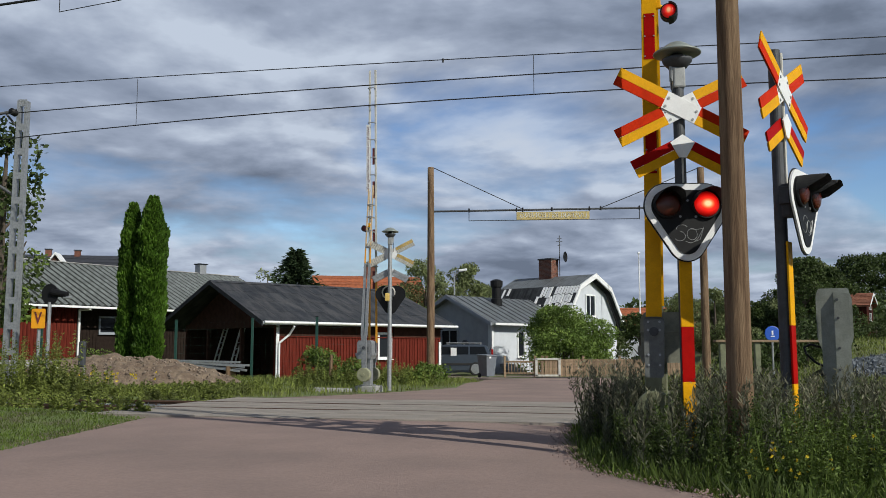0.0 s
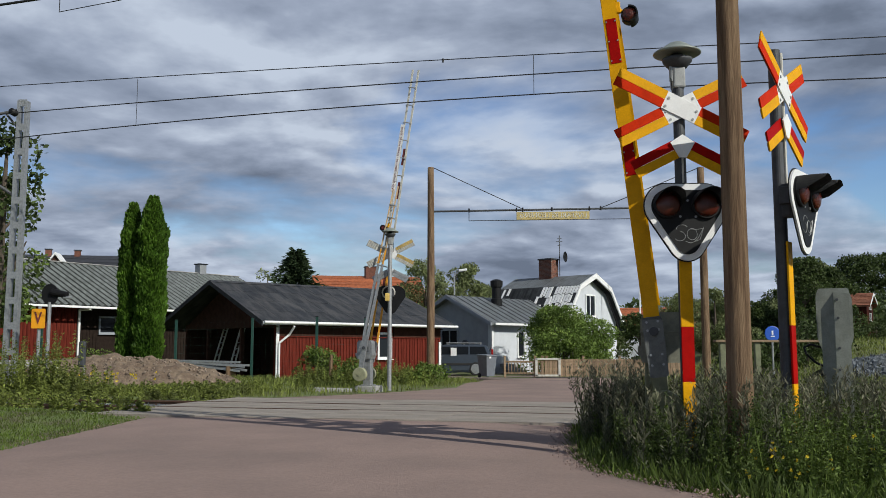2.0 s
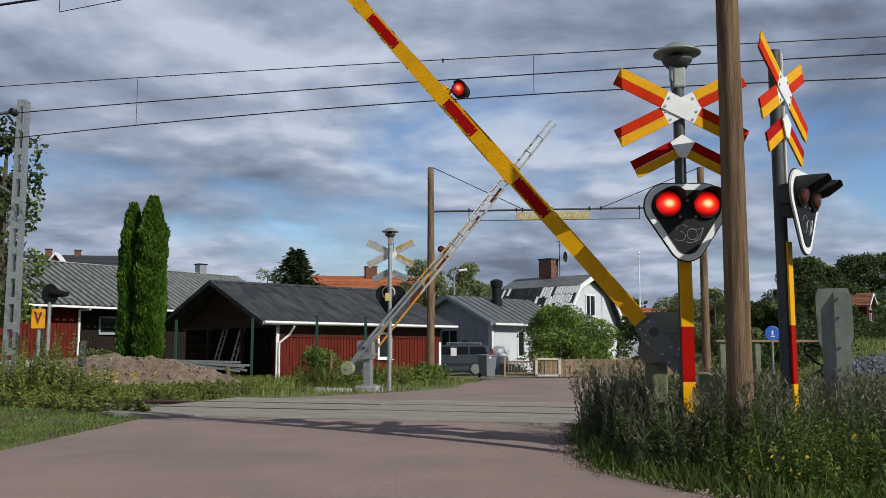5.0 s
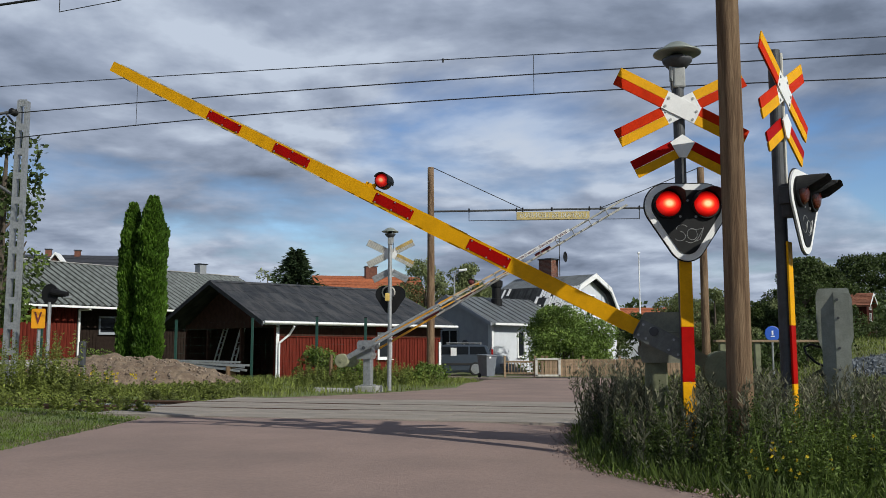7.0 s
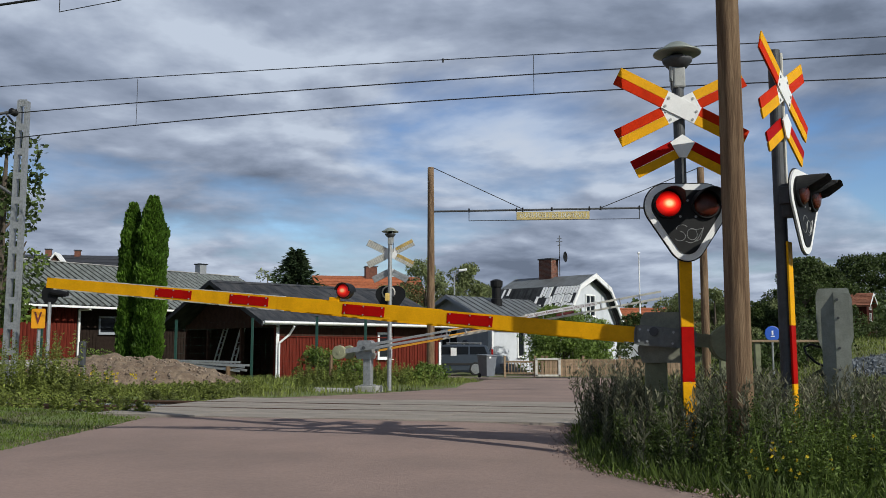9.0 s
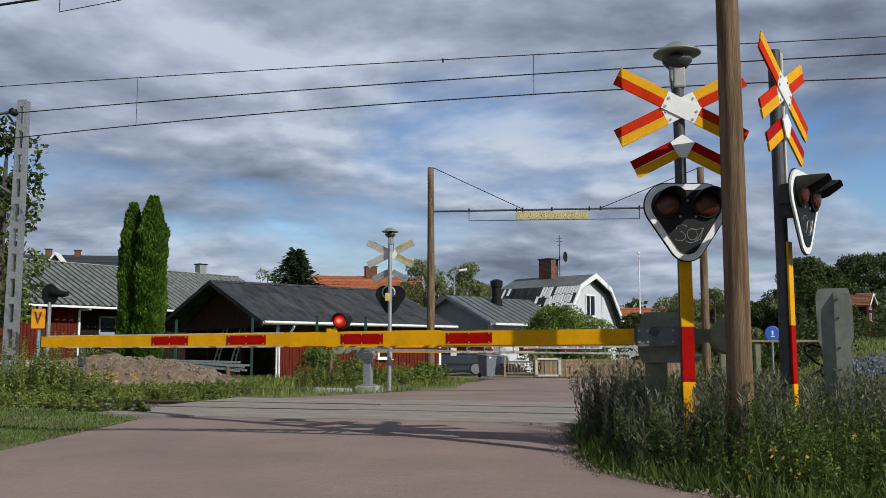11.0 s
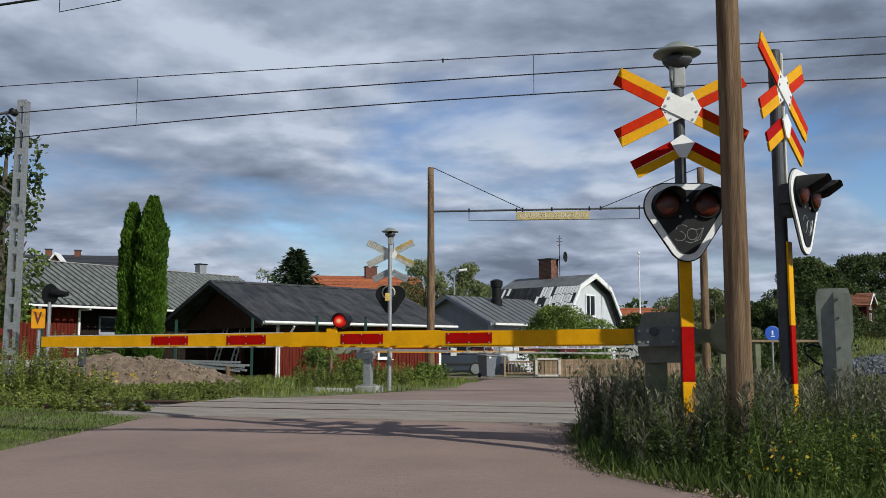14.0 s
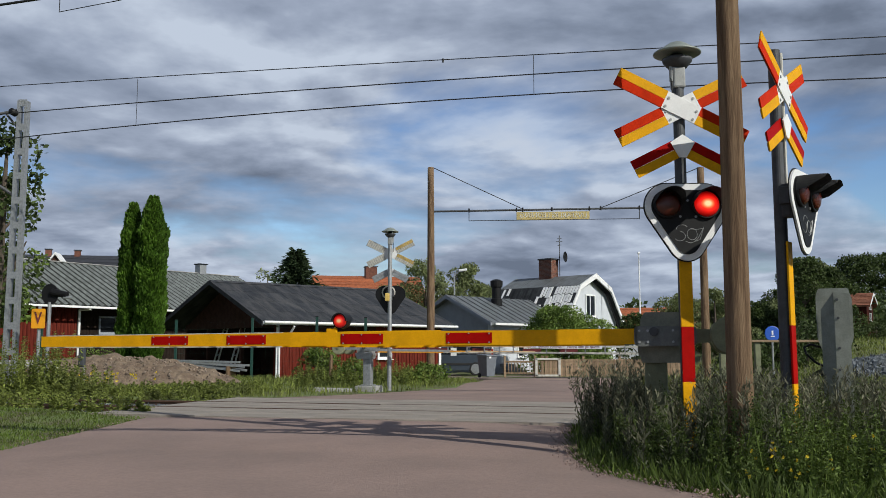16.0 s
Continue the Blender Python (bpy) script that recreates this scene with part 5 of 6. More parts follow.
                if side == 0:
                    mm_ = at(-0.25 + 0.25 * i - off * 0.5 + 0.03, 2.645, z)
                else:
                    mm_ = pose(-0.405, 2.76 + 0.25 * i + off * 0.2, z, 0, 0, 90)
                first = share(first, mm_) if first else part("brick", bm, BRICK, ch, m=mm_)
    bm = B()
    box(bm, 0.94, 1.14, 0.10, at(0, 3.15, 7.39), 0.02)
    part("chimney_cap", bm, DARK_STEEL, ch)
    bm = B()
    rod(bm, (0.3, 2.45, 5.9), (0.3, 2.45, 9.0), 0.03, seg=6)
    for z, w in ((8.75, 0.5), (8.55, 0.7), (8.3, 0.4)):
        rod(bm, (0.3 - w / 2, 2.45, z), (0.3 + w / 2, 2.45, z + 0.08), 0.02, seg=6)
    part("aerial", bm, DARK_STEEL, t, "thin television aerial")
    bm = B()
    lathe(bm, [(0.05, 0.0), (0.25, 0.04), (0.36, 0.10), (0.34, 0.11), (0.2, 0.06)], 18, pose(0.45, 2.2, 7.55, 90, 0, 10))
    part("dish", bm, BLACK, t, "dark satellite dish")


white_house()


# ---- yard things ----
def estate_car():
    # local x forward, y to its left
    t = thing("estate_car", pose(0.30, 46.2, -0.20, 0, 0, 176) @ Matrix.Diagonal((1, 1, 1.08, 1)), "blue-grey estate car parked beside the garage", "car")
    bm = B()
    prof = [(-2.33, 0.35), (-2.36, 0.62), (-2.30, 0.95), (-2.12, 1.0), (2.0, 0.86), (2.30, 0.72), (2.36, 0.45), (2.28, 0.28), (-2.2, 0.28)]
    prism(bm, rounded(prof, 0.06, 2), 1.78)
    part("body", bm, CAR_PAINT, t, "blue-grey painted body")
    bm = B()
    prof = [(-2.22, 0.95), (-1.98, 1.40), (-1.75, 1.46), (0.1, 1.47), (0.45, 1.40), (1.2, 0.93)]
    lo = [(-2.22, 0.95), (-1.98, 1.40), (-1.75, 1.46), (0.1, 1.47), (0.45, 1.40), (1.2, 0.93)]
    a = [bm.verts.new((x, -0.86 + 0.17 * (z - 0.93) / 0.5, z)) for x, z in lo]
    b = [bm.verts.new((x, 0.86 - 0.17 * (z - 0.93) / 0.5, z)) for x, z in lo]
    fs = [bm.faces.new(a), bm.faces.new(b[::-1])]
    for i in range(6):
        fs.append(bm.faces.new((a[i], b[i], b[(i + 1) % 6], a[(i + 1) % 6])))
    bmesh.ops.recalc_face_normals(bm, faces=fs)
    part("cabin", bm, CAR_PAINT, t)
    for sg in (-1, 1):
        for x0, x1, k0, k1 in ((-2.02, -1.12, 0.16, 0.0), (-1.05, -0.28, 0, 0), (-0.21, 0.85, 0, -0.5)):
            bm = B()
            q = [(x0, 1.0), (x1, 1.0), (x1 + k1, 1.37), (x0 + k0, 1.37)]
            vs = [(x, sg * (0.868 - 0.17 * (z - 0.93) / 0.5), z) for x, z in q]
            vo = [(x, sg * (0.845 - 0.17 * (z - 0.93) / 0.5), z) for x, z in q]
            A_ = [bm.verts.new(p) for p in vs]
            B_ = [bm.verts.new(p) for p in vo]
            f2 = [bm.faces.new(A_)] + [bm.faces.new((A_[i], B_[i], B_[(i + 1) % 4], A_[(i + 1) % 4])) for i in range(4)]
            bmesh.ops.recalc_face_normals(bm, faces=f2)
            part("side_window", bm, CAR_GLASS, t, "dark side window")
        bm = B()
        rod(bm, (-1.7, sg * 0.62, 1.53), (0.1, sg * 0.62, 1.54), 0.025, seg=8)
        for x in (-1.65, -0.8, 0.05):
            rod(bm, (x, sg * 0.62, 1.45), (x, sg * 0.62, 1.53), 0.02, seg=6)
        part("roof_rail", bm, STEEL, t, "pale roof rail")
        bm = B()
        box(bm, 0.06, 0.14, 0.5, at(-2.24, sg * 0.80, 1.0), 0.02)
        part("tail_light", bm, RED, t, "red tail light")
        bm = B()
        box(bm, 3.9, 0.03, 0.10, at(0.0, sg * 0.90, 0.55), 0.01)
        part("side_trim", bm, RUBBER, t)
    bm = B()
    box(bm, 0.03, 1.35, 0.40, pose(-2.13, 0, 1.18, 0, -28, 0), 0.01)
    part("rear_window", bm, CAR_GLASS, t)
    bm = B()
    box(bm, 0.12, 1.80, 0.22, at(-2.36, 0, 0.52), 0.04)
    part("rear_bumper", bm, RUBBER, t)
    bm = B()
    box(bm, 0.30, 0.02, 0.42, at(-0.30, 0.875, 1.10), 0.01)
    part("paper_sheet", bm, WHITE, t, "white sheet on the window")
    for x in (-1.42, 1.35):
        for sg in (-1, 1):
            bm = B()
            lathe(bm, [(0.22, -0.11), (0.30, -0.11), (0.33, -0.08), (0.33, 0.08), (0.30, 0.11), (0.22, 0.11)], 22, pose(x, sg * 0.80, 0.33 - 0.0, 90, 0, 0))
            w = part("wheel", bm, RUBBER, t, "black tyre")
            bm = B()
            lathe(bm, [(0.235, -0.118), (0.235, 0.118), (0.19, 0.122), (0.05, 0.126)], 20, pose(x, sg * 0.80, 0.33, 90 * sg, 0, 0))
            part("rim", bm, STEEL, w, "grey spoked rim")
            for k in range(5):
                bm = B()
                box(bm, 0.035, 0.02, 0.17, pose(x, sg * 0.925, 0.33, 0, 72 * k, 0) @ at(0, 0, 0.10), 0.004)
                part("spoke", bm, STEEL, w)


estate_car()


def wheelie_bin():
    t = thing("wheelie_bin", pose(2.05, 41.6, -0.17, 0, 0, 35), "grey plastic wheelie bin standing beside the road", "bin")
    bm = B()
    lo, hi = 0.22, 0.30
    a = [bm.verts.new((sx * lo, sy * lo * 1.2, 0.06)) for sx, sy in ((-1, -1), (1, -1), (1, 1), (-1, 1))]
    b = [bm.verts.new((sx * hi, sy * hi * 1.2, 1.0)) for sx, sy in ((-1, -1), (1, -1), (1, 1), (-1, 1))]
    fs = [bm.faces.new(a[::-1]), bm.faces.new(b)] + [bm.faces.new((a[i], a[(i + 1) % 4], b[(i + 1) % 4], b[i])) for i in range(4)]
    part("bin_body", bm, BIN_PLASTIC, t)
    bm = B()
    box(bm, 0.66, 0.80, 0.06, pose(0, 0, 1.03, 3, 0, 0), 0.02)
    part("lid", bm, BIN_PLASTIC, t)
    bm = B()
    box(bm, 0.12, 0.01, 0.09, at(-0.1, -0.375, 0.93), 0.003)
    part("sticker", bm, WHITE, t, "white sticker")
    for sx in (-1, 1):
        bm = B()
        lathe(bm, [(0.08, -0.03), (0.10, -0.02), (0.10, 0.02), (0.08, 0.03)], 16, pose(sx * 0.25, 0.26, 0.10, 0, 90, 0))
        part("wheel", bm, RUBBER, t)


wheelie_bin()


def picket_fence():
    t = thing("picket_fence", at(2.95, 42.6, -0.20), "low pale wooden board fence with a gate", "fence")
    rnd = random.Random(5)
    bm = B()
    box(bm, 0.115, 0.022, 0.82, Matrix(), 0.004)
    first = None
    n = 56
    for i in range(n):
        x = 1.95 + i * 0.125
        mm_ = pose(x, 0, 0.46 + rnd.uniform(-0.012, 0.012), 0, rnd.uniform(-0.8, 0.8), 0)
        first = share(first, mm_) if first else part("fence_board", bm, FENCE_WOOD, t, m=mm_)
    for x in (0.0, 1.45, 1.8, 2.0, 3.75, 5.5, 7.25, 8.95):
        bm = B()
        box(bm, 0.10, 0.10, 1.0, at(x, 0.07, 0.5), 0.01)
        box(bm, 0.13, 0.13, 0.03, at(x, 0.07, 1.01), 0.006)
        part("fence_post", bm, FENCE_WOOD, t)
    for z in (0.2, 0.75):
        bm = B()
        box(bm, 9.0, 0.05, 0.09, at(4.5, 0.04, z), 0.006)
        part("fence_rail", bm, FENCE_WOOD, t)
    for x0, x1 in ((0.1, 1.4), (1.5, 1.78)):
        k = int((x1 - x0) / 0.13)
        for i in range(k):
            bm = B()
            box(bm, 0.03, 0.03, 0.62, at(x0 + 0.08 + i * (x1 - x0) / k, 0.0, 0.47), 0.003)
            part("spindle", bm, FENCE_WOOD, t)
    gate = B()
    for sx in (1.5, 2.6):
        box(gate, 0.11, 0.03, 0.86, at(sx, -0.04, 0.48), 0.004)
    for z in (0.1, 0.88):
        box(gate, 1.2, 0.03, 0.09, at(2.05, -0.04, z), 0.004)
    part("gate_frame", gate, PALE, t, "pale gate frame")


picket_fence()


def green_fence():
    line = ((-15.6, 34.6, 2.45), (-10.35, 34.5, 2.3), (-7.37, 34.4, 2.4), (-4.75, 33.5, 2.40), (-2.95, 33.9, 2.4))
    for x, y, h_ in line:
        t = thing("fence_post", at(x, y, lie(x, y) - 0.02), "dark green steel fence post", "fence post", "green fence posts")
        bm = B()
        box(bm, 0.10, 0.06, h_, at(0, 0, h_ / 2), 0.008)
        part("post", bm, GREEN_POST, t)
        bm = B()
        box(bm, 0.12, 0.08, 0.03, at(0, 0, h_ + 0.012), 0.006)
        part("post_cap", bm, BLACK, t)
    for (x0, y0, h0), (x1, y1, h1) in zip(line[1:], line[2:]):
        a, b = Vector((x0 + 0.05, y0, lie(x0, y0))), Vector((x1 - 0.05, y1, lie(x1, y1)))
        t = thing("mesh_fence", at(*a), "see-through dark green wire mesh fence between steel posts", "fence", "green mesh fences")
        d = b - a
        top = min(h0, h1) - 0.08
        bm = B()
        for k in range(8):
            z = 0.08 + (top - 0.08) * k / 7
            rod(bm, (0, 0, z), (d.x, d.y, d.z + z), 0.0016, seg=3)
        part("mesh_rail", bm, GREEN_POST, t)
        bm = B()
        n = int(d.length / 0.25)
        for k in range(n + 1):
            q = d * (k / n)
            rod(bm, (q.x, q.y, q.z + 0.05), (q.x, q.y, q.z + top), 0.0011, seg=3)
        part("mesh_wire", bm, GREEN_POST, t)


green_fence()


def dirt_heap():
    verts, faces = [], []
    nx, ny = 90, 40
    for j in range(ny + 1):
        for i in range(nx + 1):
            u, v = i / nx * 2 - 1, j / ny * 2 - 1
            r = math.sqrt(u * u + v * v)
            h_ = max(0.0, 1 - r ** 2.2) ** 0.75
            x, y = u * 3.6, v * 2.4
            h_ *= 0.92 + 0.16 * noise.noise(Vector((x * 0.55, y * 0.5, 1))) - 0.12 * max(0, u)
            h_ += (0.12 * noise.noise(Vector((x * 1.3, y * 1.5, 2))) + 0.10 * noise.noise(Vector((x * 3.3, y * 3.3, 6))) + 0.06 * noise.noise(Vector((x * 7, y * 7, 4)))) * min(1.0, (1 - r) * 5 + 0.05 if r < 1 else 0)
            verts.append((x, y, max(-0.08, h_ - 0.05)))
    w = nx + 1
    for j in range(ny):
        for i in range(nx):
            faces.append((j * w + i, j * w + i + 1, (j + 1) * w + i + 1, (j + 1) * w + i))
    ob = flat("earth_mound", verts, faces, DIRT, m=pose(-9.35, 26.0, 0.02, 0, 0, 8))
    tagged(ob, "low heap of reddish earth and rubble beside the track", "dirt heap")

    def place(rnd):
        a, q = rnd.uniform(0, 6.28), math.sqrt(rnd.random()) * 0.95
        u, v = q * math.cos(a), q * math.sin(a)
        h_ = max(0.0, 1 - q ** 2.2) ** 0.75
        h_ *= 0.92 - 0.12 * max(0, u)
        p = pose(-9.35, 26.0, 0.0, 0, 0, 8) @ Vector((u * 3.6, v * 2.4, h_ - 0.02))
        return tuple(p)
    stones("rubble", 1100, place, 0.015, 0.06, STONE, "small pale stones on the earth heap", "stones", 9)


dirt_heap()


def v_sign():
    t = thing("whistle_sign", at(-8.86, 19.5, 0.0), "yellow sign with a black letter V on a post", "sign")
    bm = B()
    rod(bm, (0, 0, 0), (0, 0, 2.05), 0.04)
    part("post", bm, STEEL, t)
    bm = B()
    prism(bm, rounded([(-0.148, 1.57), (0.148, 1.57), (0.148, 2.0), (-0.148, 2.0)], 0.03, 3), 0.02, at(0, -0.055, 0))
    part("sign_plate", bm, SIGN_YELLOW, t, "yellow sign plate")
    cu_ = bpy.data.curves.new("letter", "FONT")
    cu_.body, cu_.size, cu_.extrude, cu_.align_x, cu_.align_y = "V", 0.36, 0.004, "CENTER", "CENTER"
    cu_.offset = 0.006
    cu_.materials.append(DARK_RED)
    ob = new("letter", cu_)
    ob.parent = t
    ob.matrix_basis = pose(0, -0.072, 1.79, 90, 0, 0) @ Matrix.Diagonal((0.72, 1, 1, 1))
    s = thing("track_signal", at(-9.05, 20.4, 0.0), "small black hooded track signal on a post", "signal")
    bm = B()
    rod(bm, (0, 0, 0), (0, 0, 2.2), 0.045)
    part("post", bm, STEEL, s)
    bm = B()
    prism(bm, [(0.19 * math.cos(k * math.pi / 8), 2.38 + 0.24 * math.sin(k * math.pi / 8)) for k in range(16)], 0.05)
    part("signal_board", bm, BLACK, s, "black oval signal board")
    bm = B()
    rod(bm, (0.05, -0.02, 2.42), (0.42, -0.06, 2.36), 0.09, 0.07, 12)
    part("lamp_hood", bm, BLACK, s)
    bm = B()
    box(bm, 0.16, 0.10, 0.05, at(0.42, -0.05, 2.30), 0.01)
    part("lamp_foot", bm, STEEL, s)


v_sign()


def small_posts():
    t = thing("junction_post", at(-8.82, 21.8, 0.0), "thin grey post with a narrow grey cable box", "junction box")
    bm = B()
    rod(bm, (0.06, 0, 0), (0.06, 0, 1.3), 0.03)
    part("post", bm, STEEL, t)
    bm = B()
    box(bm, 0.15, 0.14, 0.62, at(0.03, -0.06, 1.0), 0.03)
    part("box", bm, DARK_STEEL, t, "dark grey cable box")
    t = thing("marker_post", at(-9.35, 21.6, 0.0), "short grey marker post with a white top", "post")
    bm = B()
    box(bm, 0.12, 0.08, 0.62, at(0, 0, 0.31), 0.02)
    part("post", bm, STEEL, t)
    bm = B()
    box(bm, 0.10, 0.09, 0.10, at(0, 0, 0.66), 0.02)
    part("cap", bm, WHITE, t)
    t = thing("stake", at(-3.65, 29.0, 0.0), "short weathered wooden stake in the grass", "stake")
    bm = B()
    rod(bm, (0, 0, 0), (0.02, 0, 0.95), 0.06, 0.05)
    part("stake_shaft", bm, POLE_WOOD, t)
    # relay cabinet seen from its back, on the near side
    t = thing("equipment_post", pose(4.10, 9.3, 0.0, 0, 0, -24), "grey steel angle post with a bolted grey-green equipment box", "equipment box")
    bm = B()
    prism(bm, rounded([(-0.175, 1.66), (-0.15, 1.745), (0.14, 1.745), (0.175, 1.62), (0.175, 1.23), (0.13, 1.09), (-0.13, 1.09), (-0.175, 1.23)], 0.02, 2), 0.14, at(0, 0.06, 0))
    part("box", bm, GREY_GREEN, t, "weathered grey-green equipment box")
    bm = B()
    prism(bm, [(0.0, 0.0), (0.13, 0.0), (0.145, 0.55), (0.145, 1.68), (0.0, 1.70)], 0.012, at(0, -0.11, 0))
    part("post", bm, GREY_GREEN, t, "pale grey flange of the angle post")
    bm = B()
    prism(bm, [(-0.14, 0.0), (0.0, 0.0), (0.0, 1.70), (-0.14, 1.52)], 0.012, at(0, -0.11, 0) @ pose(0, 0, 0, 0, 0, -24))
    part("post_flange", bm, GREY_GREEN, t, "grey side flange of the angle post")
    bm = B()
    for p, q in zip([(-0.10, 0, 0.92), (-0.20, 0, 0.97), (-0.29, -0.02, 1.06), (-0.31, 0, 1.13), (-0.24, 0, 1.16), (-0.12, 0.02, 1.12)], [(-0.20, 0, 0.97), (-0.29, -0.02, 1.06), (-0.31, 0, 1.13), (-0.24, 0, 1.16), (-0.12, 0.02, 1.12), (-0.05, 0.04, 1.14)]):
        rod(bm, p, q, 0.012, seg=6)
    part("cable", bm, BLACK, t, "black looped cable")
    bolt = None
    for x, z in ((0.03, 0.62), (0.035, 1.12), (0.035, 1.43), (0.03, 1.62), (0.03, 0.9)):
        mm_ = at(x, -0.12, z)
        if bolt:
            share(bolt, mm_)
        else:
            bm = B()
            rod(bm, (0, -0.006, 0), (0, 0.01, 0), 0.014, seg=8)
            bolt = part("bolt", bm, DARK_STEEL, t, m=mm_)


small_posts()


def street_lamp(x, y, h_, side):
    t = thing("street_lamp", at(x, y, -0.2), "tall pale street lamp with a curved arm", "street lamp", "street lamps")
    bm = B()
    rod(bm, (0, 0, 0), (0, 0, h_), 0.075, 0.05, 10)
    rod(bm, (0, 0, h_), (side * 0.35, 0, h_ + 0.28), 0.045, seg=8)
    part("column", bm, STEEL, t)
    bm = B()
    box(bm, 0.55, 0.22, 0.16, pose(side * 0.55, 0, h_ + 0.32, 0, -8 * side, 0), 0.05)
    part("lantern", bm, WHITE, t, "white lantern head")


street_lamp(0.75, 58.0, 6.2, 1)


def flagpole():
    t = thing("flagpole", at(12.55, 56.5, -0.2), "slim white flagpole in a garden", "flagpole")
    bm = B()
    rod(bm, (0, 0, 0), (0, 0, 7.4), 0.06, 0.035, 10)
    part("pole_shaft", bm, WHITE, t)
    bm = B()
    lathe(bm, [(0.02, 0), (0.09, 0.05), (0.09, 0.11), (0.02, 0.17)], 12, at(0, 0, 7.4))
    part("finial", bm, WHITE, t)


flagpole()


def right_side():
    t = thing("table_rail", at(8.6, 23.0, 0.0), "low weathered rail on short posts", "rail")
    bm = B()
    box(bm, 3.2, 0.25, 0.06, at(0, 0, 1.33), 0.01)
    part("rail_top", bm, FENCE_WOOD, t)
    for x in (-1.4, -0.5, 0.4, 1.4):
        bm = B()
        box(bm, 0.14, 0.14, 1.32, at(x, 0, 0.66), 0.01)
        part("post", bm, OLIVE, t)
    t = thing("road_sign", at(11.1, 30.0, 0.0), "round blue road sign on a thin post", "road sign")
    bm = B()
    rod(bm, (0, 0.03, 0), (0, 0.03, 1.9), 0.035)
    part("post", bm, STEEL, t)
    bm = B()
    lathe(bm, [(0.24, 0), (0.26, 0.01), (0.24, 0.02)], 28, pose(0, 0, 1.65, 90, 0, 0))
    part("sign_plate", bm, BLUE_SIGN, t, "blue disc")
    bm = B()
    box(bm, 0.06, 0.006, 0.15, at(0, -0.024, 1.68), 0.002)
    box(bm, 0.14, 0.006, 0.04, at(0, -0.024, 1.56), 0.002)
    part("symbol", bm, WHITE, t, "white symbol")

    def place(rnd):
        u, v = rnd.uniform(-1, 1), rnd.uniform(-1, 1)
        return (18.6 + 5.0 * u, 31.0 + 2.0 * v, (1 - v * v) * (1 - 0.5 * u * u) * 1.15 - 0.02)
    stones("gravel_bank", 5200, place, 0.06, 0.15, BALLAST, "bank of blue-grey crushed stone", "gravel", 21)
    verts, faces = [], []
    for j in range(13):
        for i in range(21):
            u, v = i / 10 - 1, j / 6 - 1
            verts.append((18.6 + 5.2 * u, 31.0 + 2.1 * v, max(-0.1, (1 - v * v) * (1 - 0.5 * u * u) * 1.1 - 0.05)))
    for j in range(12):
        for i in range(20):
            k = j * 21 + i
            faces.append((k, k + 1, k + 22, k + 21))
    tagged(flat("gravel_mound", verts, faces, BALLAST), "mound of blue-grey crushed stone", "gravel")
    t = thing("marker_flag", at(3.62, 11.5, 0.08), "small orange-red marker stake in the weeds", "marker")
    bm = B()
    prism(bm, [(-0.05, 0.35), (0.06, 0.33), (0.05, 0.55), (0.01, 0.62), (-0.04, 0.5)], 0.03)
    part("flag", bm, ORANGE_RED, t)
    bm = B()
    rod(bm, (0, 0, 0), (0, 0, 0.4), 0.012, seg=6)
    part("stake", bm, POLE_WOOD, t)


right_side()


def slabs():
    for x, y, r, s in ((-6.0, 24.6, 20, 0.8), (-5.2, 25.0, -10, 0.6), (-2.9, 23.6, 5, 1.0)):
        bm = B()
        box(bm, s, 0.35, 0.10, Matrix(), 0.025)
        ob = part("concrete_slab", bm, CONCRETE, m=pose(x, y, lie(x, y) + 0.05, 3, 2, r))
        tagged(ob, "broken pale concrete slab lying in the grass", "slab", "concrete slabs")


slabs()


# ---- plants ----
RNG = np.random.default_rng(7)


def blades(name, base, tip, width, mat, side=None, parent=None, kind="stuff", bend=0.0):
    """Leaf-shaped blades, four corners each, from base to tip (n x 3 arrays), all in one mesh."""
    n = len(base)
    d = tip - base
    if side is None:
        side = RNG.normal(size=(n, 3))
    s = np.cross(d, side)
    s /= np.linalg.norm(s, axis=1, keepdims=True) + 1e-9
    w = np.asarray(width).reshape(-1, 1) * np.ones((n, 1))
    mid = base + d * 0.5
    v = np.empty((n, 4, 3))
    v[:, 0], v[:, 1], v[:, 2], v[:, 3] = base, mid + s * w, tip, mid - s * w
    if bend:
        v[:, 2, 2] -= bend * np.linalg.norm(d, axis=1)
    me = bpy.data.meshes.new(name)
    me.vertices.add(4 * n)
    me.vertices.foreach_set("co", v.astype(np.float32).ravel())
    me.loops.add(4 * n)
    me.loops.foreach_set("vertex_index", np.arange(4 * n, dtype=np.int32))
    me.polygons.add(n)
    me.polygons.foreach_set("loop_start", np.arange(0, 4 * n, 4, dtype=np.int32))
    me.update(calc_edges=True)
    me.materials.append(mat)
    ob = new(name, me)
    if parent is not None:
        ob.parent = parent
    if kind:
        tagged(ob, kind=kind)
    return ob


def unit(n):
    v = RNG.normal(size=(n, 3))
    return v / np.linalg.norm(v, axis=1, keepdims=True)


def ground_z(x, y):
    return np.array([rough_ground(a, b) for a, b in zip(x, y)])


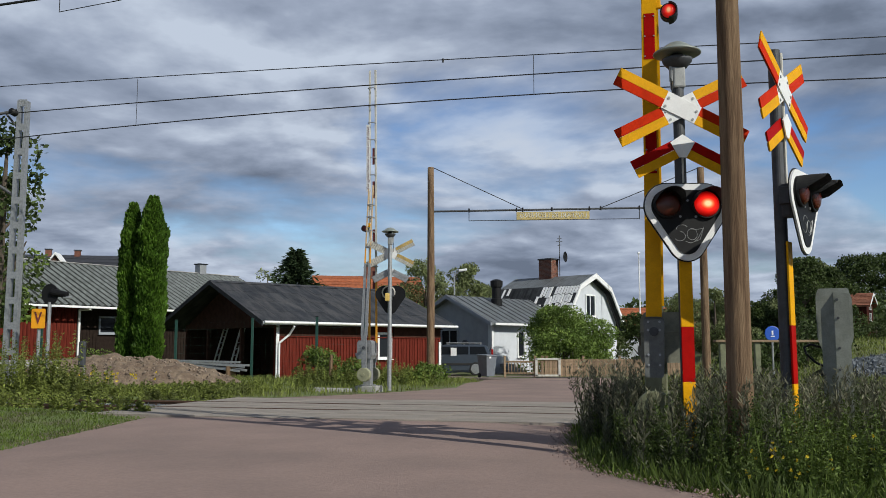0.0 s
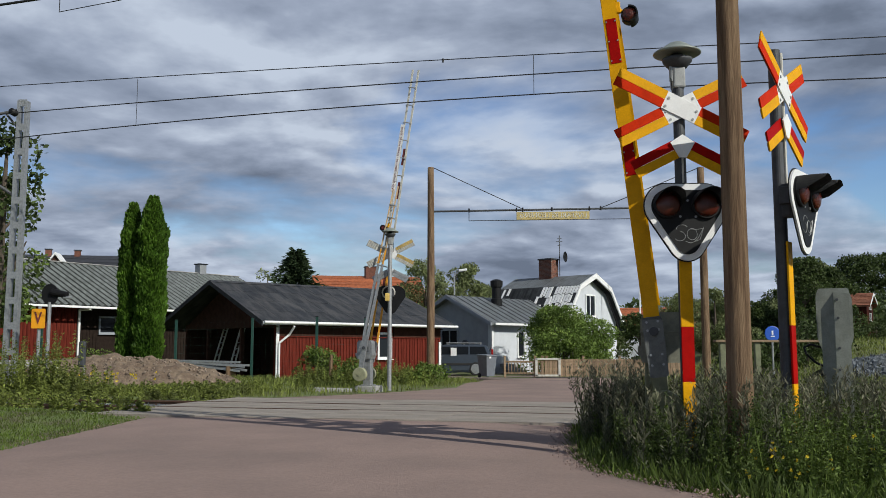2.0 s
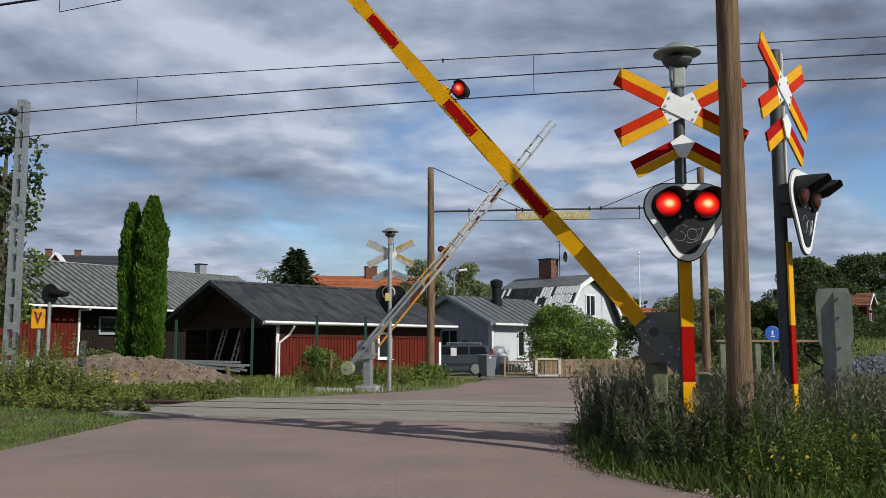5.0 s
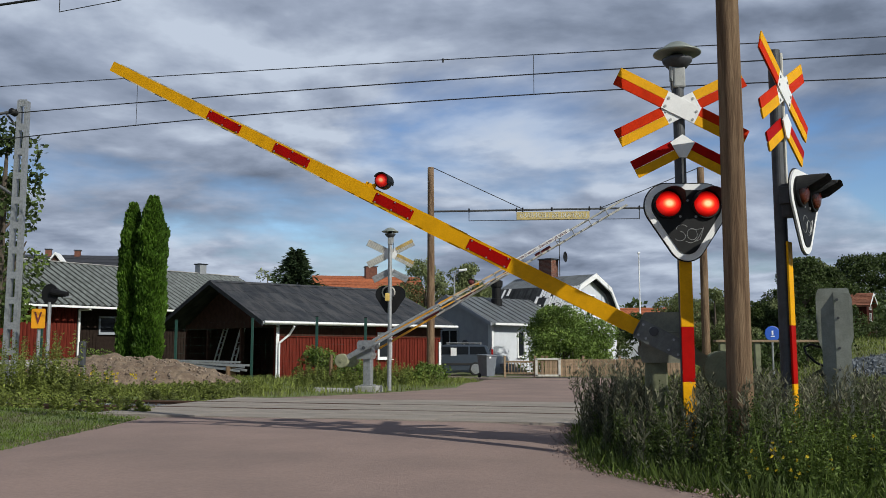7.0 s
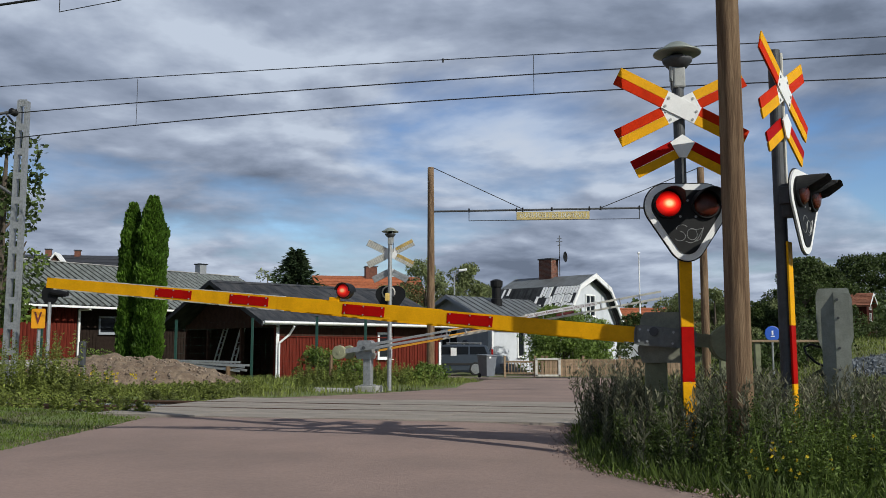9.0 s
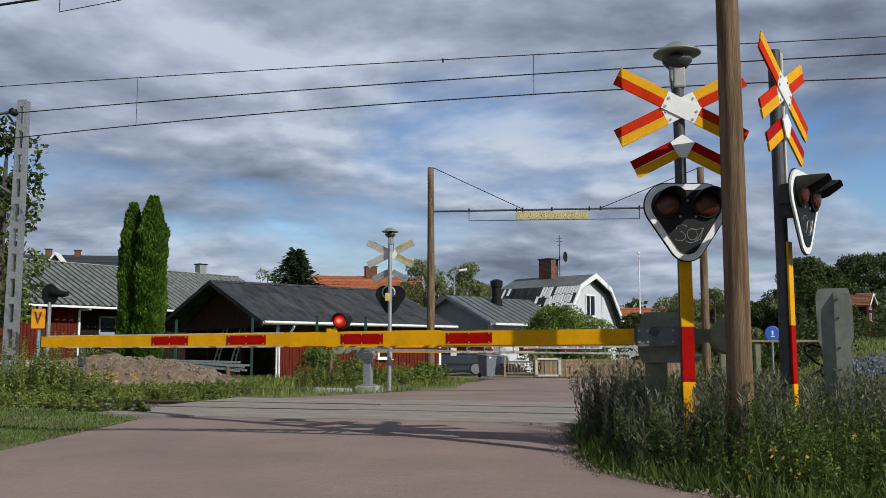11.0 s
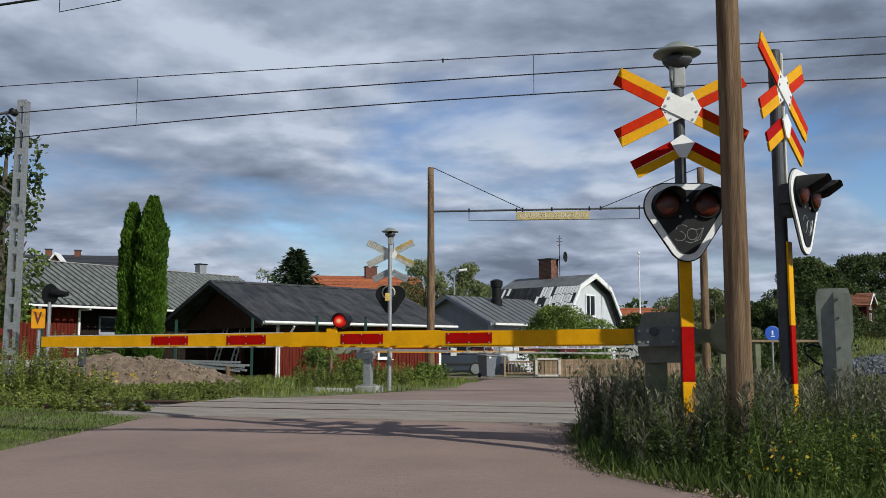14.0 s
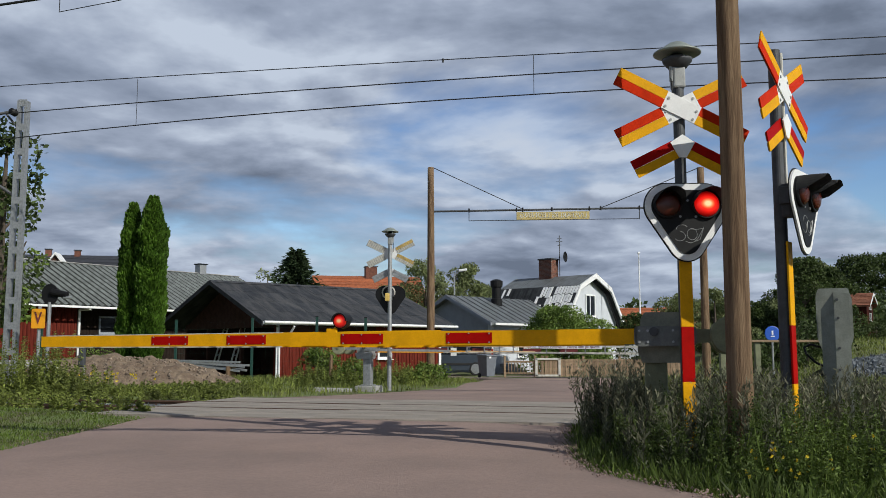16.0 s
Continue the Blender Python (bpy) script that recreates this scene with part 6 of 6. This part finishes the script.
def trunk_mesh(h_, r, lean=0.0, limbs=7, spread_=1.0, rnd=None):
    rnd = rnd or random.Random(1)
    bm = B()
    rod(bm, (0, 0, -0.1), (lean, 0, h_ * 0.55), r, r * 0.7, 8)
    rod(bm, (lean, 0, h_ * 0.53), (lean * 1.3, 0.1, h_ * 0.92), r * 0.7, r * 0.15, 7)
    for i in range(limbs):
        a = 2.4 * i + rnd.uniform(-0.4, 0.4)
        z0 = h_ * rnd.uniform(0.25, 0.65)
        q = (lean + spread_ * math.cos(a) * rnd.uniform(0.6, 1.0), spread_ * math.sin(a) * rnd.uniform(0.6, 1.0), z0 + h_ * rnd.uniform(0.12, 0.28))
        rod(bm, (lean * z0 / h_, 0, z0), q, r * 0.45, r * 0.10, 6)
    return bm


def leafy_tree(name, place, h_, rad, n, mat, label, leaf_size=0.22, clumps=34, low=0.22, sparse=0.0, cat="tree", group=""):
    t = thing(name, at(*place), label, cat, group)
    seed = int(abs(place[0]) * 100 + h_ * 10) % 9973
    rnd = random.Random(seed)
    part("trunk", trunk_mesh(h_, 0.035 * h_ * 0.6 + 0.04, 0.05 * rad, 9, rad * 0.7, rnd), TRUNK, t)
    cs, rs = [], []
    for i in range(clumps):
        k = rnd.random()
        z = h_ * (low + (0.97 - low) * k)
        env = rad * math.sin(math.pi * (0.12 + 0.80 * k) ** 0.85) ** 0.7
        a = rnd.uniform(0, 6.283)
        q = env * math.sqrt(rnd.uniform(0.15, 1.0)) * rnd.uniform(0.7, 1.08)
        cs.append((q * math.cos(a), q * math.sin(a), z))
        rs.append(rad * rnd.uniform(0.20, 0.42))
    cs, rs = np.array(cs), np.array(rs)
    idx = RNG.integers(0, clumps, n)
    u = unit(n)
    p = cs[idx] + u * (rs[idx] * RNG.uniform(0.55, 1.05, n) ** 0.6)[:, None] * np.array([1, 1, 0.75])
    d = u * 0.5 + unit(n) * 0.8 + np.array([0, 0, -0.15])
    d /= np.linalg.norm(d, axis=1, keepdims=True)
    size = leaf_size * RNG.uniform(0.6, 1.3, n)
    ob = blades("crown", p, p + d * size[:, None], size * 0.32, mat, parent=t)
    return t


def cypress(place, h_, rad, label):
    t = thing("cypress", at(*place), label, "tree", "columnar cypresses")
    bm = B()
    rod(bm, (0, 0, -0.1), (0, 0, h_ * 0.9), 0.12, 0.03, 8)
    part("trunk", bm, TRUNK, t)
    n = 34000
    k = RNG.uniform(0, 1, n)
    prof = rad * np.minimum(1.0, (1 - k) * 4.2 + 0.10) ** 0.75 * (0.80 + 0.2 * np.minimum(1, k * 5))
    a = RNG.uniform(0, 2 * np.pi, n)
    lump = 1 + 0.11 * np.sin(a * 3 + k * 17) + 0.09 * np.sin(a * 5 - k * 31) + 0.06 * np.sin(a * 2 + k * 55)
    q = prof * lump * (1 - 0.30 * RNG.uniform(0, 1, n) ** 2)
    p = np.stack([q * np.cos(a), q * np.sin(a), 0.05 + k * (h_ - 0.25)], 1)
    d = np.stack([0.45 * np.cos(a), 0.45 * np.sin(a), np.full(n, 0.9)], 1) + unit(n) * 0.35
    size = RNG.uniform(0.08, 0.19, n)
    blades("crown", p, p + d * size[:, None], size * 0.30, CYPRESS, parent=t)


cypress((-13.62, 38.6, 0.0), 7.62, 0.44, "tall slim bright green columnar cypress, leaning on its neighbour")
cypress((-12.62, 38.2, 0.0), 7.85, 0.56, "tall slim bright green columnar cypress beside the barn")


def conifer(place, h_, rad, n, label):
    t = thing("spruce", at(*place), label, "tree")
    bm = B()
    rod(bm, (0, 0, -0.1), (0, 0, h_), 0.2, 0.03, 8)
    part("trunk", bm, TRUNK, t)
    k = RNG.uniform(0, 1, n) ** 0.8
    tier = np.floor(k * 14)
    a = np.mod(tier * 2.4 + RNG.integers(0, 7, n) * 0.9 + RNG.normal(size=n) * 0.14, 2 * np.pi)
    reach = rad * (1.05 - k) * (0.75 + 0.35 * np.sin(a * 3 + tier))
    q = reach * RNG.uniform(0.05, 1, n)
    z = h_ * (0.15 + 0.85 * (tier + 0.5) / 14) + q * 0.12 + RNG.normal(size=n) * 0.18
    p = np.stack([q * np.cos(a), q * np.sin(a), z], 1)
    d = np.stack([np.cos(a), np.sin(a), np.full(n, -0.1)], 1) + unit(n) * 0.7
    size = RNG.uniform(0.25, 0.5, n)
    blades("crown", p, p + d * size[:, None], size * 0.16, PINE, parent=t)


conifer((-11.9, 71.5, 0), 9.05, 4.6, 11000, "dark pointed conifer behind the garage")
leafy_tree("birch", (-15.2, 76, 0), 7.9, 1.3, 3600, LEAF_FAR, "distant grey-green deciduous tree", 0.2)
leafy_tree("garden_tree", (-16.95, 33.5, 0), 10.0, 1.7, 3600, LEAF_DARK, "half-bare tree beside the barn", 0.22, 40, 0.25)
leafy_tree("garden_tree", (-19.0, 36.5, 0), 9.0, 2.2, 4500, LEAF, "deciduous tree beside the barn", 0.22, 40, 0.15)
leafy_tree("garden_tree", (-1.4, 66, 0), 7.6, 2.2, 11700, LEAF_FAR, "leafy tree behind the garage roof", 0.17)
leafy_tree("garden_tree", (1.6, 70, 0), 7.8, 1.8, 10800, LEAF_FAR, "leafy tree behind the grey house", 0.17)
leafy_tree("garden_tree", (-4.4, 72, 0), 6.4, 2.0, 9000, LEAF_FAR, "dark leafy tree behind the garage", 0.17)
leafy_tree("garden_tree", (0.2, 68, 0), 6.0, 2.2, 11700, LEAF_FAR, "rounded leafy tree between the houses", 0.17)
leafy_tree("garden_tree", (3.0, 74, 0), 6.2, 2.0, 9000, LEAF_FAR, "rounded leafy tree behind the grey house", 0.17)
leafy_tree("garden_tree", (4.1, 78, 0), 7.0, 1.5, 5760, LEAF_FAR, "small distant tree behind the grey house", 0.17)
leafy_tree("garden_bush", (6.35, 47.2, -0.2), 3.35, 2.2, 28000, LEAF_BUSH, "large dense green bush behind the board fence", 0.115, 60, 0.08, cat="bush")
leafy_tree("garden_bush", (7.9, 47.4, -0.2), 3.0, 1.6, 12000, LEAF_BUSH, "green bush behind the board fence", 0.115, 40, 0.08, cat="bush")
leafy_tree("garden_bush", (10.9, 49.4, -0.2), 3.4, 1.1, 4500, LEAF_DARK, "tall shrub in front of the white house", 0.16, 30, 0.08, cat="bush")
for x, y, h_, r in ((16.2, 62, 5.0, 1.9), (19.2, 63, 5.5, 2.0), (21.6, 68, 5.0, 2.1), (13.6, 74, 4.6, 2.0)):
    leafy_tree("garden_tree", (x, y, -0.2), h_, r, 12000, LEAF_FAR, "leafy green tree behind the wooden pole", 0.17)
for i, (x, y, h_, r) in enumerate(((26.4, 75, 3.2, 1.8), (29.6, 78, 3.4, 1.9), (27.6, 68, 6.4, 2.2), (31.0, 71, 5.6, 2.2), (41.0, 96, 7.8, 3.0), (60, 128, 12.6, 4.6), (37.5, 92, 7.4, 2.8), (53, 126, 12.0, 4.4), (66, 130, 13.2, 4.8), (34.0, 88, 5.6, 2.4))):
    leafy_tree("woodland_tree", (x, y, rise(x, y) - 0.2), h_, r, 16000, LEAF_FAR if i % 3 == 1 else LEAF_DARK, "full leafy tree at the edge of the wood", 0.20 if y < 90 else 0.32, 38, 0.06)

# far woods closing the horizon
def far_woods():
    n = 90000
    a = RNG.uniform(-1.25, 1.25, n)
    dist = RNG.uniform(114, 155, n)
    crown = np.abs(np.sin(a * 37) * 0.5 + np.sin(a * 91 + 1) * 0.35 + np.sin(a * 13) * 0.3)
    top = 3.4 + 3.6 * crown + 2.2 * np.clip(a * 1.5, 0, 1.2)
    p = np.stack([dist * np.sin(a), dist * np.cos(a), top * RNG.uniform(0, 1, n) ** 0.6], 1)
    d = unit(n)
    size = RNG.uniform(0.4, 0.9, n)
    tagged(blades("far_woods", p, p + d * size[:, None], size * 0.36, LEAF_DARK), "dark distant wood along the horizon", "woods")


far_woods()


# ---- grass and weeds ----
def scatter(n, x0, x1, y0, y1, keep):
    x, y = RNG.uniform(x0, x1, n), RNG.uniform(y0, y1, n)
    k = np.array([keep(a, b) for a, b in zip(x, y)])
    return x[k], y[k]


def off_road(x, y):
    l, r = road_edges(y) if -8 <= y <= 42 else (1.0, 1.0)
    return max(l - x, x - r)


def grass(name, n, area, keep, hmin, hmax, wid, mat, label, lean=0.35):
    x, y = scatter(n, *area, keep)
    z = ground_z(x, y) - 0.01 + np.array([rise(p, q) for p, q in zip(x, y)])
    h_ = RNG.uniform(hmin, hmax, len(x))
    base = np.stack([x, y, z], 1)
    d = np.stack([RNG.normal(size=len(x)) * lean, RNG.normal(size=len(x)) * lean, np.ones(len(x))], 1)
    tagged(blades(name, base, base + d * h_[:, None], wid * RNG.uniform(0.7, 1.3, len(x)), mat), label, "grass")


def track_off(x, y):
    return (Vector((x, y, 0)) - TRACK_AT).dot(ACROSS)


def clear(x, y):
    return off_road(x, y) > 0.0 and abs(track_off(x, y)) > 1.9


grass("mown_grass", 52000, (-13, -4.2, 7.5, 16.5), lambda x, y: off_road(x, y) > -0.04 and track_off(x, y) < -2.2, 0.02, 0.065, 0.006, GRASS, "short mown green grass beside the road")
grass("verge_grass", 32000, (-20, 3, 17.5, 38), lambda x, y: clear(x, y) and not (abs(x + 9.3) < 3.3 and abs(y - 26) < 2.2), 0.06, 0.24, 0.010, VERGE, "rough green grass on the verge")
grass("verge_grass", 30000, (1.1, 9, 5.6, 13.5), lambda x, y: off_road(x, y) > 0.02, 0.05, 0.20, 0.008, WEED, "rough green grass round the masts")
grass("verge_grass", 16000, (3, 22, 13, 40), clear, 0.12, 0.42, 0.016, VERGE, "rough pale grass beyond the track")


grass("fringe_grass", 42000, (1.1, 4.0, 5.6, 12), lambda x, y: -0.05 < off_road(x, y) < 0.42 + 0.18 * noise.noise(Vector((x, y * 2, 1))), 0.02, 0.085, 0.005, GRASS, "short bright grass along the road edge", 0.6)


def weeds(name, n, area, keep, hfun, mat, label, leaves=26, leaf_len=(0.04, 0.10), head=None, flop=0.16, narrow=0.20):
    """Upright weeds: a stem each, with many narrow leaves and a ragged head; all in one mesh a kind."""
    x, y = scatter(n, *area, keep)
    m = len(x)
    z = ground_z(x, y) - 0.02
    h_ = np.array([hfun(a, b) for a, b in zip(x, y)]) * RNG.uniform(0.65, 1.15, m)
    base = np.stack([x, y, z], 1)
    lean = RNG.normal(size=(m, 2)) * flop
    d = np.stack([lean[:, 0], lean[:, 1], np.ones(m)], 1) * h_[:, None]
    stems = blades(name, base, base + d, np.full(m, 0.005), mat)
    tagged(stems, label + ", stems", "weeds")
    k = RNG.uniform(0.06, 1.0, (m, leaves))
    p = (base[:, None, :] + d[:, None, :] * k[:, :, None]).reshape(-1, 3)
    kk = k.reshape(-1)
    u = unit(len(p))
    u[:, 2] = np.abs(u[:, 2]) * 0.8 + (0.15 if narrow > 0.15 else 0.75)
    size = RNG.uniform(*leaf_len, len(p)) * (1.25 - 0.65 * kk)
    # side shoots carry the leaves a little off the stem
    p = p + unit(len(p)) * (0.07 * h_.repeat(leaves) * (1.1 - kk))[:, None]
    tagged(blades(name, p, p + u * size[:, None], size * narrow, mat, bend=0.12), label, "weeds")
    if head is not None:
        q = 16
        k = RNG.uniform(0.62, 1.08, (m, q))
        p = (base[:, None, :] + d[:, None, :] * k[:, :, None]).reshape(-1, 3) + unit(m * q) * 0.022
        u = unit(len(p))
        u[:, 2] = np.abs(u[:, 2]) + 0.6
        size = RNG.uniform(0.03, 0.07, len(p))
        tagged(blades(name, p, p + u * size[:, None], size * 0.13, head), label + ", seed heads", "weeds")


def near_side(x, y):
    return off_road(x, y) > 0.14 + 0.12 * noise.noise(Vector((x * 2, y * 2, 0)))


weeds("mugwort", 1350, (1.2, 6.5, 5.9, 10.2), lambda x, y: off_road(x, y) > 0.30 + 0.16 * noise.noise(Vector((x * 2, y * 2, 0))), lambda x, y: 0.30 + 0.28 * min(1.0, off_road(x, y) / 0.9) + 0.10 * noise.noise(Vector((x, y, 0))), WEED, "tangled green weeds round the masts", 85, (0.022, 0.055), None, 0.18, 0.19)
weeds("mugwort", 620, (1.5, 5.5, 7.0, 12.0), near_side, lambda x, y: 0.40 + 0.25 * min(1.0, off_road(x, y) / 0.9), WEED_GREY, "tall grey-green mugwort", 70, (0.025, 0.06), SEED, 0.16, 0.15)
weeds("mugwort", 120, (1.50, 2.35, 9.3, 11.2), lambda x, y: off_road(x, y) > 0.10, lambda x, y: 0.78, WEED_GREY, "tall dark mugwort with brown seed heads at the road edge", 85, (0.022, 0.05), SEED, 0.22, 0.14)
weeds("verge_weeds", 1700, (-13, -4.4, 13.0, 24.5), lambda x, y: off_road(x, y) > 0.12 and (abs(track_off(x, y)) > 1.0 or x < -5.5) and track_off(x, y) > -2.0, lambda x, y: 0.24 + 0.20 * noise.noise(Vector((x * 0.8, y * 0.8, 0))), VERGE, "leafy green weeds along the track", 60, (0.045, 0.11))
weeds("verge_weeds", 260, (-12.5, -7.6, 17.0, 21.5), lambda x, y: abs(track_off(x, y)) > 1.4, lambda x, y: 0.62, VERGE, "tall weeds round the sign post", 60, (0.05, 0.11))
weeds("verge_weeds", 70, (-9.3, -7.9, 18.3, 19.3), lambda x, y: True, lambda x, y: 1.25, VERGE, "tall olive weeds round the sign post", 90, (0.05, 0.11))
weeds("verge_weeds", 260, (-4.6, -0.2, 27, 33), lambda x, y: off_road(x, y) > 0.5, lambda x, y: 0.5 + 0.6 * max(0, noise.noise(Vector((x * 0.9, y * 0.9, 4)))), VERGE, "leafy weeds in front of the garage", 60, (0.06, 0.13))
weeds("verge_weeds", 420, (4.2, 12, 10, 22), clear, lambda x, y: 0.50, WEED_GREY, "grey-green weeds beside the equipment post", 30, (0.05, 0.12))


def blooms(n, area, keep, hmin, hmax, label, size=0.03):
    x, y = scatter(n, *area, keep)
    z = ground_z(x, y)
    h_ = RNG.uniform(hmin, hmax, len(x))
    c = np.stack([x, y, z + h_], 1).repeat(7, axis=0)
    u = unit(len(c))
    tagged(blades("wild_flowers", c, c + u * size, np.full(len(c), size * 0.4), BLOOM), label, "flowers")


blooms(26, (2.05, 2.65, 6.0, 6.5), near_side, 0.10, 0.34, "small pale yellow wild flowers among the weeds", 0.017)
blooms(5, (2.85, 3.1, 6.2, 6.6), near_side, 0.28, 0.40, "small yellow wild flowers among the weeds", 0.018)
blooms(90, (-11.5, -7.5, 20.5, 24), lambda x, y: True, 0.25, 0.5, "yellow wild flowers in front of the earth heap", 0.05)

# shrubs near the far barrier and the sign
for x, y, h_, r, n in ((-4.1, 30.0, 1.15, 0.85, 3000), (-2.8, 28.6, 0.8, 0.6, 1800), (-0.5, 29.6, 0.65, 0.8, 2000), (-14.2, 36.8, 1.2, 0.8, 2000)):
    leafy_tree("shrub", (x, y, lie(x, y) - 0.05), h_, r, n, LEAF if x > -8 else LEAF_BUSH, "low green shrub on the verge", 0.09, 26, 0.05, cat="shrub", group="verge shrubs")


def edge_gravel(rnd):
    y = rnd.uniform(5.6, 12.0)
    x = road_edges(y)[1] + rnd.gauss(-0.03, 0.10)
    return (x, y, lie(x, y) + 0.006)


stones("edge_gravel", 900, edge_gravel, 0.005, 0.014, ROAD_MAT, "loose gravel along the broken road edge", "gravel", 31)


def edge_gravel_left(rnd):
    y = rnd.uniform(7.0, 14.0)
    x = road_edges(y)[0] + rnd.gauss(0.02, 0.08)
    return (x, y, lie(x, y) + 0.004)


stones("edge_gravel", 160, edge_gravel_left, 0.005, 0.012, ROAD_MAT, "loose gravel along the grassy road edge", "gravel", 32)

for x, y, h_, r in ((17.5, 47, 1.8, 1.6), (20.0, 49, 2.0, 1.8), (22.6, 52, 2.2, 1.9), (15.0, 45, 1.6, 1.4), (45.2, 99.5, 2.5, 2.3), (48.6, 100.0, 2.3, 2.2)):
    leafy_tree("hedge_bush", (x, y, rise(x, y) - 0.15), h_, r, 3200, LEAF_DARK, "dark low bush on the grassy slope", 0.18, 30, 0.04, cat="bush", group="slope bushes")
grass("slope_grass", 15000, (12, 30, 24, 60), lambda x, y: True, 0.12, 0.36, 0.025, VERGE, "long olive grass on the far slope")


# ---- what moves ----
BOOM_ANGLES = [(0.0, 90.6), (1.2, 90.6), (1.5, 89.0), (2.0, 83.8), (2.5, 78.5), (3.0, 73.1), (3.5, 67.7), (4.0, 61.2), (4.2, 58.8), (6.3, 35.8), (6.5, 33.4), (7.0, 27.5), (7.5, 22.1),
               (8.0, 16.5), (8.5, 11.0), (9.0, 5.4), (9.2, 3.2), (9.5, 0.8), (9.9, -0.4), (10.5, -0.3), (16.0, -0.3)]
FAR_ANGLES = [(0.0, 90.6), (1.0, 90.6), (1.2, 89.4), (1.5, 86.2), (2.0, 81.2), (2.5, 75.4), (3.0, 70.9), (3.5, 66.8), (4.0, 61.2), (4.2, 58.8), (6.3, 36.6), (6.5, 34.4), (7.0, 28.6),
              (7.5, 23.8), (8.0, 19.6), (8.5, 14.8), (9.0, 9.8), (9.2, 7.8), (9.7, 2.6), (10.1, -0.3), (10.5, -0.5), (16.0, -0.5)]
# when each lamp of the near signal shines
LEFT_ON = [(2.3, 2.5), (2.8, 3.0), (3.4, 3.5), (3.8, 4.0), (4.4, 4.6), (5.0, 5.2), (5.6, 5.8), (6.4, 6.6), (6.9, 7.1), (7.4, 7.6), (8.0, 8.1), (8.4, 8.6), (9.0, 9.1), (9.5, 9.7), (10.1, 10.3),
           (10.7, 10.8), (13.0, 13.2), (13.6, 13.7), (14.1, 14.2), (14.6, 14.7), (15.1, 15.3), (15.6, 15.7)]
RIGHT_ON = [(0.0, 0.1), (2.2, 2.5), (2.9, 3.2), (3.7, 4.0), (4.3, 4.5), (4.9, 5.1), (5.6, 5.7), (6.3, 6.3), (6.8, 7.1), (7.5, 7.8), (8.3, 8.6), (9.1, 9.2), (9.6, 9.8), (10.2, 10.4), (10.8, 10.9),
            (12.9, 13.2), (13.6, 13.9), (14.4, 14.7), (15.2, 15.5), (16.0, 16.0)]


BOOM_LIT = [(0.0, 1.8), (2.3, 3.2), (3.8, 16.0)]


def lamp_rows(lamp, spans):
    """The drum shows its dark face at 180 degrees and its lit face at 0; it turns over in a tenth of a second, which
    stands for blinking.
    """
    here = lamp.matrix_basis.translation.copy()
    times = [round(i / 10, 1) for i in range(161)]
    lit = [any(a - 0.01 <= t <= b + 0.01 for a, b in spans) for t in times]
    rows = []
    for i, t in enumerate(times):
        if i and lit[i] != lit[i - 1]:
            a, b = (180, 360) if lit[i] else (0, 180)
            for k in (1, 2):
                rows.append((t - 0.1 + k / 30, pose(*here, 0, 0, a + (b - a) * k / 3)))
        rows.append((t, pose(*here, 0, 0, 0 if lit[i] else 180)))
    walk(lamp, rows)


def motions():
    for boom, angles in ((near_boom, BOOM_ANGLES), (far_boom, FAR_ANGLES)):
        here = boom.matrix_basis.translation.copy()
        walk(boom, [(t, pose(*here, 0, -a, 0)) for t, a in angles])
    lamp_rows(boom_lamps[0], BOOM_LIT)
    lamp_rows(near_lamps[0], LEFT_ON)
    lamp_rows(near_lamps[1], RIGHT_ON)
    for lamp in side_lamps + far_lamps:
        here = lamp.matrix_basis.translation.copy()
        lamp.matrix_basis = pose(*here, 0, 0, 180)


motions()
